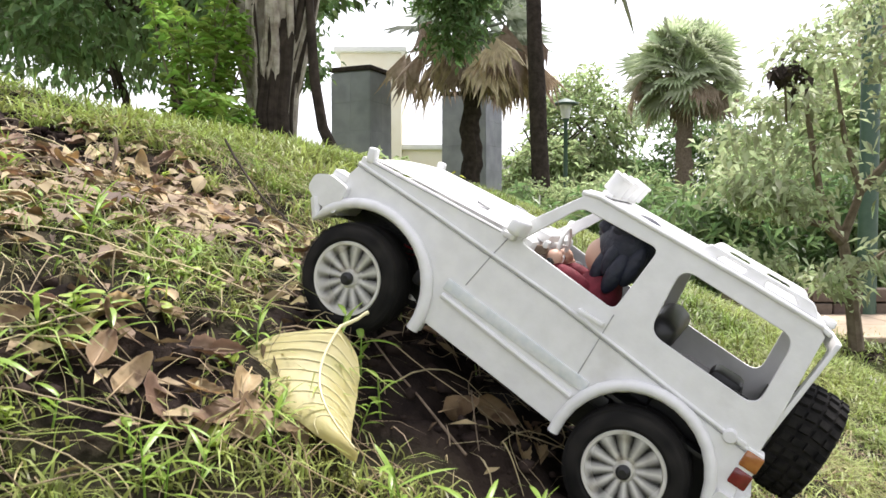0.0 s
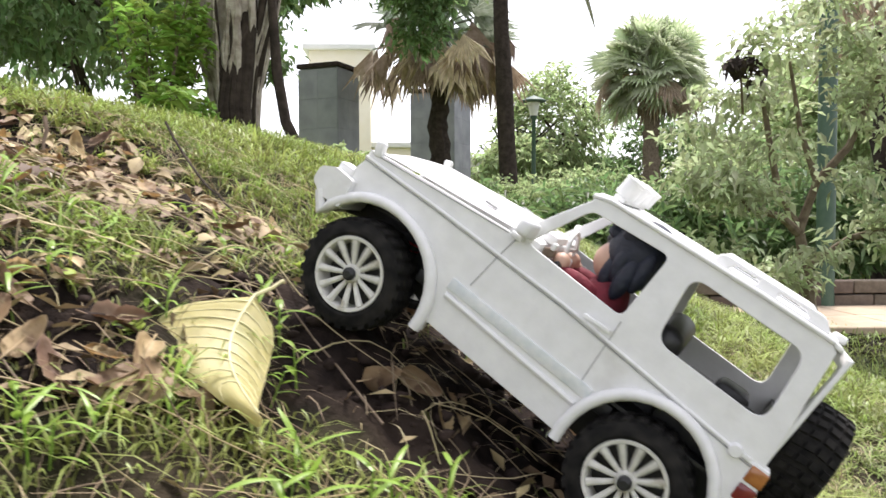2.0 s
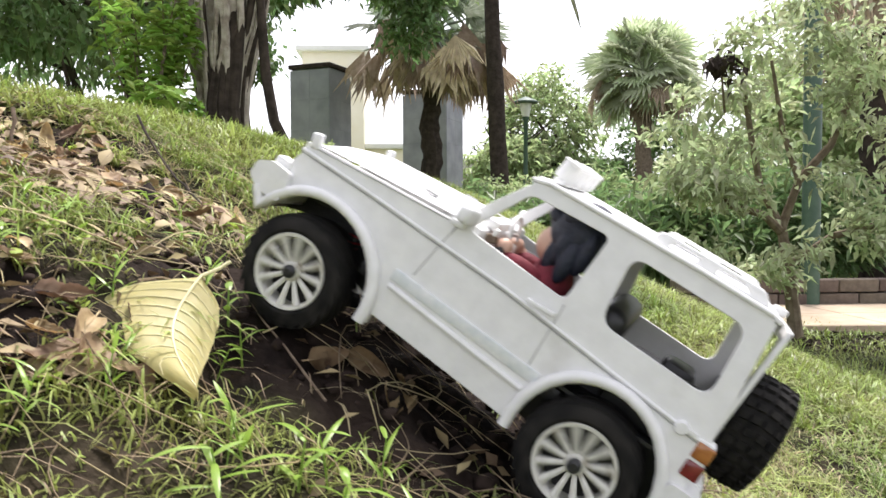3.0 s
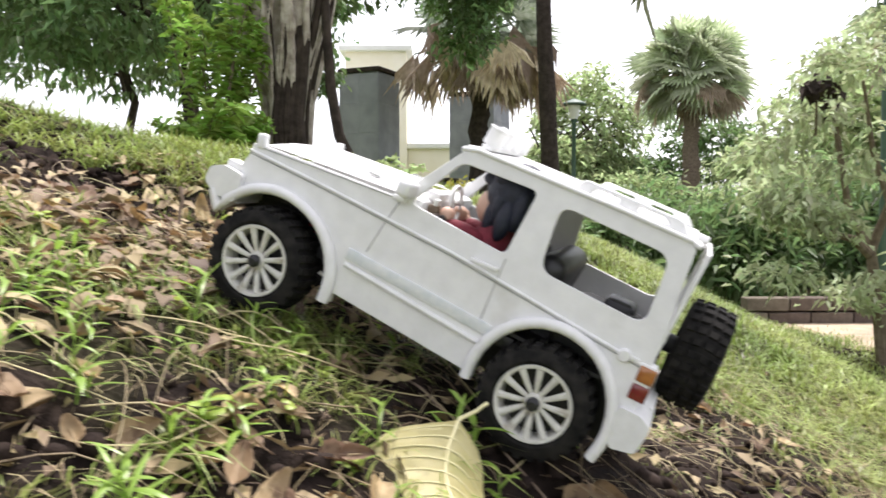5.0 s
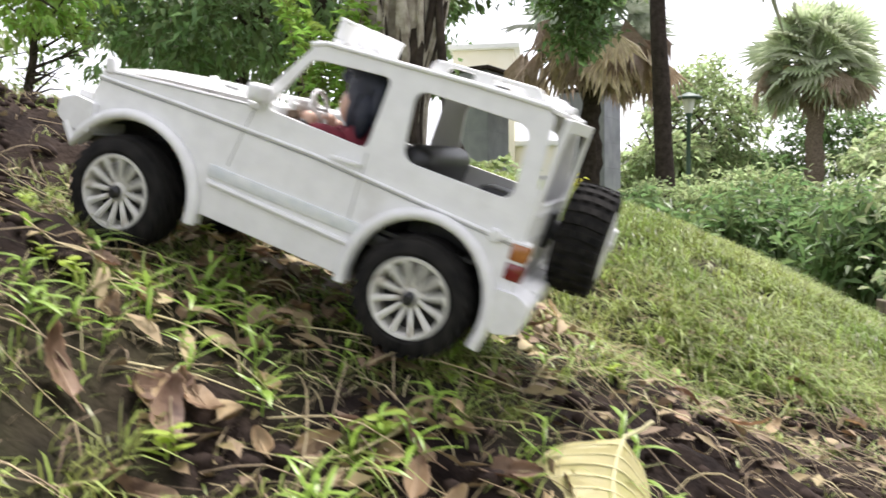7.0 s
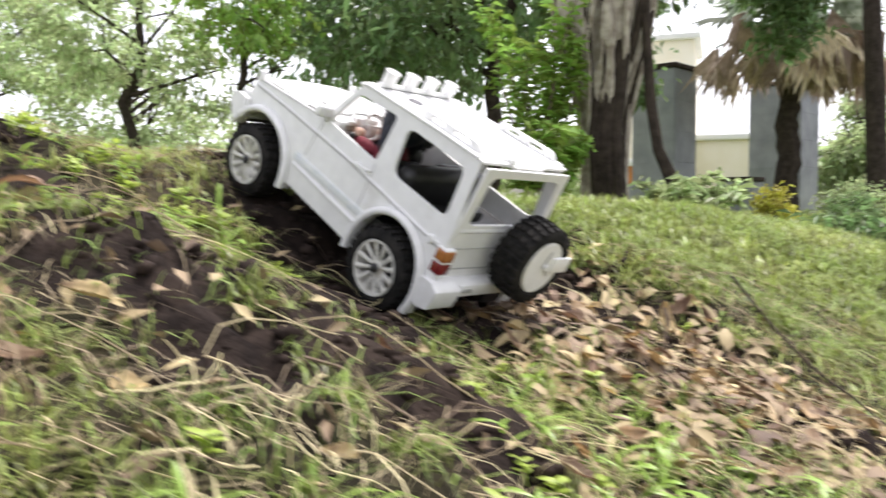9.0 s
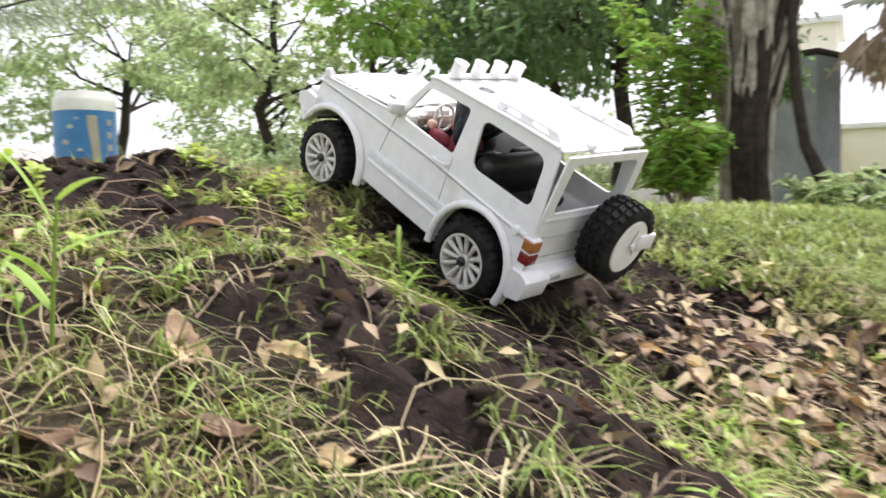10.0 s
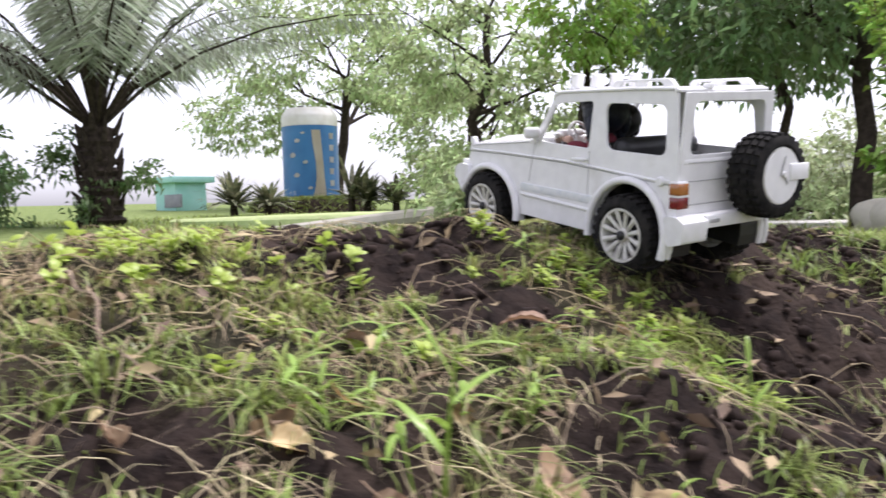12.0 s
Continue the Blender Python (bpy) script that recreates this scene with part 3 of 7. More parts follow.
def wheel(name, parent, x, y, out, spare=False):
    """Knobbly tyre, cream rim with ten twin spokes, hub cap. Its axis is y; out: +1 or -1."""
    w = new(name)
    w.parent = parent
    w.empty_display_size = 0.02
    w.matrix_basis = pose(x, y, R)
    m = pose(0, 0, 0, 90 if out < 0 else -90)
    bm = bmesh.new()
    # carcass with four rows of tread, every other block raised
    prof = [(0.0315, -0.012), (0.0325, -0.019), (0.036, -0.0212), (0.0425, -0.0205), (0.0455, -0.0185), (0.0466, -0.0112), (0.0468, -0.0096), (0.0472, -0.0010), (0.0472, 0.0010), (0.0468, 0.0096), (0.0466, 0.0112), (0.0455, 0.0185), (0.0425, 0.0205), (0.036, 0.0212), (0.0325, 0.019), (0.0315, 0.012)]
    n = 52
    grid = []
    for k in range(n):
        a0 = 2 * math.pi * (k // 2 + (0.60 if k % 2 else 0.0)) / 26
        grid.append([bm.verts.new(m @ Vector((r * math.cos(a0 + 2.2 * abs(h)), r * math.sin(a0 + 2.2 * abs(h)), h))) for r, h in prof])
    blocks = []
    for k in range(n):
        for j in range(len(prof)):
            f = bm.faces.new((grid[k][j], grid[k][(j + 1) % len(prof)], grid[(k + 1) % n][(j + 1) % len(prof)], grid[(k + 1) % n][j]))
            if (j in (4, 8) and k % 2 == 0) or (j in (6, 10) and k % 2 == 0):
                blocks.append(f)
            f.smooth = True
    bmesh.ops.recalc_face_normals(bm, faces=bm.faces[:])
    for f in bmesh.ops.extrude_discrete_faces(bm, faces=blocks)["faces"]:
        f.normal_update()
        c = f.calc_center_median()
        for v in f.verts:
            v.co = c + (v.co - c) * 0.9 + f.normal * 0.0030
    part("tyre", bm, RUBBER, w, "knobbly black rubber tyre, dusty")
    bm = bmesh.new()
    lathe(bm, [(0.0325, -0.018), (0.0335, 0.0185), (0.0325, 0.0205), (0.0300, 0.0200), (0.0290, 0.0165), (0.0285, 0.002), (0.0290, -0.016), (0.0325, -0.018)], 48, m)
    if not spare:
        rim = part("rim", bm, RIM, w, "cream white plastic rim")
        for k in range(12):
            b2 = bmesh.new()
            t = 2 * math.pi * k / 12
            q = m @ Matrix.Rotation(t, 4, 'Z')
            tube(b2, [q @ Vector(v) for v in ((0.006, 0, 0.0125), (0.015, 0, 0.0150), (0.0235, 0, 0.0165), (0.0297, 0, 0.0170))], [0.0019, 0.0025, 0.0030, 0.0036], 8)
            part("spoke", b2, RIM, rim)
        # added black disc: stands in for deep shade in the gaps between spokes
        b2 = bmesh.new()
        lathe(b2, [(0.0295, 0.001), (0.001, 0.001)], 24, m)
        part("brake_disc", b2, BLACK, w)
        b2 = bmesh.new()
        lathe(b2, [(0.0295, -0.004), (0.0200, -0.002), (0.0120, -0.0035), (0.0120, -0.0005), (0.0295, -0.0005)], 32, m)
        part("rim_back", b2, RIM, w)
        b2 = bmesh.new()
        lathe(b2, [(0.0085, 0.006), (0.0085, 0.0150), (0.0070, 0.0175), (0.0055, 0.0175), (0.0050, 0.0195), (0.0001, 0.0200)], 20, m)
        cap = part("hub", b2, RIM, w)
        b2 = bmesh.new()
        lathe(b2, [(0.0058, 0.0170), (0.0058, 0.0205), (0.0046, 0.0212), (0.0030, 0.0232), (0.0001, 0.0232)], 12, m)
        part("wheel_nut", b2, BLACK, cap, "black wheel nut and washer")
    else:
        part("rim", bm, RIM, w)
        b2 = bmesh.new()
        lathe(b2, [(0.0001, 0.010), (0.0320, 0.010), (0.0325, 0.0190), (0.0310, 0.0210), (0.0001, 0.0215)], 40, m)
        part("wheel_cover", b2, WHITE, w, "flat white disc over the spare wheel")
    return w


def toy_car():
    car = root("toy_car", CAR_ROWS[0][1], label="white plastic model off-road car with black knobbly tyres", category="toy car", group="")
    # sides: one sheet each, with wheel arches and two window openings
    outline = ([(0.327, 0.151), (0.262, 0.1555), (0.190, 0.1600), (0.1475, 0.2215), (0.138, 0.2255), (0.02, 0.2275), (-0.062, 0.2265), (-0.0685, 0.222), (-0.0745, 0.150), (-0.0775, 0.100), (-0.079, 0.075), (-0.064, 0.062)]
               + arc(0.0, 0.0515, 0.0645, 172, -5, 18) + [(0.072, 0.0465), (0.207, 0.0545)] + arc(FRONT, 0.0515, 0.0660, 184, 46, 16) + [(0.335, 0.106), (0.337, 0.125)])
    win_f = rounded([(0.1750, 0.1600), (0.1440, 0.2120), (0.0715, 0.2150), (0.0765, 0.1530)], 0.007)
    win_r = rounded([(0.0430, 0.1530), (0.0480, 0.2120), (-0.0520, 0.2095), (-0.0560, 0.1485)], 0.013, 6)
    sides = []
    for s in (1, -1):
        m = Matrix(((1, 0, 0, 0), (0, -0.06 * s, s, s * (side_y(0) - 0.0015)), (0, 1, 0, 0), (0, 0, 0, 1)))
        side = plate("side_panel", outline, [win_f, win_r], 0.0035, m, WHITE, car, bev=0.0008)
        sides.append(side)

        def at(x, z, o=0.0):
            return Vector((x, s * (side_y(z) + o), z))
        # flared arch lips
        for cx, a0, a1, r in ((0.0, 200, -8, 0.0655), (FRONT, 186, 24, 0.0670)):
            bm = bmesh.new()
            pts = [at(cx + r * math.cos(radians(a0 + (a1 - a0) * i / 18)), 0.0515 + r * math.sin(radians(a0 + (a1 - a0) * i / 18)), 0.0035) for i in range(19)]
            if cx:
                pts += [at(0.352, 0.0935, 0.0035)]
            tube(bm, pts, [0.0052] * len(pts), 10)
            inner = [Vector((p.x, s * (abs(p.y) - 0.010), p.z)) for p in pts]
            tube(bm, inner, [0.0045] * len(inner), 8)
            part("arch_flare", bm, WHITE_TRIM, car, "rounded white wheel-arch flare")
            bm = bmesh.new()
            for p0, p1 in zip(pts, pts[1:]):
                a, b = Vector(p0), Vector(p1)
                a2, b2 = Vector((a.x, s * 0.045, a.z)), Vector((b.x, s * 0.045, b.z))
                bm.faces.new([bm.verts.new(v) for v in (a, b, b2, a2)])
            inner = [bm.verts.new((p.x, s * 0.045, p.z)) for p in pts]
            bm.faces.new(inner)
            part("wheel_well", bm, BLACK, car)
        # waist crease, rubbing strips, seams
        bm = bmesh.new()
        tube(bm, [at(0.332, 0.1425, 0.0008), at(0.25, 0.1405, 0.0008), at(0.12, 0.1345, 0.0008), at(-0.0745, 0.1165, 0.0008)], [0.0016] * 4, 8)
        part("waist_moulding", bm, WHITE_TRIM, side)
        bm = bmesh.new()
        tube(bm, [at(0.332, 0.1397, 0.0007), at(0.25, 0.1377, 0.0007), at(0.12, 0.1317, 0.0007), at(-0.0745, 0.1137, 0.0007)], [0.0006] * 4, 6)
        part("seam", bm, SEAM, side)
        bm = bmesh.new()
        bx(bm, at(0.135, 0.0900, 0.001), (0.148, 0.0030, 0.0105), 0.0010, Matrix.Rotation(radians(-2.8), 3, 'Y'))
        part("rubbing_strip", bm, SCUFF, side, "scuffed grey-blue rubbing strip")
        bm = bmesh.new()
        tube(bm, [at(0.207, 0.0835, 0.0012), at(0.068, 0.0735, 0.0012)], [0.0026, 0.0026], 8)
        part("sill_moulding", bm, WHITE_TRIM, side)
        for pts in (((0.184, 0.1590), (0.189, 0.135), (0.1945, 0.1015)), ((0.074, 0.150), (0.0735, 0.115), (0.073, 0.083))):
            bm = bmesh.new()
            tube(bm, [at(px, pz, 0.0003) for px, pz in pts], [0.0006] * 3, 6)
            part("door_seam", bm, SEAM, side)
        bm = bmesh.new()
        bx(bm, at(0.0885, 0.1385, 0.0062), (0.025, 0.0036, 0.0042), 0.0012, Matrix.Rotation(radians(2), 3, 'Y'))
        for hx in (0.099, 0.078):
            rod(bm, at(hx, 0.1385, 0.0), at(hx, 0.1385, 0.006), 0.0016)
        part("door_handle", bm, WHITE_TRIM, side)
        bm = bmesh.new()
        lathe(bm, [(0.0058, -0.001), (0.0058, 0.0040), (0.0046, 0.0056), (0.0001, 0.0058)], 20, Matrix.Translation(at(-0.052, 0.1185)) @ pose(0, 0, 0, -90 * s))
        bx(bm, at(-0.0605, 0.1190, 0.001), (0.010, 0.003, 0.004), 0.001)
        part("filler_cap", bm, WHITE_TRIM, side)
        # mirror on its stalk
        bm = bmesh.new()
        rod(bm, at(0.180, 0.160, 0.0), at(0.1800, 0.167, 0.010), 0.0025, 0.0022)
        bx(bm, at(0.1775, 0.1720, 0.0135), (0.0125, 0.021, 0.0155), 0.0042, Matrix.Rotation(radians(-12 * s), 3, 'Z'), 3)
        mir = part("mirror", bm, WHITE_TRIM, car)
        bm = bmesh.new()
        bx(bm, at(0.1838, 0.1600, 0.0035), (0.011, 0.007, 0.0055), 0.0016)
        part("mirror_bracket", bm, WHITE_TRIM, mir)
        # tail lamp, amber over red
        bm = bmesh.new()
        bx(bm, Vector((-0.0745, s * 0.0790, 0.1030)), (0.0140, 0.0165, 0.0330), 0.0012)
        tail = part("tail_lamp", bm, WHITE_TRIM, car)
        for c, hgt, mat, nm in ((0.1105, 0.0140, AMBER, "amber_lens"), (0.0945, 0.0135, REDLENS, "red_lens")):
            bm = bmesh.new()
            bx(bm, Vector((-0.0752, s * 0.0800, c)), (0.0150, 0.0172, hgt), 0.0014)
            part(nm, bm, mat, tail)
        # roof rail with slots
        rail = plate("roof_rail", rounded([(0.046, 0.000), (0.040, 0.0115), (-0.050, 0.0115), (-0.060, 0.000)], 0.005),
                     [rounded([(0.030, 0.0028), (0.026, 0.0078), (0.006, 0.0078), (0.006, 0.0028)], 0.002), rounded([(-0.012, 0.0028), (-0.012, 0.0078), (-0.034, 0.0078), (-0.040, 0.0028)], 0.002)],
                     0.0075, Matrix(((1, 0, 0, 0), (0, 0, 1, s * 0.0690), (0, 1, 0, 0.2290), (0, 0, 0, 1))), WHITE_TRIM, car, "slotted white roof rail", 0.0018)
        # front lamps pods on the wings
        bm = bmesh.new()
        bx(bm, Vector((0.3245, s * 0.0805, 0.1545)), (0.0085, 0.0100, 0.0150), 0.0026, Matrix.Rotation(radians(14), 3, 'Y'), 3)
        part("wing_marker", bm, WHITE_TRIM, car)
    # bonnet, a shallow dome with a turned-down lip
    bm = bmesh.new()
    nx, ny = 14, 14
    grid = []
    for i in range(nx + 1):
        x = 0.3290 - 0.141 * i / nx
        row = []
        for j in range(ny + 1):
            v = -1 + 2 * j / ny
            z = 0.1525 + 0.0115 * i / nx + 0.0045 * (1 - abs(v) ** 4) + (0.0030 if abs(v) < 0.45 else 0) * min(1, i / 3) - (0.006 * (1 - i / 1.2) if i < 1.2 else 0)
            row.append(bm.verts.new((x, v * 0.0800, z)))
        grid.append(row)
    for i in range(nx):
        for j in range(ny):
            bm.faces.new((grid[i][j], grid[i][j + 1], grid[i + 1][j + 1], grid[i + 1][j]))
    bmesh.ops.solidify(bm, geom=bm.faces[:], thickness=0.003)
    bonnet = part("bonnet", bm, WHITE, car)
    for s in (1, -1):
        bm = bmesh.new()
        bx(bm, Vector((0.222, s * 0.058, 0.1665)), (0.012, 0.004, 0.0022), 0.0008)
        part("vent", bm, SEAM, bonnet)
        bm = bmesh.new()
        tube(bm, [(0.326, s * 0.0830, 0.1485), (0.26, s * 0.0830, 0.1535), (0.192, s * 0.0828, 0.1585)], [0.0007] * 3, 6)
        part("bonnet_seam", bm, SEAM, bonnet)
    # front end
    front = plate("front_panel", [(-0.083, 0.088), (0.083, 0.088), (0.083, 0.150), (-0.083, 0.150)], [rounded([(-0.045, 0.112), (0.045, 0.112), (0.045, 0.142), (-0.045, 0.142)], 0.003)], 0.004,
                  Matrix(((0, 0, 1, 0.3300), (1, 0, 0, 0), (0, 1, 0, 0), (0, 0, 0, 1))), WHITE, car, bev=0.0008)
    bm = bmesh.new()
    for k in range(6):
        bx(bm, Vector((0.329, 0, 0.115 + 0.005 * k)), (0.003, 0.088, 0.0022), 0.0006)
    part("grille", bm, WHITE_TRIM, front)
    for s in (1, -1):
        bm = bmesh.new()
        lathe(bm, [(0.0125, -0.004), (0.0125, 0.003), (0.010, 0.0045), (0.0001, 0.0055)], 24, Matrix.Translation((0.3325, s * 0.063, 0.127)) @ pose(0, 0, 0, 0, 90))
        part("headlamp", bm, LAMPGLASS, front)
    bm = bmesh.new()
    prof = rounded([(0.326, 0.0900), (0.350, 0.0905), (0.3630, 0.0985), (0.3620, 0.1130), (0.348, 0.1200), (0.326, 0.1180)], 0.004, 3)
    a = [bm.verts.new((px, -0.0930, pz)) for px, pz in prof]
    b = [bm.verts.new((px, 0.0930, pz)) for px, pz in prof]
    for k in range(len(prof)):
        bm.faces.new((a[k], a[(k + 1) % len(prof)], b[(k + 1) % len(prof)], b[k]))
    bm.faces.new(a[::-1])
    bm.faces.new(b)
    bmesh.ops.recalc_face_normals(bm, faces=bm.faces[:])
    bump = part("front_bumper", bm, WHITE_TRIM, car)
    for s in (1, -1):
        bm = bmesh.new()
        bx(bm, Vector((0.342, s * 0.078, 0.1215)), (0.018, 0.016, 0.010), 0.003)
        part("fog_lamp_pod", bm, WHITE_TRIM, bump)
    # roof with a visor at the rear
    roof = plate("roof", rounded([(0.1480, -0.0765), (0.1480, 0.0765), (-0.066, 0.0770), (-0.066, -0.0770)], 0.006), [], 0.0045, pose(0, 0, 0.2275, 0, 0.4), WHITE, car, bev=0.0016)
    for s in (1, -1):
        bm = bmesh.new()
        tube(bm, [(0.150, s * 0.0770, 0.2235), (0.135, s * 0.0785, 0.2275), (0.0, s * 0.0790, 0.2290), (-0.064, s * 0.0790, 0.2280)], [0.0022] * 4, 8)
        part("drip_rail", bm, WHITE_TRIM, roof)
    visor = plate("rear_visor", rounded([(0.0, -0.0790), (0.0, 0.0790), (-0.0080, 0.0800), (-0.0080, 0.034), (-0.0130, 0.026), (-0.0130, -0.026), (-0.0080, -0.034), (-0.0080, -0.0800)], 0.003), [], 0.0040,
                  pose(-0.0640, 0, 0.2270, 0, -14), WHITE, car, "white visor over the tailgate", 0.001)
    bm = bmesh.new()
    bx(bm, Vector((-0.070, 0.030, 0.2305)), (0.012, 0.008, 0.007), 0.002)
    part("visor_bracket", bm, WHITE_TRIM, visor)
    # windscreen frame and lamp bar
    bm = bmesh.new()
    tube(bm, [(0.1475, -0.077, 0.2235), (0.1475, 0.077, 0.2235)], [0.0036, 0.0036], 8)
    tube(bm, [(0.189, -0.082, 0.1615), (0.189, 0.082, 0.1615)], [0.0036, 0.0036], 8)
    part("windscreen_frame", bm, WHITE_TRIM, car)
    bm = bmesh.new()
    bx(bm, Vector((0.1340, 0, 0.2320)), (0.0100, 0.126, 0.0045), 0.0012)
    bar = part("lamp_bar", bm, WHITE_TRIM, car)
    for k in range(4):
        yk = 0.0530 - 0.0355 * k
        bm = bmesh.new()
        lathe(bm, [(0.0001, -0.0090), (0.0084, -0.0090), (0.0087, -0.0080), (0.0090, 0.0060), (0.0097, 0.0066), (0.0097, 0.0084), (0.0090, 0.0090), (0.0084, 0.0078), (0.0001, 0.0074)], 24, pose(0.1320, yk, 0.2430, 0, -10, 0))
        part("roof_lamp", bm, WHITE_TRIM, bar, "white drum-shaped roof lamp standing upright")
    # tailgate with its window
    gate_m = Matrix(((0, -0.06, 1, -0.0665), (1, 0, 0, 0), (0, 1, 0, 0), (0, 0, 0, 1)))
    gate = plate("tailgate", rounded([(-0.0835, 0.070), (0.0835, 0.070), (0.0775, 0.2235), (-0.0775, 0.2235)], 0.003), [rounded([(-0.066, 0.150), (0.066, 0.150), (0.062, 0.2125), (-0.062, 0.2125)], 0.010)], 0.0040, gate_m, WHITE, car, bev=0.0008)
    for z0, z1 in ((0.140, 0.1405), (0.118, 0.1185), (0.090, 0.0905)):
        bm = bmesh.new()
        rod(bm, (-0.0688 - 0.06 * z0, -0.068, z0), (-0.0688 - 0.06 * z1, 0.068, z1), 0.0008, n=6)
        part("seam", bm, SEAM, gate)
    bm = bmesh.new()
    bx(bm, Vector((-0.0755, 0.0, 0.1420)), (0.004, 0.150, 0.0065), 0.001)
    part("tailgate_ledge", bm, WHITE_TRIM, gate)
    # rear bumper, stepped, with slots
    bm = bmesh.new()
    prof = rounded([(-0.066, 0.0800), (-0.0850, 0.0800), (-0.0965, 0.0740), (-0.0930, 0.0500), (-0.072, 0.0450), (-0.064, 0.062)], 0.003, 2)
    for y0, y1, low in ((0.052, 0.0945, 0.0), (-0.0945, -0.052, 0.62)):
        # the off-side end is cut shallower
        a = [bm.verts.new((px, y0, pz + (0.08 - pz) * low)) for px, pz in prof]
        b = [bm.verts.new((px, y1, pz + (0.08 - pz) * low)) for px, pz in prof]
        for k in range(len(prof)):
            bm.faces.new((a[k], a[(k + 1) % len(prof)], b[(k + 1) % len(prof)], b[k]))
        bm.faces.new(a[::-1])
        bm.faces.new(b)
    bmesh.ops.recalc_face_normals(bm, faces=bm.faces[:])
    bx(bm, Vector((-0.0830, 0, 0.0720)), (0.0230, 0.106, 0.0150), 0.002)
    rb = part("rear_bumper", bm, WHITE_TRIM, car)
    for s in (1, -1):
        bm = bmesh.new()
        bx(bm, Vector((-0.0950, s * 0.040, 0.0725)), (0.002, 0.016, 0.0045), 0.0008)
        part("bumper_slot", bm, SEAM, rb)
    # inner tub, bulkhead and seats
    bm = bmesh.new()
    bx(bm, Vector((0.060, 0, 0.0900)), (0.255, 0.158, 0.003))
    bx(bm, Vector((0.188, 0, 0.125)), (0.003, 0.158, 0.068))
    bx(bm, Vector((-0.0700, 0, 0.118)), (0.003, 0.158, 0.052))
    part("floor_pan", bm, BLACK, car)
    bm = bmesh.new()
    bx(bm, Vector((0.176, 0, 0.1560)), (0.024, 0.156, 0.020), 0.005)
    bx(bm, Vector((0.166, 0.036, 0.1700)), (0.014, 0.040, 0.010), 0.003)
    dash = part("dashboard", bm, WHITE_TRIM, car)
    for k, (dx, dy, dz, w1) in enumerate(((0.160, 0.060, 0.160, 0.012), (0.148, 0.064, 0.154, 0.010), (0.156, 0.068, 0.168, 0.007), (0.140, 0.058, 0.150, 0.009))):
        bm = bmesh.new()
        bx(bm, Vector((dx, dy, dz)), (w1, 0.010, w1 * 0.7), 0.002, Matrix.Rotation(radians(25 + 30 * k), 3, 'Y'))
        part("dash_ornament", bm, (WOODSTICK, BLACK, WHITE_TRIM, WOODSTICK)[k], dash)
    bm = bmesh.new()
    ring = [(0.149 + 0.004 * math.sin(t), 0.036 + 0.0165 * math.cos(t), 0.1690 + 0.0165 * math.sin(t)) for t in [2 * math.pi * k / 24 for k in range(25)]]
    tube(bm, ring, [0.0020] * 25, 8)
    for k in (4, 12, 20):
        rod(bm, (0.152, 0.036, 0.169), ring[k], 0.0014, n=8)
    rod(bm, (0.152, 0.036, 0.169), (0.170, 0.036, 0.158), 0.0028)
    part("steering_wheel", bm, WHITE_TRIM, car)
    for s in (1, -1):
        bm = bmesh.new()
        bx(bm, Vector((0.098, s * 0.038, 0.112)), (0.050, 0.046, 0.034), 0.006)
        bx(bm, Vector((0.071, s * 0.038, 0.140)), (0.012, 0.044, 0.040), 0.005, Matrix.Rotation(radians(-14), 3, 'Y'))
        part("seat", bm, BLACK, car)
    bm = bmesh.new()
    bx(bm, Vector((-0.020, 0.0, 0.110)), (0.070, 0.130, 0.040), 0.008)
    bx(bm, Vector((-0.030, 0.020, 0.142)), (0.030, 0.040, 0.016), 0.006)
    bx(bm, Vector((-0.045, 0.045, 0.128)), (0.016, 0.020, 0.030), 0.003, Matrix.Rotation(radians(25), 3, 'X'))
    part("electronics_box", bm, BLACK, car)
    bm = bmesh.new()
    bx(bm, Vector((0.042, 0, 0.128)), (0.030, 0.142, 0.080), 0.013, Matrix.Rotation(radians(-10), 3, 'Y'), 3)
    part("back_seat", bm, BLACK, car)
    # chassis, axles, shock absorbers
    bm = bmesh.new()
    for s in (1, -1):
        bx(bm, Vector((0.135, s * 0.026, 0.0640)), (0.36, 0.006, 0.014), 0.002)
    bx(bm, Vector((0.150, 0, 0.0600)), (0.075, 0.052, 0.030), 0.005)
    bx(bm, Vector((0.140, 0, 0.0800)), (0.200, 0.150, 0.012), 0.002)
    part("chassis", bm, BLACK, car)
    for ax in (0.0, FRONT):
        bm = bmesh.new()
        rod(bm, (ax, -0.064, R), (ax, 0.064, R), 0.0065)
        bmesh.ops.create_uvsphere(bm, u_segments=14, v_segments=10, radius=0.0165, matrix=Matrix.Translation((ax, 0.012, R)))
        part("axle", bm, BLACK, car)
        for s in (1, -1):
            bm = bmesh.new()
            rod(bm, (ax - 0.006, s * 0.050, R + 0.004), (ax - 0.022, s * 0.042, 0.112), 0.0045)
            shock = part("shock_absorber", bm, BLACK, car)
            bm = bmesh.new()
            coil = [Vector((ax - 0.007 - 0.014 * k / 60, s * (0.050 - 0.007 * k / 60), R + 0.010 + 0.048 * k / 60)) + Vector((math.cos(k * 0.8), math.sin(k * 0.8), 0)) * 0.0066 for k in range(61)]
            tube(bm, coil, [0.0010] * 61, 5)
            part("spring", bm, REDPART, shock)
    wheels = []
    for x in (0.0, FRONT):
        for s in (1, -1):
            wheels.append(wheel("wheel", car, x, s * TRACK, s))
    sp = wheel("spare_wheel", car, 0, 0, 1, True)
    sp.matrix_basis = pose(-0.1045, -0.030, 0.1210, 0, 0, 90)
    bm = bmesh.new()
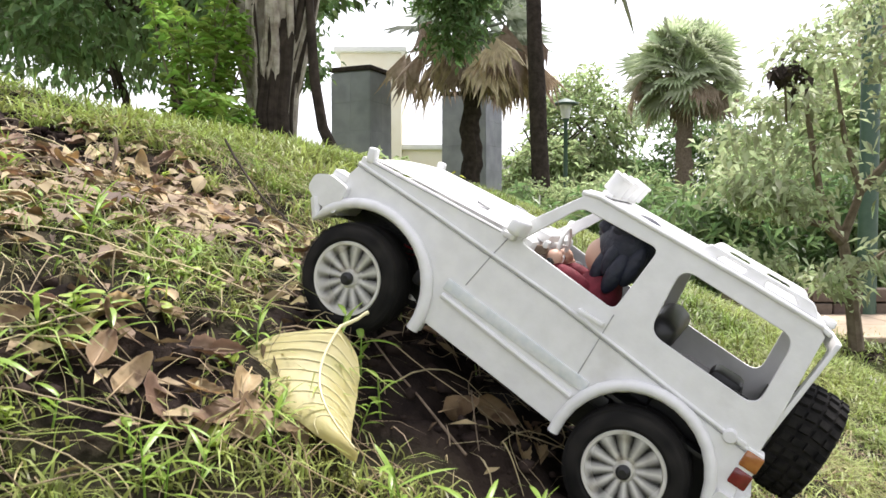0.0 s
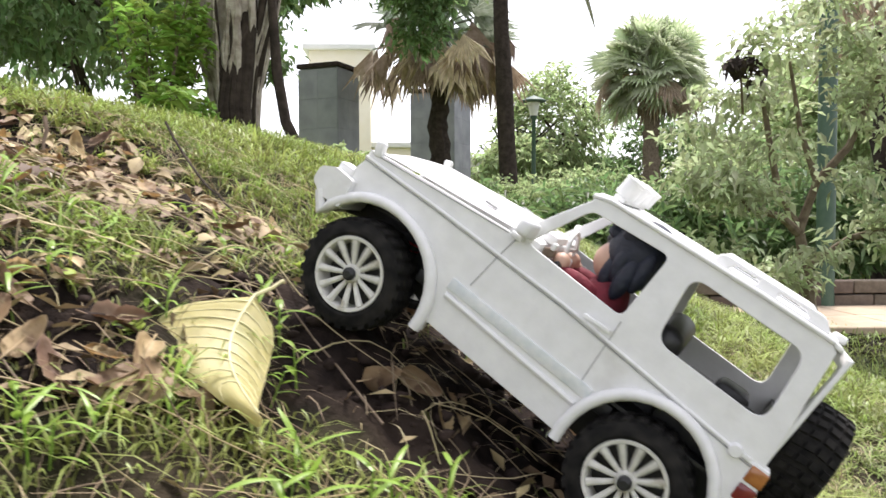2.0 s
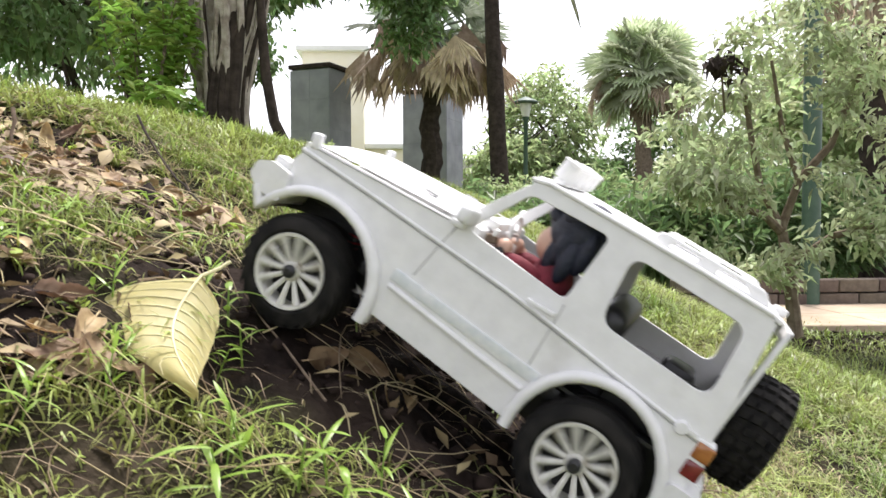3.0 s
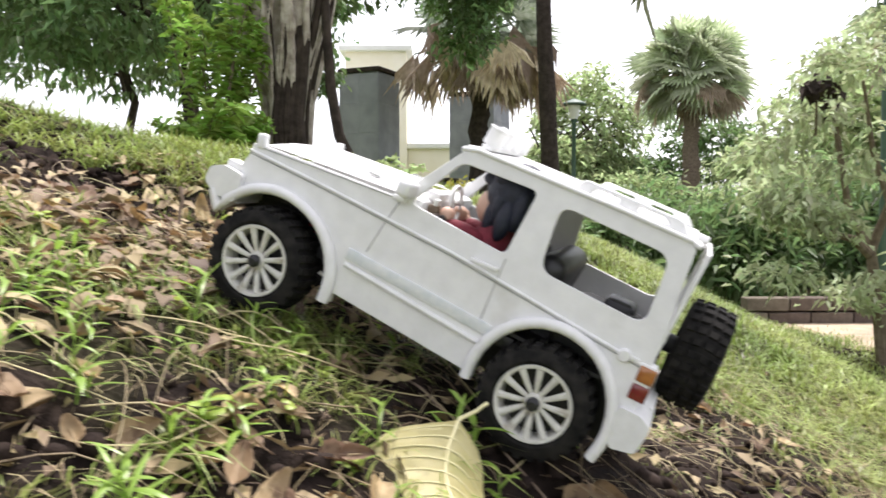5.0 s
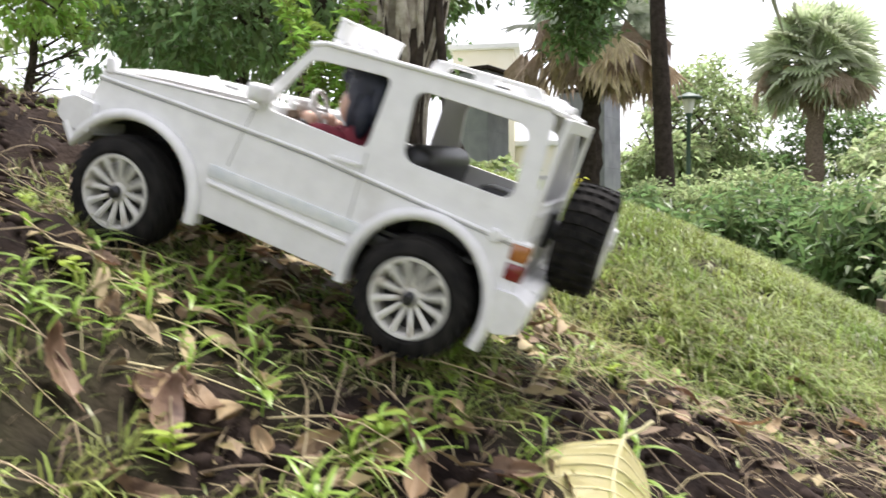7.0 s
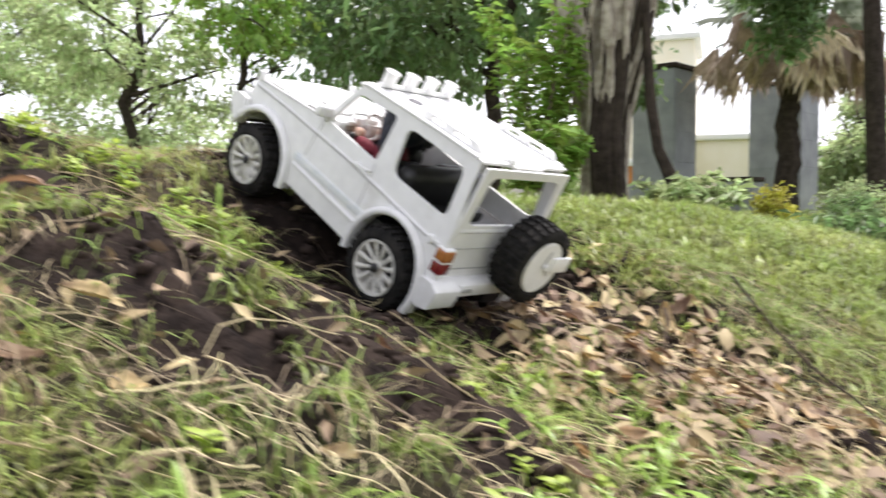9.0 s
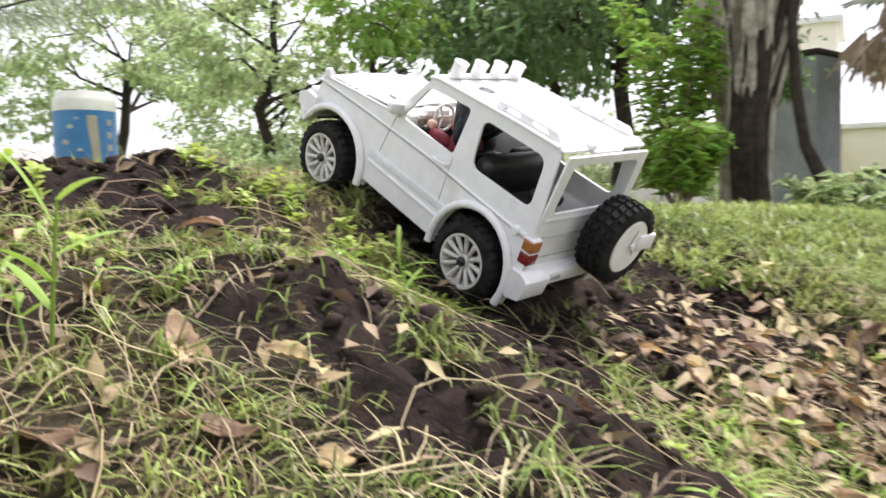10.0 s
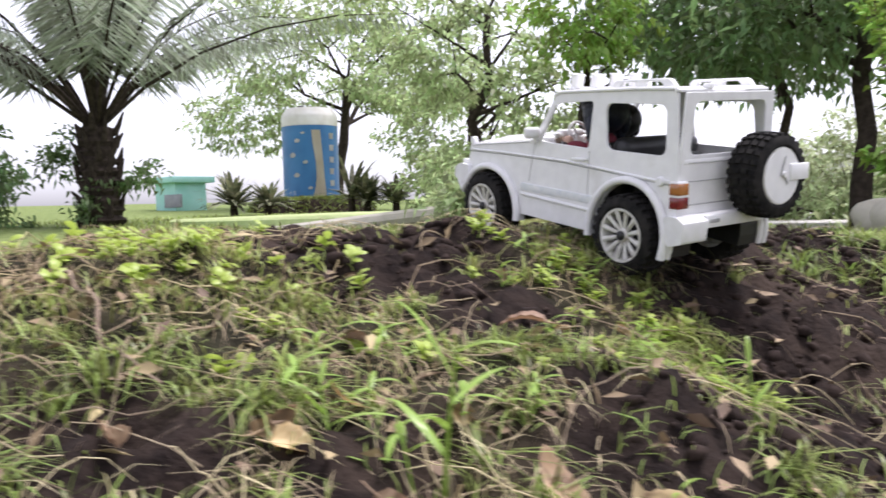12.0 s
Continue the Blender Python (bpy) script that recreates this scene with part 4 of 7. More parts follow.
    rod(bm, (-0.0720, -0.030, 0.1220), (-0.1180, -0.030, 0.1220), 0.010, 0.008)
    bx(bm, Vector((-0.0760, -0.030, 0.1220)), (0.008, 0.034, 0.034), 0.002)
    carrier = part("spare_carrier", bm, BLACK, car)
    bm = bmesh.new()
    bx(bm, Vector((-0.1330, -0.0600, 0.1260)), (0.004, 0.034, 0.020), 0.001)
    rod(bm, (-0.1360, -0.032, 0.1240), (-0.1318, -0.032, 0.1240), 0.0035)
    part("cover_tab", bm, WHITE_TRIM, carrier, "white tab and boss on the spare wheel cover")
    bm = bmesh.new()
    bx(bm, Vector((-0.1336, -0.0295, 0.1345)), (0.0012, 0.0018, 0.024), 0.0004, Matrix.Rotation(radians(18), 3, 'X'))
    bx(bm, Vector((-0.1336, -0.0360, 0.1170)), (0.0012, 0.0018, 0.012), 0.0004, Matrix.Rotation(radians(-32), 3, 'X'))
    part("pointer", bm, SEAM, carrier, "thin dark pointer on the cover")
    # the cab is drawn in a little towards the rear axle and the roof
    for ob in car.children_recursive:
        if ob.type == 'MESH' and not any(q and "wheel" in q.name and q.name.split(".")[0] != "steering_wheel" and q.name.split(".")[0] != "wheel_well" for q in (ob.parent, ob.parent.parent)):
            k = len(ob.data.vertices)
            co = np.empty(k * 3, np.float32)
            ob.data.vertices.foreach_get("co", co)
            co = co.reshape(-1, 3)
            co[:, 0] = np.interp(co[:, 0], (-0.2, 0.0, 0.18, 0.28, 0.363), (-0.19, 0.0, 0.1715, 0.2785, 0.3585))
            co[:, 2] = np.where(co[:, 2] > 0.1, 0.1 + (co[:, 2] - 0.1) * 0.95, co[:, 2])
            ob.data.vertices.foreach_set("co", co.ravel())
            ob.data.update()
    return car, wheels


toy, toy_wheels = toy_car()

SKIN = material("doll_skin_vinyl", (0.62, 0.40, 0.30), (0.56, 0.35, 0.26), 0.5)
NAVY = material("navy_doll_hair", (0.006, 0.008, 0.019), (0.011, 0.015, 0.032), 0.55, size=90, relief=0.002)
REDCLOTH = material("red_doll_cloth", (0.20, 0.02, 0.035), (0.14, 0.015, 0.025), 0.8, size=120, relief=0.001)


def doll(name, at, hair, cloth, label, turn=0.0, size=1.0):
    """A seated figure in plain shapes, one mesh."""
    bm = bmesh.new()

    def ball(c, r, k, sc=(1, 1, 1)):
        old = len(bm.faces)
        bmesh.ops.create_uvsphere(bm, u_segments=18, v_segments=12, radius=r, matrix=Matrix.Translation(c) @ Matrix.Diagonal((*sc, 1)))
        bm.faces.ensure_lookup_table()
        for f in bm.faces[old:]:
            f.material_index = k
    ball((0, 0, 0.000), 0.019, 2, (0.9, 1.1, 1.3))
    ball((0.008, 0, 0.029), 0.0145, 0, (1, 0.95, 1.02))
    ball((-0.005, 0, 0.044), 0.0240, 1, (1.0, 1.05, 1.0))
    for k in range(9):
        a = -1.9 + 3.8 * k / 8
        ball((-0.008 + 0.016 * math.cos(a), 0.0215 * math.sin(a), 0.036 - 0.010 * (k % 2)), 0.0085, 1, (0.75, 0.75, 1.9))
        ball((-0.006 + 0.020 * math.cos(a * 0.8), 0.018 * math.sin(a), 0.056 - 0.004 * (k % 3)), 0.0070, 1, (1.5, 0.7, 0.8))
    for s in (1, -1):
        ball((0.020, s * 0.018, 0.006), 0.0075, 2, (2.2, 0.9, 0.9))
        ball((0.036, s * 0.016, 0.012), 0.0060, 0)
        ball((0.024, s * 0.010, -0.018), 0.0095, 2, (2.0, 0.9, 0.9))
    me = bpy.data.meshes.new(name)
    bm.to_mesh(me)
    bm.free()
    for m in (SKIN, hair, cloth):
        me.materials.append(m)
    me.transform(Matrix.Translation(at) @ pose(0, 0, 0, 0, 0, turn) @ Matrix.Diagonal((size, size, size, 1)))
    return tagged(finish(name, me, None), label, "doll")


driver = doll("doll", (0.096, 0.036, 0.142), NAVY, REDCLOTH, "seated doll with navy hair and red clothes at the wheel", 0, 1.22)
rider = doll("doll", (0.108, -0.012, 0.142), BLACK, BLACK, "seated doll with black hair and dark clothes beside the driver", 20, 0.92)


# ---- trees and planting ----
def limbs(rng, bm, base, top, r, n, spread, reach):
    """Forking limbs from a trunk; returns the ends of the twigs."""
    ends = []
    base, top = Vector(base), Vector(top)
    for k in range(n):
        t = 0.45 + 0.55 * (k + 1) / n
        a = rng.uniform(0, 6.28)
        p0 = base.lerp(top, t)
        d = Vector((math.cos(a) * spread, math.sin(a) * spread, rng.uniform(0.35, 1.0))).normalized()
        p1 = p0 + d * reach * rng.uniform(0.4, 0.6)
        p2 = p1 + (d + Vector((rng.uniform(-.5, .5), rng.uniform(-.5, .5), rng.uniform(-.2, .4)))).normalized() * reach * rng.uniform(0.4, 0.6)
        rr = r * (0.6 - 0.3 * t)
        tube(bm, [p0, p1, p2], [rr, rr * 0.6, rr * 0.2], 6)
        ends += [p1, p2]
        for _ in range(2):
            p3 = p1 + Vector((rng.uniform(-1, 1), rng.uniform(-1, 1), rng.uniform(-.3, .7))).normalized() * reach * 0.45
            tube(bm, [p1, (p1 + p3) / 2 + Vector((0, 0, 0.03)), p3], [rr * 0.5, rr * 0.35, rr * 0.12], 5)
            ends.append(p3)
    return ends


def crown(rng, blobs, per, length, width, mat, parent, shell=0.55, hang=0.2):
    """Leaves gathered in sprays within uneven ellipsoids: (x, y, z, rx, ry, rz, share)."""
    cen, axs = [], []
    for bx0, by0, bz0, rx, ry, rz, share in blobs:
        sprays = max(6, int(per * share / 22))
        u = rng.normal(size=(sprays, 3))
        u /= np.linalg.norm(u, axis=1, keepdims=True)
        rad = shell + (1 - shell) * rng.uniform(0, 1, (sprays, 1)) ** 0.6
        rad *= 1 + 0.22 * np.sin(u[:, :1] * 5 + bx0 * 7) * np.sin(u[:, 2:] * 6 + by0)
        c = np.array([bx0, by0, bz0]) + u * rad * np.array([rx, ry, rz])
        for q, out in zip(c, u):
            k = int(rng.integers(14, 30))
            sp = length * rng.uniform(0.6, 1.25)
            cen.append(q + rng.normal(size=(k, 3)) * sp * np.array([1, 1, 0.55]))
            axs.append(rng.normal(size=(k, 3)) * 0.8 + out + np.array([0, 0, -hang]))
    co, qd, tr = leaf_cloud(rng, np.concatenate(cen), np.concatenate(axs), length, width)
    return soup("crown", co, qd, tr, mat, parent)


def tree(name, label, seed, base, top, r, blobs, leaves, length, width, leaf_mat, bark=DARKBARK, n_limbs=7, reach=1.2, category="tree", bend=0.1):
    rng, rn = random.Random(seed), np.random.default_rng(seed)
    t = root(name, label=label, category=category)
    bm = bmesh.new()
    b, p = Vector(base), Vector(top)
    path = [b + (p - b) * k / 6 + Vector((rng.uniform(-bend, bend), rng.uniform(-bend, bend), 0)) * (0 if k in (0, 6) else 1) for k in range(7)]
    path[0].z -= 0.1
    tube(bm, path, [r * (1.35 - 0.75 * (k / 6) ** 0.7) for k in range(7)], 12, 0.07, rng)
    limbs(rng, bm, b, p, r, n_limbs, 1.0, reach)
    part("trunk", bm, bark, t)
    crown(rn, blobs, leaves, length, width, leaf_mat, t)
    return t


tree("shade_tree", "dark leafy shade tree with a slim dark trunk", 3, (-2.55, 7.8, 0.5), (-2.4, 7.9, 3.2), 0.08,
     [(-2.5, 7.9, 2.9, 1.7, 1.3, 0.95, 1.0), (-3.9, 8.2, 2.75, 1.2, 1.1, 0.65, 0.7), (-1.7, 8.4, 3.3, 1.1, 1, 0.8, 0.5), (-2.8, 7.2, 3.9, 1.6, 1.3, 0.8, 0.6), (-3.3, 7.3, 2.3, 0.7, 0.7, 0.4, 0.25)], 3900, 0.13, 0.06, DARKLEAF, reach=1.5)
tree("shade_tree", "dense dark shade tree behind the bank", 4, (-3.8, 10.2, 0.5), (-4.3, 10.2, 3.4), 0.06,
     [(-5.0, 10.2, 3.2, 2.0, 1.6, 1.2, 1.0), (-3.8, 10.6, 3.1, 1.2, 1.1, 0.8, 0.6), (-5.2, 9.6, 4.2, 1.8, 1.5, 1.0, 0.7)], 3300, 0.15, 0.065, DARKLEAF, reach=1.7)
tree("slender_tree", "slim multi-stemmed tree with light green leaves", 5, (-6.3, 6.9, 0.6), (-6.1, 7.1, 3.0), 0.06,
     [(-6.3, 7.0, 2.6, 1.1, 1.0, 0.7, 0.7), (-5.6, 7.4, 2.0, 0.7, 0.7, 0.4, 0.3), (-6.9, 6.8, 3.3, 1.1, 1.0, 0.7, 0.6), (-6.6, 7.4, 1.3, 0.8, 0.7, 0.4, 0.35)], 1900, 0.12, 0.05, MIDLEAF, reach=1.1)
tree("spreading_tree", "wide spreading tree with fine leaves over a lawn", 6, (-15.5, 13.0, 0.9), (-15.2, 13.2, 4.0), 0.14,
     [(-15.5, 12.5, 4.4, 3.2, 2.2, 1.3, 1.2), (-12.8, 13.2, 3.6, 1.6, 1.5, 0.9, 0.7), (-17.6, 12.2, 3.2, 1.7, 1.5, 0.8, 0.6), (-14.2, 11.8, 5.4, 2.5, 2, 1.0, 0.7)], 2700, 0.2, 0.08, MIDLEAF, DARKBARK, 9, 2.4)
tree("garden_tree", "bushy mid-green garden tree", 8, (-9.4, 10.6, 0.8), (-9.3, 10.7, 2.6), 0.1,
     [(-9.4, 10.6, 2.1, 1.5, 1.2, 1.0, 1.0), (-8.4, 11.0, 1.6, 1.0, 1.0, 0.7, 0.6), (-9.9, 10.2, 3.3, 1.4, 1.2, 0.8, 0.5)], 2600, 0.13, 0.06, MIDLEAF)
tree("garden_tree", "leafy roadside tree far across the park", 9, (3.4, 19.5, 0.5), (3.4, 19.5, 2.4), 0.16,
     [(3.4, 19.5, 2.6, 1.3, 1.2, 1.3, 1.0), (2.7, 19.2, 1.6, 0.9, 0.9, 0.6, 0.4)], 4200, 0.2, 0.085, MIDLEAF)
tree("garden_tree", "leafy tree closing the view between the pillars", 10, (2.3, 18.0, 0.5), (2.3, 18.0, 2.0), 0.11,
     [(2.3, 18, 1.7, 0.7, 0.7, 0.5, 0.8), (1.6, 18.5, 1.2, 0.7, 0.7, 0.35, 0.5)], 2600, 0.19, 0.08, MIDLEAF)
tree("garden_tree", "broad green tree beyond the fan palm", 11, (9.5, 17.5, 0.3), (9.5, 17.5, 2.8), 0.16,
     [(9.5, 17.5, 3.0, 2.2, 1.6, 1.3, 1.0), (7.6, 18, 1.6, 1.5, 1.2, 0.9, 0.7), (11.5, 16.5, 2.4, 1.6, 1.4, 1.2, 0.7)], 7500, 0.2, 0.085, MIDLEAF)
tree("garden_tree", "tall leafy tree by the path", 12, (6.2, 10.2, 0.0), (6.2, 10.2, 2.2), 0.12,
     [(6.2, 10.2, 2.2, 1.5, 1.2, 1.0, 1.0), (5.2, 9.6, 1.3, 1.0, 1.0, 0.8, 0.7), (7.0, 9.6, 1.2, 1.2, 1.1, 0.8, 0.7)], 3600, 0.17, 0.08, MIDLEAF)
tree("garden_tree", "low leafy trees closing the far side of the park", 15, (4.3, 20.5, 0.4), (4.3, 20.5, 1.4), 0.1,
     [(4.3, 20.5, 1.5, 1.3, 0.8, 0.55, 0.8), (6.6, 20.5, 2.1, 1.3, 0.8, 0.9, 1.0), (5.4, 20.8, 1.2, 0.8, 0.7, 0.5, 0.5)], 2600, 0.2, 0.085, DARKLEAF)
tree("overhanging_tree", "dark leafy branches hanging from above", 13, (-1.35, 6.4, 0.55), (-0.9, 7.0, 3.6), 0.06,
     [(0.05, 7.6, 2.72, 0.55, 0.5, 0.36, 0.8), (0.12, 7.5, 2.30, 0.20, 0.25, 0.34, 0.35), (-0.5, 7.4, 2.85, 0.5, 0.5, 0.36, 0.7), (-0.6, 7.2, 3.3, 0.9, 0.7, 0.5, 0.6), (0.5, 7.6, 2.85, 0.25, 0.3, 0.2, 0.3)], 3000, 0.085, 0.045, DARKLEAF, n_limbs=5, reach=0.9)
tree("garden_tree", "bright lime-green leafy tree behind the bank", 14, (-4.6, 6.4, 0.6), (-4.5, 6.5, 2.2), 0.05,
     [(-4.5, 6.5, 2.6, 0.55, 0.5, 0.6, 0.5)], 3200, 0.1, 0.05, BRIGHTLEAF, reach=0.6)


def big_trunk():
    """The old trunk with fluted, peeling bark, a dark rooted flank and ferny shoots."""
    rng = random.Random(21)
    t = root("old_tree", label="old tree with a thick fluted grey-brown trunk", category="tree")
    bm = bmesh.new()
    cx, cy, n = -1.13, 5.22, 44

    def girth(h):
        return 0.115 + 0.20 * float(ease((h - 0.30) / 0.5)) + 0.07 * math.exp(-h * 9)
    rings = []
    lobes = [(rng.uniform(0, 6.28), rng.uniform(0.05, 0.13), rng.uniform(5, 14)) for _ in range(14)]
    for i in range(19):
        h = i / 18
        z = 0.45 + 2.0 * h
        r = girth(h)
        ring = []
        for k in range(n):
            a = 2 * math.pi * k / n
            f = sum(w * math.exp(-(((a - a0 - 0.35 * h + math.pi) % (2 * math.pi) - math.pi) * q) ** 2 * 0.12) for a0, w, q in lobes)
            rr = r * (0.86 + f + rng.uniform(-0.015, 0.015))
            ring.append(bm.verts.new((cx + 0.05 - 0.02 * h + rr * math.cos(a), cy + rr * math.sin(a), z)))
        rings.append(ring)
    for a, b in zip(rings, rings[1:]):
        for k in range(n):
            bm.faces.new((a[k], a[(k + 1) % n], b[(k + 1) % n], b[k]))
    trunk = part("trunk", bm, BARK, t)
    for k in range(30):
        a = rng.uniform(3.1, 6.2)
        bm = bmesh.new()
        z0, z1 = rng.uniform(0.6, 1.4), rng.uniform(1.5, 2.5)
        pts = []
        for q in range(6):
            z = z0 + (z1 - z0) * q / 5
            h = (z - 0.45) / 2
            r = girth(h) + 0.006
            aa = a + 0.15 * math.sin(q + k)
            pts.append((cx + 0.05 - 0.02 * h + r * math.cos(aa), cy + r * math.sin(aa), z))
        w = rng.uniform(0.012, 0.028)
        tube(bm, pts, [w * 0.5, w, w * 1.1, w, w * 0.8, w * 0.5], 7, 0.2, rng)
        part("bark_strip", bm, BARK if k % 3 else DARKBARK, trunk)
    bm = bmesh.new()
    for k in range(7):
        x0 = -1.12 + 0.022 * k
        tube(bm, [(x0 + 0.04, 5.12 - 0.02 * k, 0.5), (x0 + rng.uniform(-.02, .02), 5.08, 1.15), (x0 + 0.05, 5.04, 1.6), (x0 + 0.07, 5.0, 2.5)], [0.05, 0.032, 0.03, 0.035], 8, 0.15, rng)
    part("root_flank", bm, DARKBARK, t, "dark hanging roots down one side of the trunk")
    rn = np.random.default_rng(22)
    crown(rn, [(-0.92, 5.5, 2.05, 0.14, 0.2, 0.4, 0.3), (-0.90, 5.4, 1.5, 0.09, 0.15, 0.2, 0.12), (-1.1, 5.3, 2.75, 1.1, 0.9, 0.35, 0.8)], 3000, 0.06, 0.035, DARKLEAF, t)
    return t


big_trunk()


def leaning_stem():
    bm = bmesh.new()
    tube(bm, [(-0.58, 5.02, 0.45), (-0.65, 5.02, 0.85), (-0.74, 5.03, 1.05), (-0.79, 5.04, 1.35), (-0.82, 5.05, 1.8), (-0.83, 5.06, 2.6)], [0.05, 0.042, 0.036, 0.032, 0.028, 0.026], 10, 0.12, random.Random(5))
    t = root("leaning_stem", label="thin dark leaning tree stem beside the old trunk", category="tree")
    part("trunk", bm, DARKBARK, t)


leaning_stem()


def tall_stem():
    t = root("tall_thin_tree", label="tall straight dark tree trunk", category="tree")
    bm = bmesh.new()
    tube(bm, [(1.18, 9.5, 0.3), (1.15, 9.52, 0.8), (1.12, 9.54, 1.4), (1.10, 9.56, 2.0), (1.07, 9.58, 2.6), (1.05, 9.6, 3.4)], [0.125, 0.105, 0.10, 0.098, 0.092, 0.085], 12, 0.09, random.Random(6))
    part("trunk", bm, DARKBARK, t)


tall_stem()


def compound_shrub(name, label, base, n, reach, seed, mat, spread=1.0):
    """Arching stems with paired leaflets."""
    rng, rn = random.Random(seed), np.random.default_rng(seed)
    t = root(name, label=label, category="shrub")
    bm = bmesh.new()
    cen, axs = [], []
    for k in range(n):
        a = rng.uniform(0, 6.28)
        d = Vector((math.cos(a) * spread, math.sin(a) * spread, rng.uniform(0.7, 1.6))).normalized()
        p0 = Vector(base) + Vector((rng.uniform(-.06, .06), rng.uniform(-.06, .06), 0))
        ln = reach * rng.uniform(0.55, 1.0)
        p1 = p0 + d * ln * 0.6 + Vector((rng.gauss(0, 0.09), rng.gauss(0, 0.09), rng.gauss(0, 0.05))) * ln
        p2 = p0 + d * ln + Vector((d.x, d.y, -0.35)) * ln * 0.25
        tube(bm, [p0, p1, p2], [0.008, 0.005, 0.002], 5)
        side = Vector((-d.y, d.x, 0)).normalized()
        for q in range(17):
            u = 0.3 + 0.7 * q / 16
            p = p0.lerp(p1, u * 1.6) if u < 0.62 else p1.lerp(p2, (u - 0.62) / 0.38)
            for s in (1, -1):
                sub = side * s + d * 0.5 + Vector((0, 0, rng.uniform(-.3, .2)))
                for e in (0.35, 0.8, 1.2):
                    cen.append(p + sub * 0.075 * e * (1.15 - u * 0.6) + Vector((rng.gauss(0, .02), rng.gauss(0, .02), rng.gauss(0, .02))))
                    axs.append(sub + Vector((rng.uniform(-.8, .8), rng.uniform(-.8, .8), rng.uniform(-.6, .3))))
    part("stem", bm, PALEBARK, t)
    co, qd, tr = leaf_cloud(rn, np.array([tuple(c) for c in cen]), np.array([tuple(c) for c in axs]), 0.10, 0.034)
    soup("leaves", co, qd, tr, mat, t)
    return t


compound_shrub("feathery_shrub", "bright green feathery shrub beside the old trunk", (-1.47, 4.86, 0.85), 13, 1.4, 31, BRIGHTLEAF, 0.22)
compound_shrub("feathery_shrub", "bright green shrub at the foot of the trunk", (-1.38, 4.7, 0.72), 18, 0.55, 32, BRIGHTLEAF, 0.5)
compound_shrub("feathery_shrub", "low leafy shrub at the foot of the trunk", (-0.62, 5.0, 0.6), 8, 0.4, 33, MIDLEAF)


def fan_frond(verts, faces, rng, hub, d, size, pleats, spread, droop, ragged):
    """A pleated fan: one folded sheet near the stalk that splits into pointed, drooping fingers."""
    d = Vector(d).normalized()
    side = d.cross(Vector((0, 0, 1)))
    side = side.normalized() if side.length > 0.05 else Vector((1, 0, 0))
    side = Matrix.Rotation(rng.uniform(-1.1, 1.1), 3, d) @ side
    nrm = side.cross(d)
    i0 = len(verts)
    verts.append(tuple(hub))
    for i in range(2 * pleats + 1):
        a = -spread + spread * i / pleats
        v = d * math.cos(a) + side * math.sin(a)
        verts.append(tuple(Vector(hub) + v * size * 0.56 + nrm * size * (0.03 if i % 2 else -0.03) + Vector((0, 0, -droop * size * 0.16))))
    for j in range(pleats):
        a = -spread + spread * (2 * j + 1) / pleats
        v = d * math.cos(a) + side * math.sin(a)
        ln = size * (0.82 + 0.18 * math.cos(a)) * rng.uniform(1 - ragged, 1)
        bend = Vector((rng.uniform(-ragged, ragged), rng.uniform(-ragged, ragged), 0)) * size * 0.35
        t = len(verts)
        verts.append(tuple(Vector(hub) + v * ln + bend + Vector((0, 0, -droop * size * rng.uniform(0.35, 0.75)))))
        m = i0 + 1 + 2 * j
        faces += [(i0, m, m + 1), (i0, m + 1, m + 2), (m, t, m + 1), (m + 1, t, m + 2)]


def fan_palm(name, label, base, crown_z, r, size, green, dead, seed, live=FROND, bark=DARKBARK, low=-0.35):
    rng = random.Random(seed)
    t = root(name, label=label, category="palm")
    b = Vector(base)
    bm = bmesh.new()
    k = 22
    tube(bm, [b + Vector((0.02 * math.sin(i), 0, (crown_z - b.z) * i / k - (0.1 if i == 0 else 0))) for i in range(k + 1)], [r * (1.1 - 0.2 * i / k + 0.14 * (i % 2)) for i in range(k + 1)], 14, 0.14, rng)
    part("trunk", bm, bark, t)
    bm = bmesh.new()
    top = Vector((b.x, b.y, crown_z))
    for nm, count, mat in (("green_fronds", green, live), ("dead_fronds", dead, DEADFROND)):
        verts, faces = [], []
        for i in range(count):
            a = 2.4 * i + rng.uniform(-0.4, 0.4)
            if nm == "dead_fronds":
                lean = rng.uniform(0.0, 0.5)
                d = Vector((math.cos(a) * lean, math.sin(a) * lean, -0.8))
                hub = top + Vector((math.cos(a), math.sin(a), 0)) * size * rng.uniform(0.12, 0.78) + Vector((0, 0, -size * rng.uniform(-0.12, 0.34)))
                fan_frond(verts, faces, rng, hub, d, size * rng.uniform(0.38, 0.56), 11, rng.uniform(0.5, 1.1), 0.45, 0.4)
            else:
                el = low + (1.45 - low) * ((i + 0.5) / count) ** 0.85
                d = Vector((math.cos(a) * math.cos(el), math.sin(a) * math.cos(el), math.sin(el)))
                hub = top + d * size * rng.uniform(0.42, 0.64)
                fan_frond(verts, faces, rng, hub, d + Vector((0, 0, -0.15)), size * rng.uniform(0.42, 0.56), 15, rng.uniform(1.5, 1.9), 0.35, 0.12)
            tube(bm, [top, (top + hub) / 2 + Vector((0, 0, 0.04)), hub], [0.018, 0.014, 0.010], 5)
        raw(nm, verts, faces, mat, t)
    part("stalk_whorl", bm, live, t)
    return t


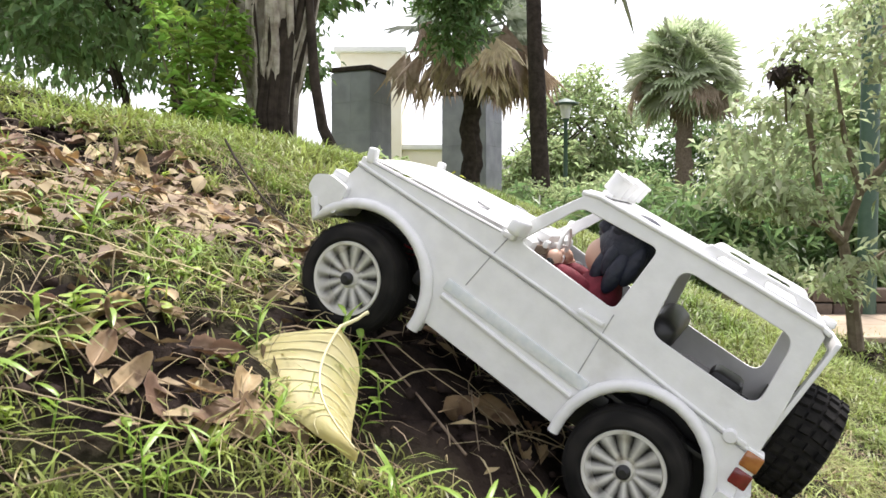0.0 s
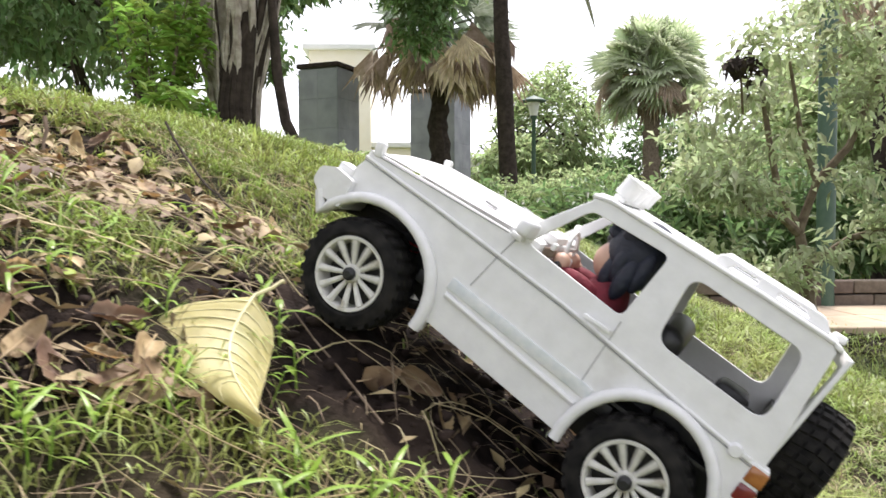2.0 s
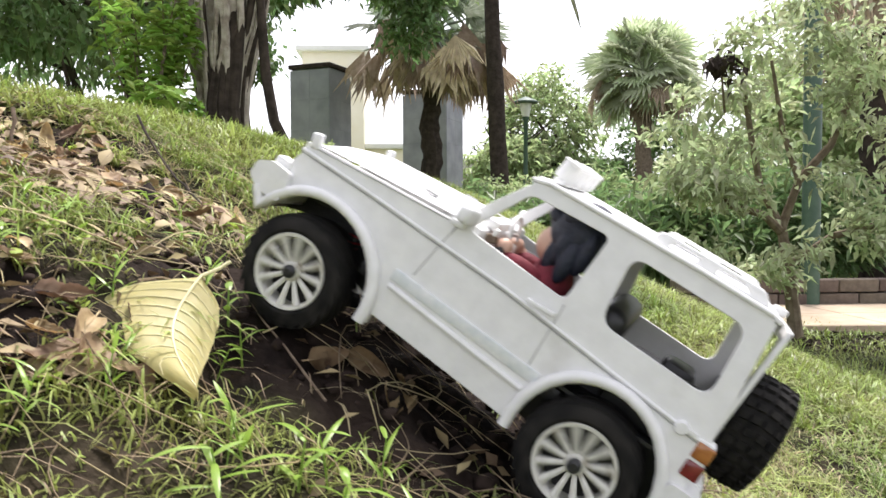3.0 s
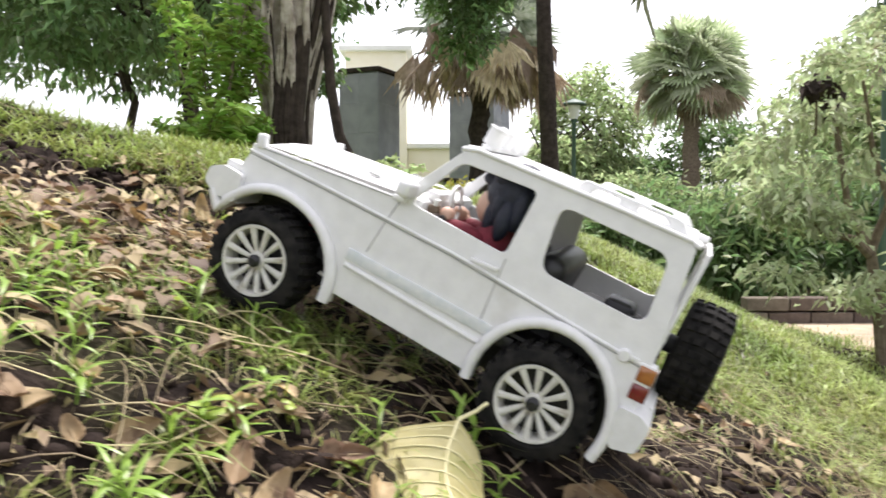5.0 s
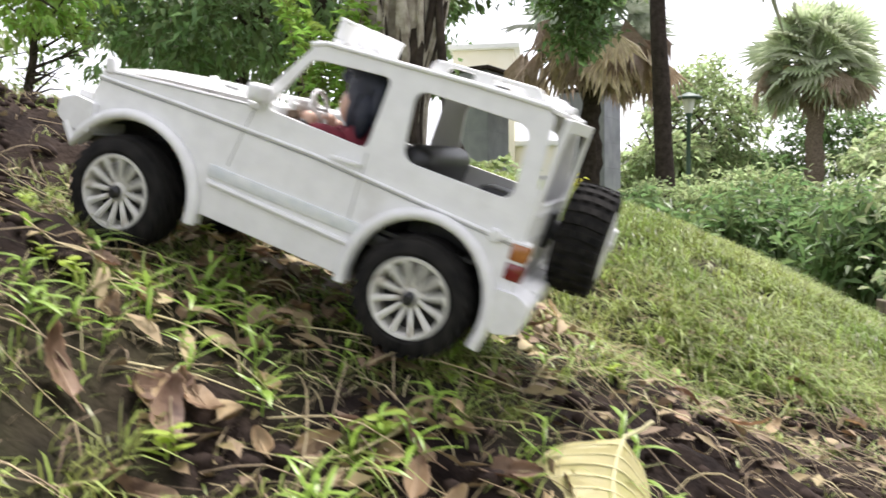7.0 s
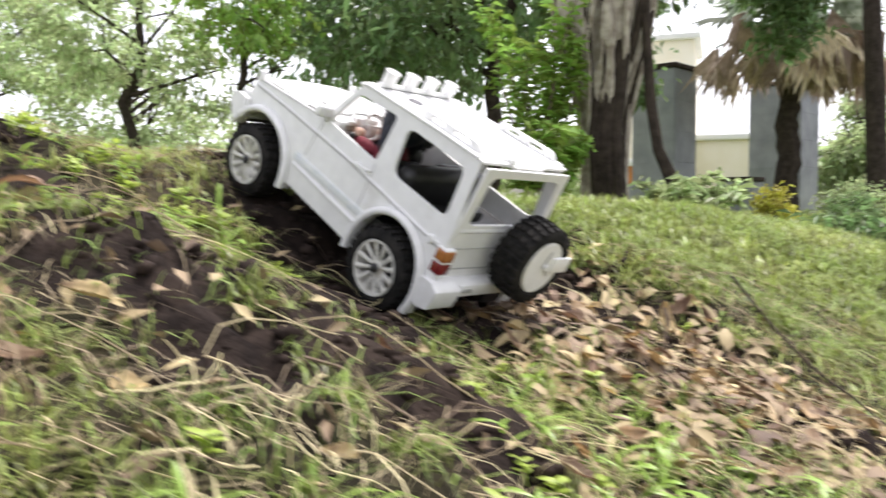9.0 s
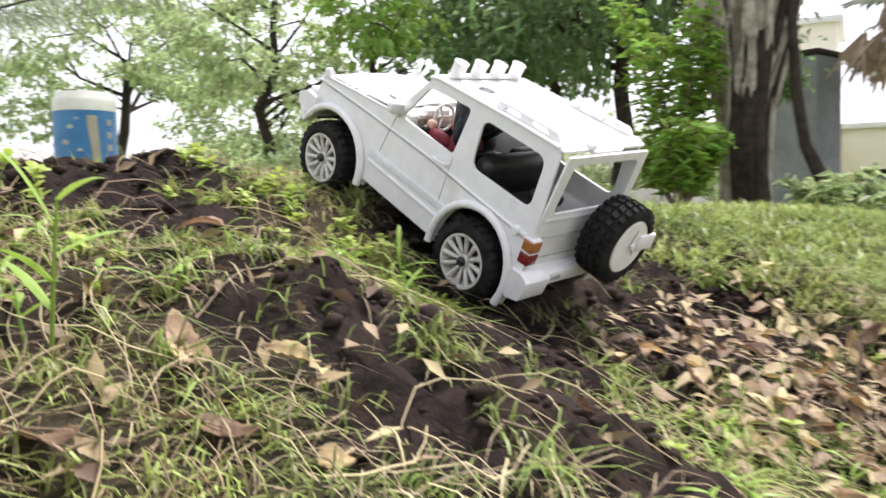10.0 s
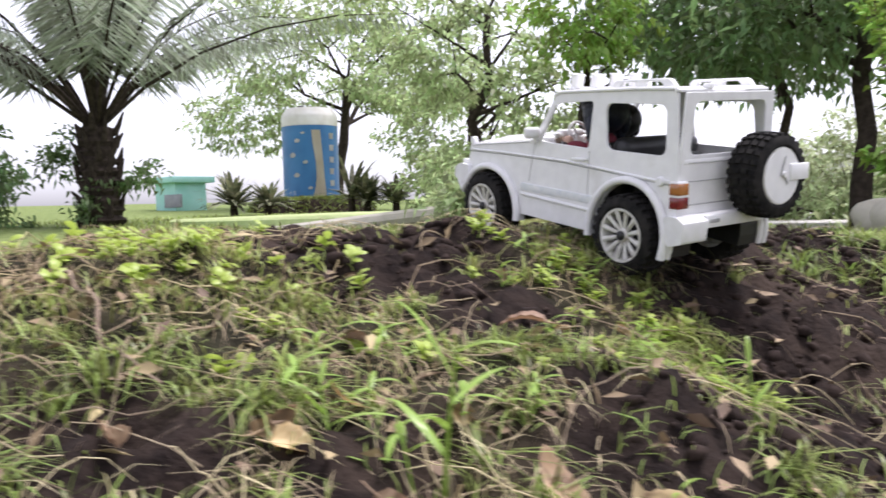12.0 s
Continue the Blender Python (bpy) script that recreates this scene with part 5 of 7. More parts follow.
fan_palm("fan_palm", "fan palm with a skirt of dead brown fronds", (0.38, 11.05, 0.4), 2.92, 0.12, 1.25, 34, 62, 41, GREYFROND, low=0.0)
fan_palm("fan_palm", "tall fan palm with a full round green crown", (4.9, 16.6, 0.3), 3.35, 0.15, 1.32, 96, 22, 42, PALEFROND, PALEBARK, -0.8)
edge_palm = fan_palm("fan_palm", "fan palm with rough bark by the path", (3.55, 5.9, -0.1), 2.15, 0.11, 0.85, 22, 16, 43)


def drooping_frond():
    """One long frond of the palm by the path that arches over and hangs its tips into view."""
    bm = bmesh.new()
    end = Vector((0.86, 4.02, 1.66))
    tube(bm, [(3.5, 5.85, 2.2), (2.9, 5.5, 2.7), (2.0, 4.9, 2.75), (1.2, 4.25, 2.25), end], [0.02, 0.018, 0.014, 0.010, 0.007], 6)
    part("drooping_stalk", bm, DARKBARK, edge_palm)
    for dx, dz, w in ((0.075, -0.27, 0.012), (-0.02, -0.13, 0.014), (-0.11, -0.05, 0.010), (0.03, -0.10, 0.016), (0.13, 0.0, 0.010), (-0.05, -0.09, 0.012)):
        bm = bmesh.new()
        tube(bm, [end, end + Vector((dx * 0.35, 0, dz * 0.4)), end + Vector((dx * 0.75, 0, dz * 0.75)), end + Vector((dx, 0, dz))], [w * 0.6, w, w * 0.7, 0.002], 5)
        part("finger", bm, SPIKY, edge_palm)


drooping_frond()


def feather_palm(name, label, base, seed):
    rng = random.Random(seed)
    t = root(name, label=label, category="palm")
    b = Vector(base)
    bm = bmesh.new()
    tube(bm, [b + Vector((0, 0, -0.1 + 0.06 * z)) for z in range(25)], [0.27 - 0.0035 * z + (0.022 if z % 2 else -0.018) for z in range(25)], 20, 0.16, rng)
    for k in range(40):
        a, z = 2.4 * k, 0.25 + 1.15 * k / 40
        o = Vector((math.cos(a), math.sin(a), 0))
        tube(bm, [b + o * 0.20 + Vector((0, 0, z - 0.06)), b + o * 0.25 + Vector((0, 0, z + 0.04)), b + o * rng.uniform(0.26, 0.34) + Vector((0, 0, z + rng.uniform(0.08, 0.26)))], [0.05, 0.035, 0.012], 6, 0.2, rng)
    part("trunk", bm, DARKBARK, t)
    bm = bmesh.new()
    cen, axs = [], []
    for k in range(34):
        a, el = 2.4 * k + rng.uniform(-0.3, 0.3), rng.uniform(0.7, 1.46)
        d = Vector((math.cos(a) * math.cos(el), math.sin(a) * math.cos(el), math.sin(el)))
        ln = rng.uniform(3.2, 4.8)
        p0 = b + Vector((0, 0, 1.30))
        pts = [p0 + d * ln * u + Vector((d.x, d.y, -1.1)) * ln * 0.36 * u * u for u in (0, 0.2, 0.4, 0.6, 0.8, 1.0)]
        tube(bm, pts, [0.03, 0.024, 0.018, 0.012, 0.008, 0.004], 5)
        side = Vector((-d.y, d.x, 0)).normalized()
        for q in range(46):
            u = 0.3 + 0.7 * q / 45
            f = u * 5
            i = min(int(f), 4)
            p = pts[i].lerp(pts[i + 1], f - i)
            for s in (1, -1):
                v = (side * s * 0.8 + d * 0.35 + Vector((0, 0, -0.75 + rng.uniform(-.3, .3)))).normalized() * 0.55 * (1.1 - 0.45 * u)
                cen.append(tuple(p + v * 0.5))
                axs.append(tuple(v))
    part("frond_ribs", bm, DARKBARK, t)
    crown(np.random.default_rng(seed), [(b.x - 0.25, b.y - 0.35, b.z + 1.0, 0.22, 0.22, 0.35, 0.5), (b.x + 0.35, b.y + 0.35, b.z + 0.75, 0.3, 0.3, 0.22, 0.5), (b.x + 0.1, b.y - 0.2, b.z + 0.45, 0.25, 0.2, 0.3, 0.3)], 700, 0.10, 0.045, DARKLEAF, t, 0.2)
    cen, axs = np.array(cen), np.array(axs)
    ln = np.linalg.norm(axs, axis=1, keepdims=True)
    side = np.cross(axs / ln, np.array([0.2, 0.1, 1.0]))
    side /= np.linalg.norm(side, axis=1, keepdims=True)
    co = np.stack([cen - axs * 0.5, cen + side * 0.010, cen + axs * 0.5 - np.array([0, 0, 0.08]), cen - side * 0.010], 1).reshape(-1, 3)
    i4 = np.arange(len(cen))[:, None] * 4
    soup("foliage", co, np.zeros((0, 4), int), np.concatenate([i4 + np.array([0, 1, 2]), i4 + np.array([0, 2, 3])]), GREYFROND, t)


feather_palm("feather_palm", "stout palm with arching grey-green feather fronds", (-10.35, 4.7, 0.62), 51)


def bush(name, label, c, rad, leaves, length, width, mat, seed, category="bush"):
    rn = np.random.default_rng(seed)
    t = root(name, label=label, category=category)
    bm = bmesh.new()
    rng = random.Random(seed)
    z0 = z_at(c[0], c[1])
    for _ in range(7):
        e = Vector((c[0] + rng.uniform(-.6, .6) * rad[0], c[1] + rng.uniform(-.6, .6) * rad[1], c[2] + rng.uniform(0, .6) * rad[2]))
        tube(bm, [(c[0], c[1], z0 - 0.05), (c[0] * 0.6 + e.x * 0.4, c[1] * 0.6 + e.y * 0.4, (z0 + e.z) / 2), e], [0.022, 0.015, 0.006], 5)
    part("stem", bm, DARKBARK, t)
    crown(rn, [(*c, *rad, 1.0)], leaves, length, width, mat, t, 0.45)
    return t


bush("round_bush", "clipped round green bush", (0.95, 9.0, 0.66), (0.26, 0.26, 0.22), 1500, 0.05, 0.028, MIDLEAF, 61)
bush("cone_bush", "small clipped conical bush", (0.75, 8.5, 0.55), (0.24, 0.24, 0.24), 1300, 0.05, 0.025, DARKLEAF, 62)
bush("tiered_bush", "clipped bush with stacked round tiers", (1.75, 9.3, 0.72), (0.26, 0.26, 0.16), 1300, 0.05, 0.028, MIDLEAF, 63)
bush("tiered_bush", "lower tier of a clipped bush", (1.8, 9.3, 0.42), (0.36, 0.36, 0.2), 1300, 0.05, 0.028, MIDLEAF, 64)
bush("yellow_shrub", "yellow-leaved shrub in the level ground", (0.03, 7.4, 0.68), (0.16, 0.14, 0.16), 700, 0.055, 0.03, YELLOWBUSH, 65)
for k, (x, y, z, rx, rz, mat) in enumerate([(1.35, 6.6, 0.32, 0.5, 0.32, DARKLEAF), (2.1, 6.9, 0.30, 0.6, 0.42, DARKLEAF), (3.0, 7.2, 0.35, 0.7, 0.5, DARKLEAF), (3.9, 7.3, 0.35, 0.7, 0.5, DARKLEAF), (4.9, 7.2, 0.35, 0.8, 0.6, DARKLEAF),
                                             (2.7, 8.6, 0.5, 0.7, 0.32, MIDLEAF), (3.9, 9.0, 0.7, 0.8, 0.5, MIDLEAF), (1.9, 8.0, 0.5, 0.4, 0.3, DARKLEAF), (1.9, 5.4, 0.30, 0.45, 0.34, DARKLEAF), (2.8, 5.5, 0.35, 0.5, 0.45, DARKLEAF), (0.55, 6.4, 0.42, 0.3, 0.2, DARKLEAF), (2.3, 10.6, 0.75, 0.6, 0.3, MIDLEAF), (1.35, 11.2, 0.7, 0.5, 0.25, MIDLEAF)]):
    bush("hedge_bush", "dark strappy hedge bush behind the path" if mat is DARKLEAF else "leafy green garden bush", (x, y, z), (rx, 0.35, rz), 2300, 0.12, 0.035, mat, 70 + k)
for k, (x, y, z, rx, rz, mat) in enumerate([(-7.2, 8.4, 0.95, 0.9, 0.5, MIDLEAF), (-8.6, 9.3, 1.1, 0.9, 0.6, MIDLEAF), (-5.6, 8.8, 0.75, 0.8, 0.3, MIDLEAF), (-5.2, 6.0, 0.9, 0.5, 0.22, MIDLEAF), (-11.8, 3.6, 1.2, 1.3, 0.9, DARKLEAF), (-4.1, 13.5, 1.3, 1.1, 0.8, PALELEAF), (-3.0, 13.0, 1.0, 0.9, 0.5, MIDLEAF), (-5.6, 14.5, 1.2, 1.2, 0.7, PALELEAF), (-3.2, 9.6, 0.6, 1.1, 0.25, MIDLEAF)]):
    bush("park_bush", "loose leafy bush in the park", (x, y, z), (rx, 0.5, rz), 2300, 0.13, 0.055, mat, 90 + k)


def small_tree():
    """The crooked garden tree near the path with pale leaves in tiers."""
    rng, rn = random.Random(81), np.random.default_rng(81)
    t = root("crooked_tree", label="small crooked tree with pale variegated leaves", category="tree")
    bm = bmesh.new()
    b = Vector((1.92, 3.75, z_at(1.92, 3.75) - 0.05))
    forks = [[b, (1.88, 3.74, 0.18), (1.83, 3.72, 0.40), (1.90, 3.70, 0.62), (1.80, 3.66, 0.85), (1.72, 3.6, 1.15)],
             [(1.83, 3.72, 0.40), (1.72, 3.70, 0.58), (1.66, 3.66, 0.80), (1.60, 3.62, 1.05)],
             [(1.83, 3.72, 0.38), (1.70, 3.62, 0.46), (1.52, 3.56, 0.50), (1.42, 3.5, 0.60)],
             [(1.90, 3.70, 0.62), (2.05, 3.7, 0.78), (2.12, 3.66, 1.0), (2.2, 3.6, 1.25)],
             [(1.88, 3.74, 0.22), (2.05, 3.68, 0.36), (2.25, 3.6, 0.42)]]
    for f in forks:
        tube(bm, f, [0.034 * (1 - 0.16 * i) * (1 if f is forks[0] else 0.6) for i in range(len(f))], 8, 0.1, rng)
    part("trunk", bm, PALEBARK, t)
    tiers = [(1.45, 3.5, 0.98, 0.24, 0.2, 0.10, .5), (1.72, 3.6, 1.22, 0.3, 0.25, 0.12, .6), (1.36, 3.46, 0.62, 0.22, 0.18, 0.07, .45), (2.2, 3.6, 1.25, 0.3, 0.25, 0.14, .6), (2.05, 3.6, 0.95, 0.25, 0.2, 0.10, .4),
             (1.62, 3.6, 0.78, 0.2, 0.18, 0.08, .35), (2.25, 3.55, 0.46, 0.2, 0.2, 0.09, .45), (1.35, 3.5, 0.32, 0.16, 0.15, 0.06, .3), (2.0, 3.55, 0.62, 0.18, 0.18, 0.07, .3), (1.75, 3.5, 0.30, 0.14, 0.12, 0.05, .2), (2.35, 3.6, 0.8, 0.25, 0.2, 0.12, .45), (1.25, 3.5, 0.82, 0.14, 0.14, 0.08, .25)]
    more = [(1.3 + 1.35 * rng.random(), 3.45 + 0.35 * rng.random(), 0.2 + 1.25 * rng.random(), rng.uniform(0.12, 0.24), 0.18, rng.uniform(0.06, 0.12), 0.4) for _ in range(11)]
    crown(rn, tiers + more, 640, 0.058, 0.023, PALELEAF, t, 0.3)
    # a dead brown cluster caught in the twigs
    crown(rn, [(1.315, 3.14, 1.035, 0.018, 0.018, 0.028, 1.0)], 60, 0.040, 0.024, DARKBARK, t, 0.2)
    bm = bmesh.new()
    tube(bm, [(1.45, 3.45, 0.9), (1.36, 3.25, 1.0), (1.31, 3.14, 1.05)], [0.006, 0.005, 0.003], 5)
    part("twig", bm, PALEBARK, t)
    t.matrix_basis = Matrix.Translation((0, 0, 0.05)) @ Matrix.Scale(0.9, 4)


small_tree()


def spiky(name, label, base, n, ln, seed):
    rng = random.Random(seed)
    t = root(name, label=label, category="plant")
    verts, faces = [], []
    for k in range(n):
        a, el = rng.uniform(0, 6.28), rng.uniform(0.15, 1.3)
        d = Vector((math.cos(a) * math.cos(el), math.sin(a) * math.cos(el), math.sin(el)))
        s = Vector((-d.y, d.x, 0)).normalized()
        l1 = ln * rng.uniform(0.6, 1)
        p = [Vector(base) + d * l1 * u - Vector((0, 0, 0.35)) * l1 * u * u for u in (0, 0.45, 0.8, 1)]
        i = len(verts)
        for q, w in zip(p[:3], (0.03, 0.045, 0.028)):
            verts += [q - s * w, q + s * w]
        verts.append(p[3])
        faces += [(i, i + 1, i + 3, i + 2), (i + 2, i + 3, i + 5, i + 4), (i + 4, i + 5, i + 6)]
    raw("leaves", verts, faces, SPIKY, t)
    bm = bmesh.new()
    rod(bm, (base[0], base[1], z_at(base[0], base[1]) - 0.05), (base[0], base[1], base[2] + 0.1), 0.08, 0.05)
    part("stem", bm, DARKBARK, t)


for k, (x, y, z, n, ln) in enumerate([(-12.7, 8.2, 1.0, 90, 1.05), (-12.1, 8.5, 0.98, 60, 0.8), (-10.9, 9.7, 1.0, 90, 0.95), (-10.4, 9.9, 0.97, 80, 0.85), (-11.2, 9.6, 1.05, 30, 1.3)]):
    spiky("spiky_plant", "dark spiky rosette plant by the giant can", (x, y, z), n, ln, 110 + k)


# ---- built things in the park ----
def pillar(name, c, size, top, label):
    """A square pillar clad in slabs, with a dark flat cap."""
    p = root(name, label=label, category="pillar")
    z0 = z_at(c[0], c[1]) - 0.1
    m = Matrix.Rotation(radians(-24), 3, 'Z')
    bm = bmesh.new()
    bx(bm, (c[0], c[1], (z0 + top) / 2), (size - 0.03, size - 0.03, top - z0), 0.004, m)
    part("core", bm, SLATE, p)
    rows = 5
    hh = (top - 0.04 - z0) / rows
    for f in range(4):
        q = Matrix.Rotation(radians(-24 + 90 * f), 3, 'Z')
        for r in range(rows):
            for col in range(2):
                bm = bmesh.new()
                off = q @ Vector(((col - 0.5) * size / 2, -size / 2 + 0.002, 0))
                bx(bm, (c[0] + off.x, c[1] + off.y, z0 + hh * (r + 0.5)), (size / 2 - 0.002, 0.022, hh - 0.002), 0.001, q, 1)
                part("slab", bm, SLATE, p)
    bm = bmesh.new()
    bx(bm, (c[0], c[1], top + 0.01), (size + 0.05, size + 0.05, 0.06), 0.006, m)
    part("cap", bm, DARKBARK, p)


pillar("slate_pillar", (-1.137, 11.43), 0.60, 2.50, "tall square pillar clad in grey slate slabs")
pillar("slate_pillar", (0.48, 13.34), 0.74, 2.45, "square grey slate pillar behind a palm")
pillar("slate_block", (-0.15, 11.7), 0.42, 1.02, "low grey slate block between the pillars")


def building(name, c, size, mat, label, roof_mat=PALEWALL, windows=True):
    b = root(name, label=label, category="building")
    bm = bmesh.new()
    bx(bm, (c[0], c[1], c[2] + size[2] / 2), size, 0.02)
    part("wall", bm, mat, b)
    bm = bmesh.new()
    bx(bm, (c[0], c[1], c[2] + size[2] + 0.06), (size[0] + 0.3, size[1] + 0.3, 0.14), 0.02)
    part("roof", bm, roof_mat, b)
    for k in range(max(1, int(size[0] // 1.4)) if windows else 0):
        bm = bmesh.new()
        x = c[0] - size[0] / 2 + 0.8 + 1.4 * k
        bx(bm, (x, c[1] - size[1] / 2 - 0.005, c[2] + size[2] * 0.5), (0.7, 0.05, size[2] * 0.35), 0.01)
        part("window", bm, SLATE, b)


building("cream_house", (-1.9, 23.0, 0.3), (1.6, 3, 4.5), CREAM, "tall pale cream house far behind the pillars", windows=False)
building("cream_house", (0.0, 23.0, 0.3), (2.2, 2, 2.0), CREAM, "low pale cream house beside a pillar", windows=False)
building("orange_house", (-2.0, 17.5, 0.3), (1.6, 2, 1.15), ORANGE, "low orange-walled hut behind the old tree")
building("white_house", (-5.5, 19.0, 0.3), (5.0, 3, 1.3), PALEWALL, "low white building across the park")
building("white_house", (3.0, 26.0, 0.3), (6.0, 3, 1.8), PALEWALL, "white building beyond the trees")


def street_lamp(x, y, head_z):
    t = root("park_lamp", label="green park lamp post with a frosted lantern", category="lamp")
    z0 = z_at(x, y)
    bm = bmesh.new()
    lathe(bm, [(0.09, 0), (0.09, 0.12), (0.05, 0.18), (0.035, 0.5), (0.030, head_z - z0 - 0.2), (0.05, head_z - z0 - 0.17), (0.05, head_z - z0 - 0.13)], 14, Matrix.Translation((x, y, z0)))
    part("post", bm, LAMPGREEN, t)
    bm = bmesh.new()
    lathe(bm, [(0.055, -0.14), (0.10, 0.08), (0.0001, 0.08)], 14, Matrix.Translation((x, y, head_z)))
    part("lantern", bm, LAMPGLASS, t)
    bm = bmesh.new()
    lathe(bm, [(0.10, 0.06), (0.19, 0.07), (0.19, 0.09), (0.11, 0.13), (0.03, 0.16), (0.0001, 0.17)], 14, Matrix.Translation((x, y, head_z)))
    part("hood", bm, LAMPGREEN, t)


street_lamp(1.86, 12.38, 2.12)


def green_post():
    bm = bmesh.new()
    z0 = z_at(2.42, 4.63)
    rod(bm, (2.42, 4.63, z0 - 0.05), (2.42, 4.63, 3.2), 0.052, 0.050, 18)
    t = root("green_post", label="thick green painted steel post by the path", category="post")
    part("pole", bm, LAMPGREEN, t)
    bm = bmesh.new()
    lathe(bm, [(0.09, 0.0), (0.09, 0.02), (0.055, 0.03)], 18, Matrix.Translation((2.42, 4.63, z0)))
    part("base_plate", bm, LAMPGREEN, t)


green_post()


def garden_path():
    """A sandy paved path, with a low brick kerb wall behind it and a mulch bed before it."""
    p = root("path", label="sandy paved garden path", kind="structure")
    for k in range(16):
        for r in range(2):
            bm = bmesh.new()
            x, y = 1.6 + 0.5 * k, 3.92 + 0.45 * r + 0.02 * k
            bx(bm, (x, y, -0.085), (0.494, 0.444, 0.06), 0.006, None, 1)
            part("paving_slab", bm, SAND, p)
    w = root("kerb_wall", label="low dull brown brick kerb wall behind the path", kind="structure")
    me = None
    for k in range(34):
        for r in range(2):
            if me is None:
                bm = bmesh.new()
                bx(bm, (0, 0, 0), (0.235, 0.11, 0.072), 0.005, None, 1)
                me = part("brick", bm, BRICK, w)
                me.matrix_basis = pose(1.6, 4.62, -0.03)
                continue
            b = new("brick", me.data)
            b.parent = w
            b.matrix_basis = pose(1.6 + 0.245 * k + (0.12 if r else 0), 4.62 + 0.01 * k, -0.03 + 0.082 * r)
    rn = np.random.default_rng(130)
    x, y = rn.uniform(1.5, 5.0, 2600), rn.uniform(3.2, 3.66, 2600)
    z = height(x, y) + 0.006
    co, qd, tr = leaf_cloud(rn, np.stack([x, y, z], 1), rn.normal(size=(2600, 3)) * np.array([1, 1, .2]), 0.05, 0.02, 0)
    tagged(soup("mulch", co, qd, tr, DARKBARK), "dark bark mulch along the path", "mulch", kind="stuff")


garden_path()


def paved_court():
    """A pale paved court beyond the bank, in large slabs."""
    c = root("paved_court", label="pale concrete paving beyond the bank", kind="structure")
    for i in range(8):
        for j in range(10):
            x, y = -8.2 + 0.75 * i, 8.6 + 0.75 * j
            bm = bmesh.new()
            bx(bm, (x, y, z_at(x, y) + 0.02), (0.74, 0.74, 0.07), 0.006, None, 1)
            part("paving_slab", bm, CONCRETE, c)


paved_court()


def giant_can():
    """A drinks-can shaped kiosk on a planted bed; its lettering is worn away to plain marks."""
    c = Vector((-13.92, 10.95, 1.10))
    t = root("giant_can", label="giant weathered blue and white drinks can sculpture", category="sculpture")
    bm = bmesh.new()
    lathe(bm, [(0.50, 0.0), (0.575, 0.05), (0.58, 1.52), (0.0001, 1.52)], 48, Matrix.Translation(c))
    body = part("body", bm, CANBLUE, t)
    bm = bmesh.new()
    lathe(bm, [(0.583, 1.50), (0.585, 1.68), (0.56, 1.76), (0.50, 1.84), (0.49, 1.87), (0.47, 1.86), (0.45, 1.82), (0.0001, 1.82)], 48, Matrix.Translation(c))
    part("shoulder", bm, CANWHITE, t, "white weathered shoulder and rim")
    bm = bmesh.new()
    rod(bm, c + Vector((-0.15, -0.1, 1.82)), c + Vector((-0.15, -0.1, 1.95)), 0.08, 0.06)
    bx(bm, c + Vector((0.1, 0, 1.86)), (0.34, 0.14, 0.03), 0.01)
    part("ring_pull", bm, DARKBARK, t)
    face = math.atan2(-10.95, 13.4)

    def patch(nm, curve, mat, lbl):
        bm = bmesh.new()
        rows = []
        for a0, a1, z in curve:
            rows.append([bm.verts.new(c + Vector((0.586 * math.cos(face + a), 0.586 * math.sin(face + a), z))) for a in np.linspace(a0, a1, 6)])
        for r0, r1 in zip(rows, rows[1:]):
            for k in range(5):
                bm.faces.new((r0[k], r0[k + 1], r1[k + 1], r1[k]))
        bmesh.ops.solidify(bm, geom=bm.faces[:], thickness=0.006)
        part(nm, bm, mat, body, lbl)
    patch("swoosh", [(0.05 + 0.24 * math.sin(u * 3) * (1 - u), 0.52 - 0.16 * u, 0.06 + 1.34 * u) for u in np.linspace(0, 1, 12)], CANCREAM, "cream curved stripe")
    for k in range(5):
        patch("worn_mark", [(0.70, 0.92, 1.34 - 0.24 * k), (0.72, 0.90, 1.22 - 0.24 * k)], CANWHITE, "pale worn mark")
    for a, z, w, h in ((-0.55, 1.15, 0.2, 0.08), (-0.75, 0.85, 0.22, 0.1), (-0.25, 0.72, 0.16, 0.07), (-0.6, 0.45, 0.2, 0.09), (-0.3, 1.32, 0.12, 0.05), (-0.1, 0.2, 0.15, 0.06)):
        patch("worn_mark", [(a, a + w * 0.7, z), (a - 0.04, a + w, z + h * 0.5), (a + 0.05, a + w * 0.6, z + h)], CANWHITE, "pale worn mark")
    bm = bmesh.new()
    lathe(bm, [(1.5, -0.6), (1.2, -0.02), (0.0001, 0.0)], 32, Matrix.Translation(c))
    bed = part("plant_bed", bm, SOIL)
    tagged(bed, "low round planted mound under the giant can", "plant bed")
    rn = np.random.default_rng(140)
    a, r = rn.uniform(0, 6.28, 4000), 1.5 * np.sqrt(rn.uniform(0, 1, 4000))
    p = np.stack([c.x + r * np.cos(a), c.y + r * np.sin(a), c.z + 0.04 - np.maximum(0, r - 1.2) * 1.9], 1)
    co, qd, tr = leaf_cloud(rn, p, rn.normal(size=(4000, 3)) + np.array([0, 0, 1.2]), 0.16, 0.02)
    tagged(soup("bed_grass", co, qd, tr, GRASS), "clipped green grass on the planted mound", "grass", kind="stuff")


giant_can()


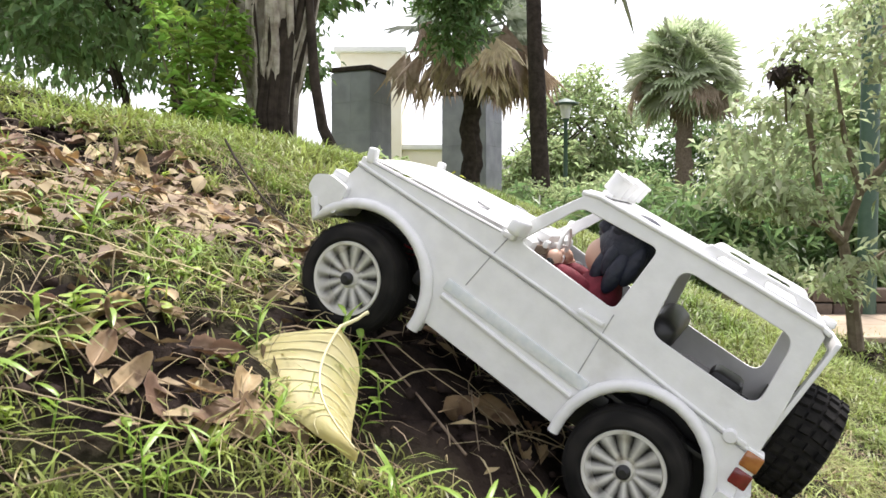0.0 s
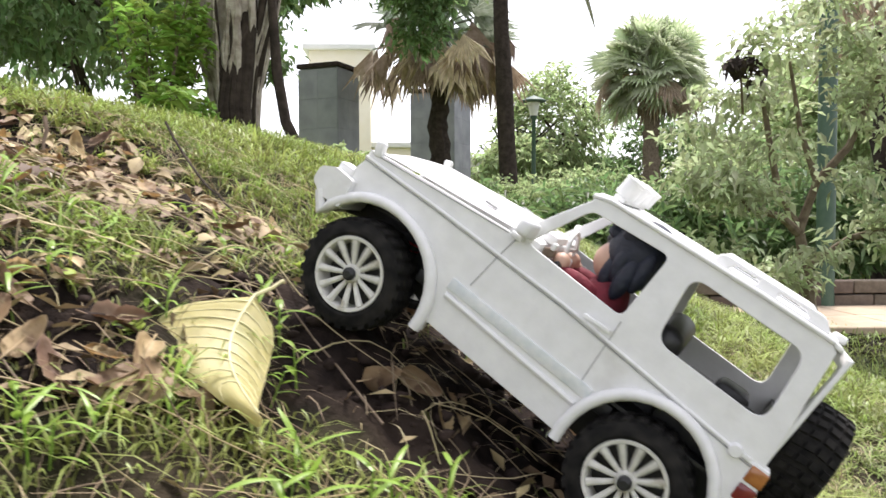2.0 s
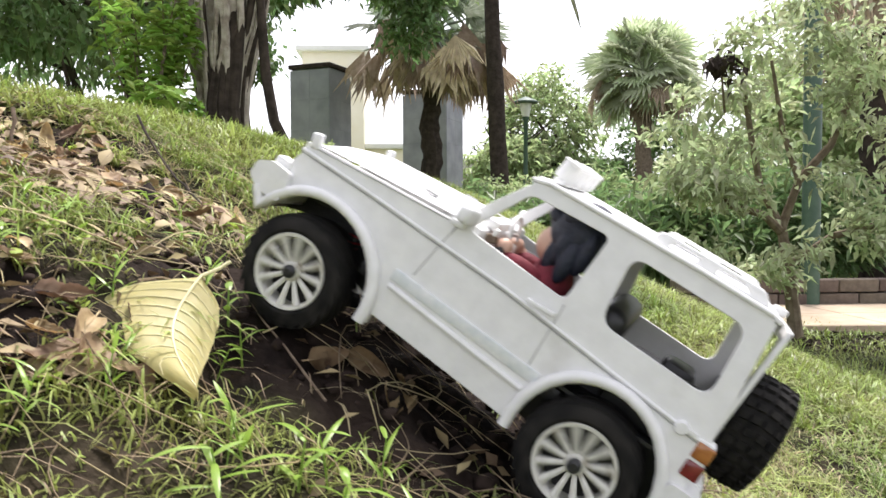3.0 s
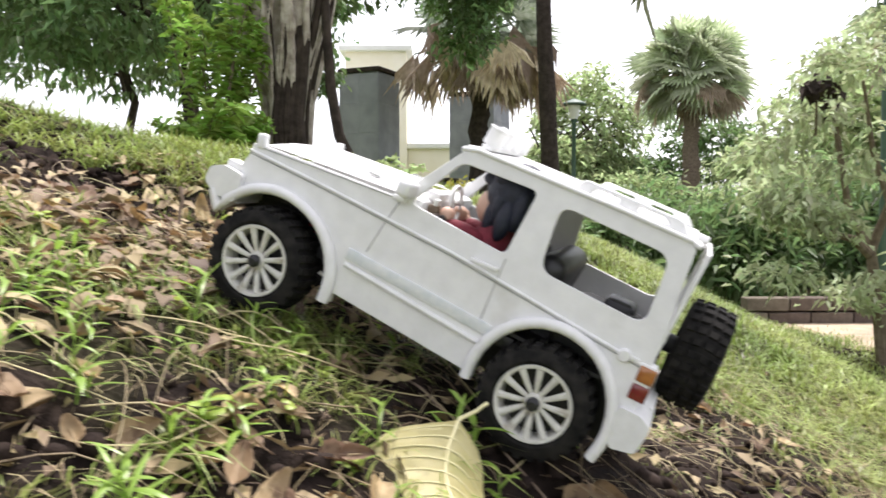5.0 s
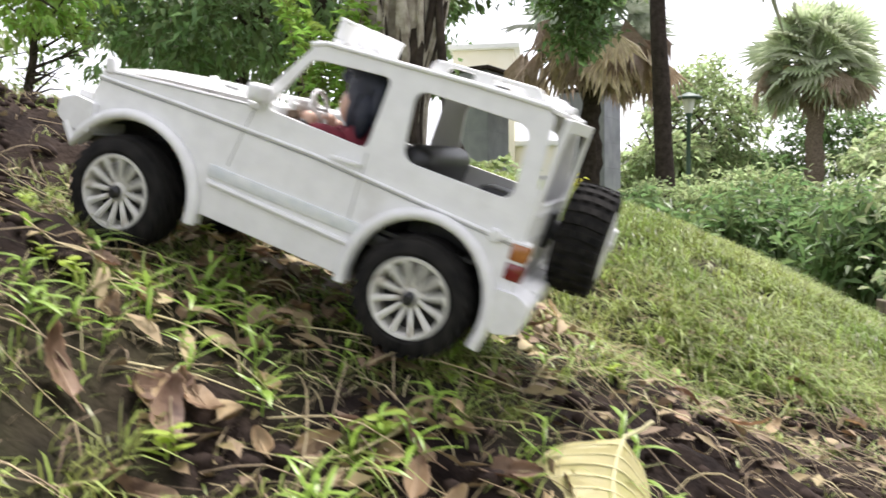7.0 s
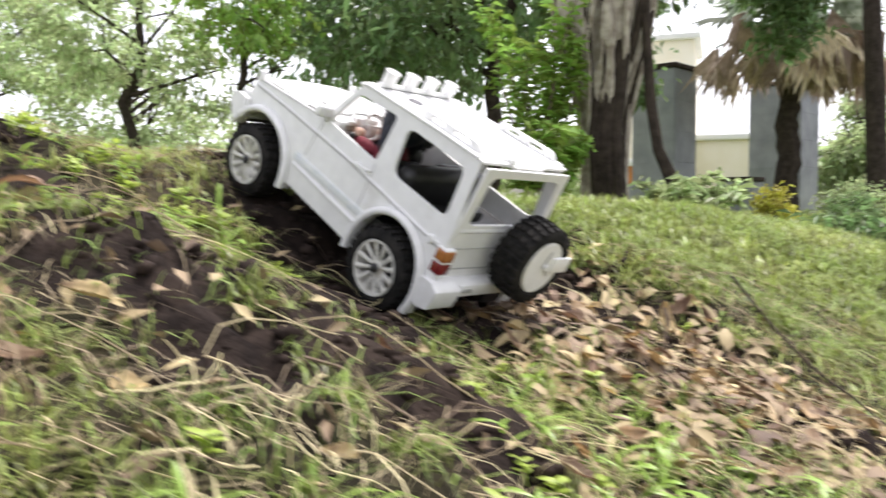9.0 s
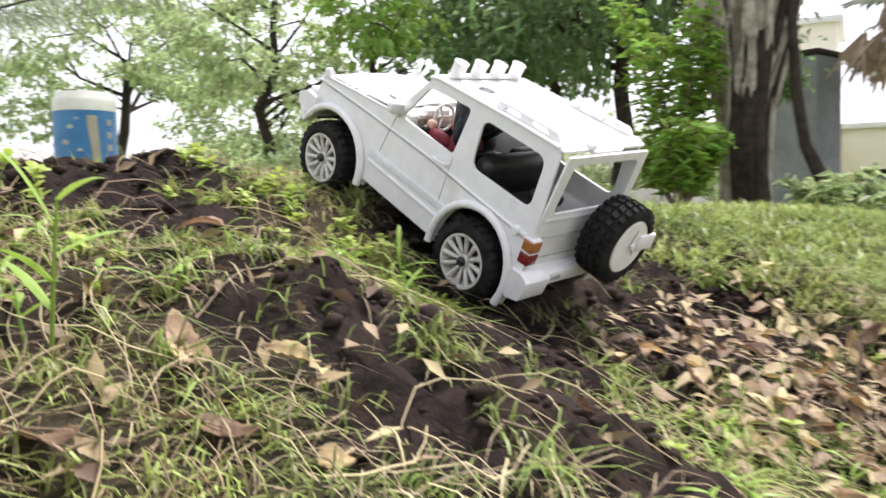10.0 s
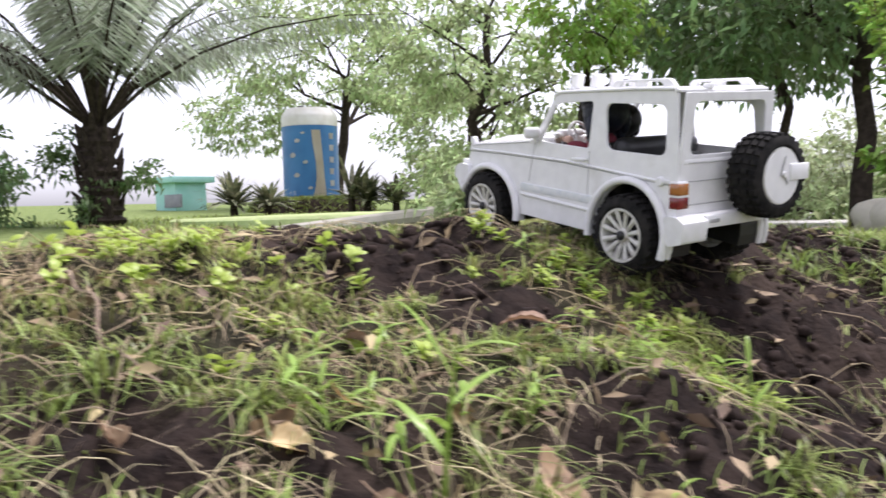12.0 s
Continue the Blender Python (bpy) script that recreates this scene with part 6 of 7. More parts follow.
def stage_disc():
    """A low round green platform with a pale curved rim beside it."""
    c = Vector((-9.5, 8.1, 0.73))
    t = root("round_platform", label="low round platform with a green top", category="platform")
    bm = bmesh.new()
    lathe(bm, [(2.6, -0.35), (2.6, 0.04), (2.54, 0.07), (0.0001, 0.10)], 56, Matrix.Translation(c))
    part("top", bm, leafy("platform_green", (0.40, 0.50, 0.22), (0.48, 0.57, 0.28), 0.85, 0.0), t)
    bm = bmesh.new()
    pts = [(c.x + 2.65 * math.cos(a), c.y + 2.65 * math.sin(a), c.z + 0.10 - 0.25 * abs(a + 0.2)) for a in np.linspace(-1.3, 0.7, 14)]
    tube(bm, pts, [0.09] * 14, 8)
    part("rim", bm, STONE, t, "pale curved rim")


stage_disc()
building("turquoise_kiosk", (-17.8, 10.2, 0.75), (0.9, 0.8, 0.85), TURQ, "small turquoise kiosk across the lawn", TURQ)


def stones():
    for k, (x, y, s) in enumerate(((-2.0, 7.0, 0.26), (-1.75, 7.15, 0.2), (-2.25, 7.25, 0.22))):
        rng = random.Random(150 + k)
        bm = bmesh.new()
        bmesh.ops.create_icosphere(bm, subdivisions=3, radius=s)
        for v in bm.verts:
            v.co *= 1 + 0.25 * noise.noise(v.co * 4 + Vector((k, 0, 0)))
            v.co.z *= 0.8
        ob = part("pale_rock", bm, STONE)
        ob.matrix_basis = pose(x, y, z_at(x, y) + s * 0.45, 0, 0, rng.uniform(0, 90))
        tagged(ob, "rounded pale stone on the grass", "rock", "pale rocks")


stones()


# ---- fallen leaves, twigs and weeds on the bank ----
def slope_pose(x, y, lift=0.003, spin=0.0, tilt=(0.0, 0.0), extra=0.0):
    """A pose that lies on the bank."""
    e = 0.02
    nrm = Vector((-(z_at(x + e, y) - z_at(x - e, y)) / (2 * e), -(z_at(x, y + e) - z_at(x, y - e)) / (2 * e), 1)).normalized()
    q = Vector((0, 0, 1)).rotation_difference(nrm).to_matrix().to_4x4()
    return Matrix.Translation((x, y, z_at(x, y) + lift + extra)) @ q @ pose(0, 0, 0, tilt[0], tilt[1], spin)


def leaf_mesh(name, ln, w, curl, cup, seed, mat, tip=0.6):
    """A leaf blade with thickness: rows across its length, curled along and cupped across."""
    rng = random.Random(seed)
    bm = bmesh.new()
    nu, nv = 10, 6
    rows = []
    for i in range(nu + 1):
        u = i / nu
        half = w / 2 * math.sin(math.pi * u ** tip) ** 0.75 * (1 + 0.05 * rng.uniform(-1, 1)) + 0.0004
        ang = curl * (u - 0.4)
        row = []
        for j in range(nv + 1):
            v = -1 + 2 * j / nv
            row.append(bm.verts.new((u * ln * math.cos(ang * 0.5), v * half, u * ln * math.sin(ang * 0.5) * 0.6 + cup * abs(v) ** 1.6 * half + 0.0012 * math.sin(u * 30 + j) * (abs(v)))))
        rows.append(row)
    for i in range(nu):
        for j in range(nv):
            bm.faces.new((rows[i][j], rows[i][j + 1], rows[i + 1][j + 1], rows[i + 1][j]))
    bmesh.ops.solidify(bm, geom=bm.faces[:], thickness=0.0006)
    tube(bm, [(-ln * 0.22, 0, 0.002), (0, 0, 0.0004), (ln * 0.5, 0, 0.0012 + ln * 0.5 * math.sin(curl * 0.05) * 0.6)], [0.0008, 0.0009, 0.0004], 5)
    me = bpy.data.meshes.new(name)
    bm.normal_update()
    bm.to_mesh(me)
    bm.free()
    me.materials.append(mat)
    me.polygons.foreach_set("use_smooth", [True] * len(me.polygons))
    return me


rl = random.Random(200)
LEAVES = [leaf_mesh("dead_leaf", 0.058 * s, 0.028 * s * w, c, q, 210 + k, LITTER) for k, (s, w, c, q) in enumerate(((1.0, 1.0, 1.2, 0.5), (0.8, 1.2, -1.0, 0.7), (1.15, 0.85, 1.9, 0.3), (0.7, 1.0, 0.6, 0.9), (0.95, 1.1, -1.7, 0.4), (0.62, 1.25, 1.4, 0.6)))]


def place_leaf(x, y, me, spin, tilt, lift, size=1.0, label="curled brown dead leaf on the bank"):
    ob = new("dead_leaf", me)
    ob.matrix_basis = slope_pose(x, y, lift, spin, tilt) @ Matrix.Diagonal((size, size, size, 1))
    return tagged(ob, label, "dead leaf", "fallen leaves")


# litter is thickest on the worn earth and along the tracks
zones = [(-0.45, 1.02, 0.22, 70), (-0.28, 1.02, 0.16, 30), (-0.42, 0.86, 0.14, 34), (-0.50, 1.22, 0.16, 26), (-0.30, 0.62, 0.16, 26), (-0.17, 0.55, 0.09, 10), (0.25, 1.25, 0.15, 14), (-0.72, 0.4, 0.16, 6), (-0.52, 0.60, 0.12, 5),
         (-0.95, 0.45, 0.2, 6), (-0.55, 0.85, 0.16, 12), (0.10, 0.82, 0.14, 10), (-0.9, 0.75, 0.2, 4), (-0.85, 0.22, 0.15, 6)]
for zx, zy, zr, k in zones:
    for _ in range(k):
        a, r = rl.uniform(0, 6.28), zr * math.sqrt(rl.random())
        me = rl.choice(LEAVES)
        place_leaf(zx + r * math.cos(a), zy + r * math.sin(a), me, rl.uniform(0, 360), (rl.uniform(-17, 17), rl.uniform(-17, 17)), rl.uniform(0.004, 0.014), rl.uniform(0.5, 1.0) * 0.9)
# the large dry leaves close by
for x, y, s, spin, tl in ((-0.232, 0.535, 0.60, 200, (55, 20)), (-0.135, 0.545, 0.85, 250, (20, 10)), (-0.155, 0.50, 0.95, 150, (25, 10)), (-0.206, 0.505, 0.6, 80, (15, 0)), (-0.361, 0.465, 0.8, 120, (10, 0)), (-0.392, 0.485, 0.7, 60, (14, 8)), (-0.405, 0.445, 0.8, 160, (12, -6)), (-0.335, 0.435, 0.8, 210, (12, 6)), (-0.30, 0.52, 0.55, 60, (50, 0)), (-0.86, 0.30, 0.7, 20, (10, 20)), (-0.93, 0.27, 0.6, 100, (10, 20)), (0.03, 0.70, 0.7, 10, (60, 10)), (0.0, 0.66, 0.75, 60, (40, 10))):
    place_leaf(x, y, LEAVES[2], spin, tl, 0.012, s, "large dry tan leaf curling on the bank")

rc = np.random.default_rng(230)
x, y = scatter(rc, 16500, -1.5, 0.7, 0.06, 1.7, lambda x, y: (0.12 + 0.5 * bare(x, y) * (x > -0.5)) * np.where(x > -0.12, 0.35, np.where((x > -0.55) | (y < 0.6), 1.0, 0.3)))
co, qd, tr = leaf_cloud(rc, np.stack([x, y, height(x, y) + 0.004 + rc.uniform(0, 0.008, len(x))], 1), rc.normal(size=(len(x), 3)) * np.array([1, 1, 0.35]), 0.024, 0.010, 0.05)
tagged(soup("leaf_crumbs", co, qd, tr, LITTERBITS), "crumbled brown leaf litter over the soil", "leaf litter", kind="stuff")


def litter_mat(rng):
    """Narrow dead leaves matted in the tracks: eight-cornered blades, each curled its own way."""
    zx, zy = np.zeros(0), np.zeros(0)
    for a, b, r, k in zones[:4] + [(-0.28, 0.78, 0.12, 22), (-0.40, 0.66, 0.10, 9), (0.22, 1.2, 0.2, 18), (-0.50, 0.95, 0.12, 16)]:
        u, v = rng.uniform(0, 6.28, int(k * 2.9)), r * 1.25 * np.sqrt(rng.uniform(0, 1, int(k * 2.9)))
        zx, zy = np.append(zx, a + v * np.cos(u)), np.append(zy, b + v * np.sin(u))
    k = len(zx)
    a, ln = rng.uniform(0, 6.28, k), rng.uniform(0.014, 0.040, k)
    w, cup, arch = ln * rng.uniform(0.14, 0.30, k), rng.uniform(-0.5, 0.9, k), rng.uniform(-0.10, 0.28, k)
    tilt = rng.normal(0, 0.22, k)
    d, s = np.stack([np.cos(a), np.sin(a)]), np.stack([-np.sin(a), np.cos(a)])
    lift = rng.uniform(0.003, 0.014, k)
    z0 = height(zx, zy)
    rows = []
    for t, half in ((0.0, 0.0), (0.3, 0.85), (0.62, 1.0), (1.0, 0.0)):
        for v in ((0,) if half == 0 else (-1, 0, 1)):
            off = w * half * v
            px, py = zx + d[0] * ln * (t - 0.5) + s[0] * off, zy + d[1] * ln * (t - 0.5) + s[1] * off
            pz = np.maximum(height(px, py), z0 - 0.01) + lift + ln * (t - 0.5) * tilt + ln * arch * 4 * t * (1 - t) + abs(v) * w * half * cup
            rows.append(np.stack([px, py, pz], 1))
    co = np.stack(rows, 1).reshape(-1, 3)
    i = (np.arange(k) * 8)[:, None]
    tris = np.concatenate([i + np.array(f) for f in ((0, 1, 2), (0, 2, 3), (4, 7, 5), (5, 7, 6))])
    quads = np.concatenate([i + np.array(f) for f in ((1, 4, 5, 2), (2, 5, 6, 3))])
    tagged(soup("leaf_litter", co, quads, tris, LITTERBITS), "matted narrow dead leaves lying in the tracks", "leaf litter", kind="stuff")


litter_mat(rc)


def clods():
    """Loose crumbs and clods of earth on the bare patches."""
    rn = np.random.default_rng(235)
    x, y = scatter(rn, 9000, -1.6, 0.5, 0.35, 1.7, lambda x, y: bare(x, y) ** 2)
    x, y = x[:2600], y[:2600]
    bm = bmesh.new()
    bmesh.ops.create_icosphere(bm, subdivisions=1, radius=1)
    v0 = np.array([v.co[:] for v in bm.verts])
    f0 = np.array([[v.index for v in f.verts] for f in bm.faces])
    bm.free()
    s = 0.0025 + 0.009 * rn.uniform(0, 1, len(x)) ** 3
    z = height(x, y) + s * 0.3
    co = (v0[None] * (1 + 0.35 * rn.uniform(-1, 1, (len(x), len(v0), 1))) * s[:, None, None] * np.array([1, 1, 0.75]) + np.stack([x, y, z], 1)[:, None]).reshape(-1, 3)
    tris = (f0[None] + (np.arange(len(x)) * len(v0))[:, None, None]).reshape(-1, 3)
    tagged(soup("soil_crumbs", co, np.zeros((0, 4), int), tris, SOIL), "crumbs and clods of dark earth", "soil", kind="stuff")


clods()


def yellow_leaf():
    """The big yellow leaf that stands propped up in the grass."""
    t = root("yellow_leaf", label="large pale yellow fallen leaf propped upright in the grass", category="leaf")
    top, tip = Vector((-0.070, 0.645, 0.412)), Vector((-0.055, 0.530, 0.344))
    wide = Vector((0.085, 0.004, -0.027))
    bm = bmesh.new()
    nu, nv, rows = 22, 12, []
    down = tip - top
    out = wide.cross(down).normalized()
    prof = [(0.0, 0.03), (0.04, 0.42), (0.12, 0.76), (0.26, 1.0), (0.42, 1.03), (0.57, 0.90), (0.70, 0.66), (0.82, 0.38), (0.92, 0.16), (1.0, 0.02)]
    us, ws = [p[0] for p in prof], [p[1] for p in prof]

    def at(u, v):
        h = float(np.interp(u, us, ws)) * (1.22 if v < 0 else 0.70)
        shift = Vector((-0.020, 0.004, 0.006)) * math.sin(u * 3.1) - Vector((0.012, 0, 0)) * (1 - u)
        return top + down * u + shift + wide * 0.5 * h * v + out * (0.009 * (abs(v) ** 2) + 0.010 * math.sin(u * 3.1) + 0.0006 * math.cos(u * 52 - abs(v) * 7) * min(1, abs(v) * 2))
    for i in range(nu * 2 + 1):
        rows.append([bm.verts.new(at(i / (nu * 2), -1 + 2 * j / nv)) for j in range(nv + 1)])
    for i in range(nu * 2):
        for j in range(nv):
            bm.faces.new((rows[i][j], rows[i][j + 1], rows[i + 1][j + 1], rows[i + 1][j]))
    bmesh.ops.solidify(bm, geom=bm.faces[:], thickness=0.0006)
    blade = part("blade", bm, YELLOW, t)
    lift = -out * 0.0006 if out.y > 0 else out * 0.0006
    bm = bmesh.new()
    tube(bm, [at(u, 0) + lift for u in np.linspace(0, 0.97, 14)], [0.0013 - 0.0009 * k / 13 for k in range(14)], 6)
    part("midrib", bm, VEIN, t, "pale midrib")
    for k in range(9):
        u0 = 0.06 + 0.085 * k
        for s in (1, -1):
            bm = bmesh.new()
            tube(bm, [at(min(u0 + 0.10 * q * q + 0.02 * q, 0.99), s * q * 0.94) + lift * 0.8 for q in (0, 0.25, 0.5, 0.75, 1.0)], [0.0006, 0.0005, 0.0004, 0.0003, 0.0002], 5)
            part("vein", bm, VEIN, blade)
    bm = bmesh.new()
    tube(bm, [at(0.0, 0), top + Vector((0.002, 0.003, 0.006)), top + Vector((0.006, 0.004, 0.009)), top + Vector((0.010, 0.006, 0.011))], [0.0016, 0.0014, 0.0013, 0.0015], 6)
    part("stalk", bm, VEIN, t)


yellow_leaf()


def twig(pts, r, label, bent=0.003, mat=None):
    rng = random.Random(int(pts[0][0] * 1000) & 255)
    ps = []
    for (x0, y0, h0), (x1, y1, h1) in zip(pts, pts[1:]):
        for k in range(4):
            u = k / 4
            x, y = x0 + (x1 - x0) * u + rng.uniform(-bent, bent), y0 + (y1 - y0) * u + rng.uniform(-bent, bent)
            ps.append((x, y, z_at(x, y) + h0 + (h1 - h0) * u))
    x, y, h = pts[-1]
    ps.append((x, y, z_at(x, y) + h))
    bm = bmesh.new()
    tube(bm, ps, [r * (1 - 0.5 * k / len(ps)) for k in range(len(ps))], 6, 0.12, rng)
    return tagged(part("twig", bm, mat or WOODSTICK), label, "twig", "twigs")


twig([(-0.36, 1.34, 0.05), (-0.24, 1.15, 0.035), (-0.16, 0.98, 0.012)], 0.0022, "thin dark twig leaning on the grass", mat=DARKBARK)
twig([(-0.60, 1.20, 0.004), (-0.50, 1.12, 0.02), (-0.36, 1.08, 0.006)], 0.003, "grey twig across the litter")
twig([(-0.44, 1.10, 0.07), (-0.445, 1.09, 0.0)], 0.003, "short upright stick in the litter")
twig([(-0.30, 0.92, 0.006), (-0.12, 0.86, 0.01)], 0.002, "thin dry twig under the car's track")
twig([(-1.30, 0.31, 0.01), (-1.19, 0.30, 0.012), (-1.10, 0.27, 0.010), (-1.03, 0.27, 0.006)], 0.0022, "pale dry forked twig on the crest")
twig([(-1.13, 0.285, 0.010), (-1.09, 0.25, 0.004)], 0.0016, "pale dry side twig on the crest")
for k in range(26):
    a, x, y = rl.uniform(0, 3.1), rl.uniform(-1.0, 0.3), rl.uniform(0.45, 1.2)
    ln = rl.uniform(0.05, 0.13)
    twig([(x, y, 0.006), (x + ln * math.cos(a), y + ln * math.sin(a), rl.uniform(0.006, 0.03))], rl.uniform(0.0008, 0.0018), "dry straw-like twig lying in the grass", 0.004)


def weed(name, label, leaves, ln, wd, stem, seed, mat=BLADE, up=0.8):
    """A broad-bladed grass weed: a jointed stem and arching blades, built once and set out in many places."""
    rng = random.Random(seed)
    w = new(name)
    w.empty_display_size = 0.02
    tagged(w, label, "weed", "broad-bladed weeds")
    bm = bmesh.new()
    lean = Vector((rng.uniform(-.3, .3), rng.uniform(-.3, .3), 1)).normalized()
    top = lean * stem
    tube(bm, [(0, 0, -0.01), lean * stem * 0.5, top], [0.0014, 0.0012, 0.0007], 6)
    part("stem", bm, mat, w)
    for k in range(leaves):
        a = 2.4 * k + rng.uniform(-.4, .4)
        p0 = lean * stem * (0.15 + 0.85 * (k + 1) / leaves)
        el = rng.uniform(0.3, 1.0) * up
        d = Vector((math.cos(a) * math.cos(el), math.sin(a) * math.cos(el), math.sin(el)))
        s = Vector((-math.sin(a), math.cos(a), 0))
        l1, w1 = ln * rng.uniform(0.6, 1.1), wd * rng.uniform(0.75, 1.1)
        verts, faces = [], []
        droop = rng.uniform(0.25, 0.9)
        for i in range(8):
            u = i / 7
            c = p0 + d * l1 * u - Vector((0, 0, 1)) * l1 * droop * u * u * 0.6
            h = w1 / 2 * (math.sin(math.pi * min(1, 0.12 + u * 0.88)) ** 0.7 if u < 1 else 0.02)
            nrm = d.cross(s).normalized()
            verts += [c - s * h - nrm * h * 0.35, c + nrm * 0, c + s * h - nrm * h * 0.35]
        for i in range(7):
            q = i * 3
            faces += [(q, q + 1, q + 4, q + 3), (q + 1, q + 2, q + 5, q + 4)]
        me = bpy.data.meshes.new("blade")
        me.from_pydata(verts, [], faces)
        finish("blade", me, mat, w)
    return w


KINDS = [weed("grass_weed", "bright green broad-bladed grass weed on the bank", 6, 0.060, 0.0075, 0.050, 300), weed("grass_weed", "bright green broad-bladed grass weed on the bank", 5, 0.050, 0.0085, 0.035, 301), weed("grass_weed", "bright green broad-bladed grass weed on the bank", 7, 0.070, 0.0065, 0.075, 302, up=1.1),
         weed("leafy_weed", "low leafy green weed in the litter", 7, 0.022, 0.013, 0.024, 303, LIME, 0.7), weed("tall_weed", "tall slim bright grass weed standing upright", 5, 0.075, 0.0065, 0.080, 304, up=1.25)]
spots = [(-0.37, 0.62, 0, .8), (-0.30, 0.68, 2, .7), (-0.42, 0.72, 1, .8), (-0.22, 0.60, 0, .7), (-0.22, 0.70, 0, .7), (-0.26, 0.56, 3, .9), (-0.33, 0.54, 1, .8), (-0.42, 0.56, 2, .8), (0.012, 0.50, 0, 1), (0.03, 0.53, 2, .9), (-0.02, 0.51, 2, 1), (-0.03, 0.48, 0, .9),
         (0.18, 0.52, 1, .8), (-0.55, 0.62, 3, .7), (-0.46, 0.48, 1, .8), (-0.845, 0.338, 4, 1.15), (-0.875, 0.345, 0, 1), (-0.88, 0.40, 1, .8), (-0.95, 0.38, 1, .8), (-1.0, 0.45, 0, .8), (-1.05, 0.42, 1, .8), (-0.92, 0.32, 2, .8), (-0.98, 0.34, 1, .9), (-0.761, 0.60, 4, .55), (-0.36, 0.46, 3, 1), (-0.62, 0.36, 3, .8),
         (-0.28, 0.47, 2, .8), (-0.26, 0.42, 1, .8), (-0.50, 0.84, 3, .8), (-0.58, 0.78, 3, .7), (0.22, 0.60, 0, .7), (-0.66, 0.26, 0, .8), (-0.57, 0.30, 2, .8), (0.062, 0.545, 2, .8), (0.04, 0.50, 1, .9), (-0.145, 0.47, 2, .7), (-0.25, 0.55, 0, .7), (-0.09, 0.66, 2, .9), (-0.07, 0.68, 1, .9), (-0.05, 0.64, 0, .8)]
rw = random.Random(320)
first = set()
for x, y, k, size in spots:
    m = Matrix.Translation((x, y, z_at(x, y))) @ pose(0, 0, 0, rw.uniform(-8, 8), rw.uniform(-8, 8), rw.uniform(0, 360)) @ Matrix.Scale(size, 4)
    if k not in first:
        first.add(k)
        KINDS[k].matrix_basis = m
    else:
        copy_thing(KINDS[k], m)
for _ in range(60):
    x, y = rw.uniform(-1.35, 0.2), rw.uniform(0.3, 1.5)
    if bare(x, y) < 0.5 and abs(x + 0.06) > 0.12:
        copy_thing(KINDS[rw.choice((0, 1, 3, 3))], Matrix.Translation((x, y, z_at(x, y))) @ pose(0, 0, 0, rw.uniform(-10, 10), rw.uniform(-10, 10), rw.uniform(0, 360)) @ Matrix.Scale(rw.uniform(0.45, 0.75), 4))
for _ in range(64):
    x, y = rw.uniform(-0.52, 0.24), rw.uniform(0.42, 0.78)
    if abs(x + 0.04) > 0.10 and y < 0.66 - 0.3 * x:
        copy_thing(KINDS[rw.choice((0, 1, 2, 3))], Matrix.Translation((x, y, z_at(x, y) - 0.004)) @ pose(0, 0, 0, rw.uniform(-14, 14), rw.uniform(-14, 14), rw.uniform(0, 360)) @ Matrix.Scale(rw.uniform(0.6, 0.9), 4))
for _ in range(90):
    x, y = rw.uniform(-0.56, 0.02), rw.uniform(0.50, 1.02)
    if bare(x, y) < 0.6:
        copy_thing(KINDS[rw.choice((0, 1, 2, 3))], Matrix.Translation((x, y, z_at(x, y) - 0.003)) @ pose(0, 0, 0, rw.uniform(-16, 16), rw.uniform(-16, 16), rw.uniform(0, 360)) @ Matrix.Scale(rw.uniform(0.45, 0.8), 4))
# low bright leaves in a mat on the crest
for _ in range(80):
    x, y = rw.gauss(-1.30, 0.14), rw.gauss(0.42, 0.10)
    copy_thing(KINDS[3], Matrix.Translation((x, y, z_at(x, y))) @ pose(0, 0, 0, rw.uniform(-32, 32), rw.uniform(-32, 32), rw.uniform(0, 360)) @ Matrix.Scale(rw.uniform(0.5, 0.9), 4))


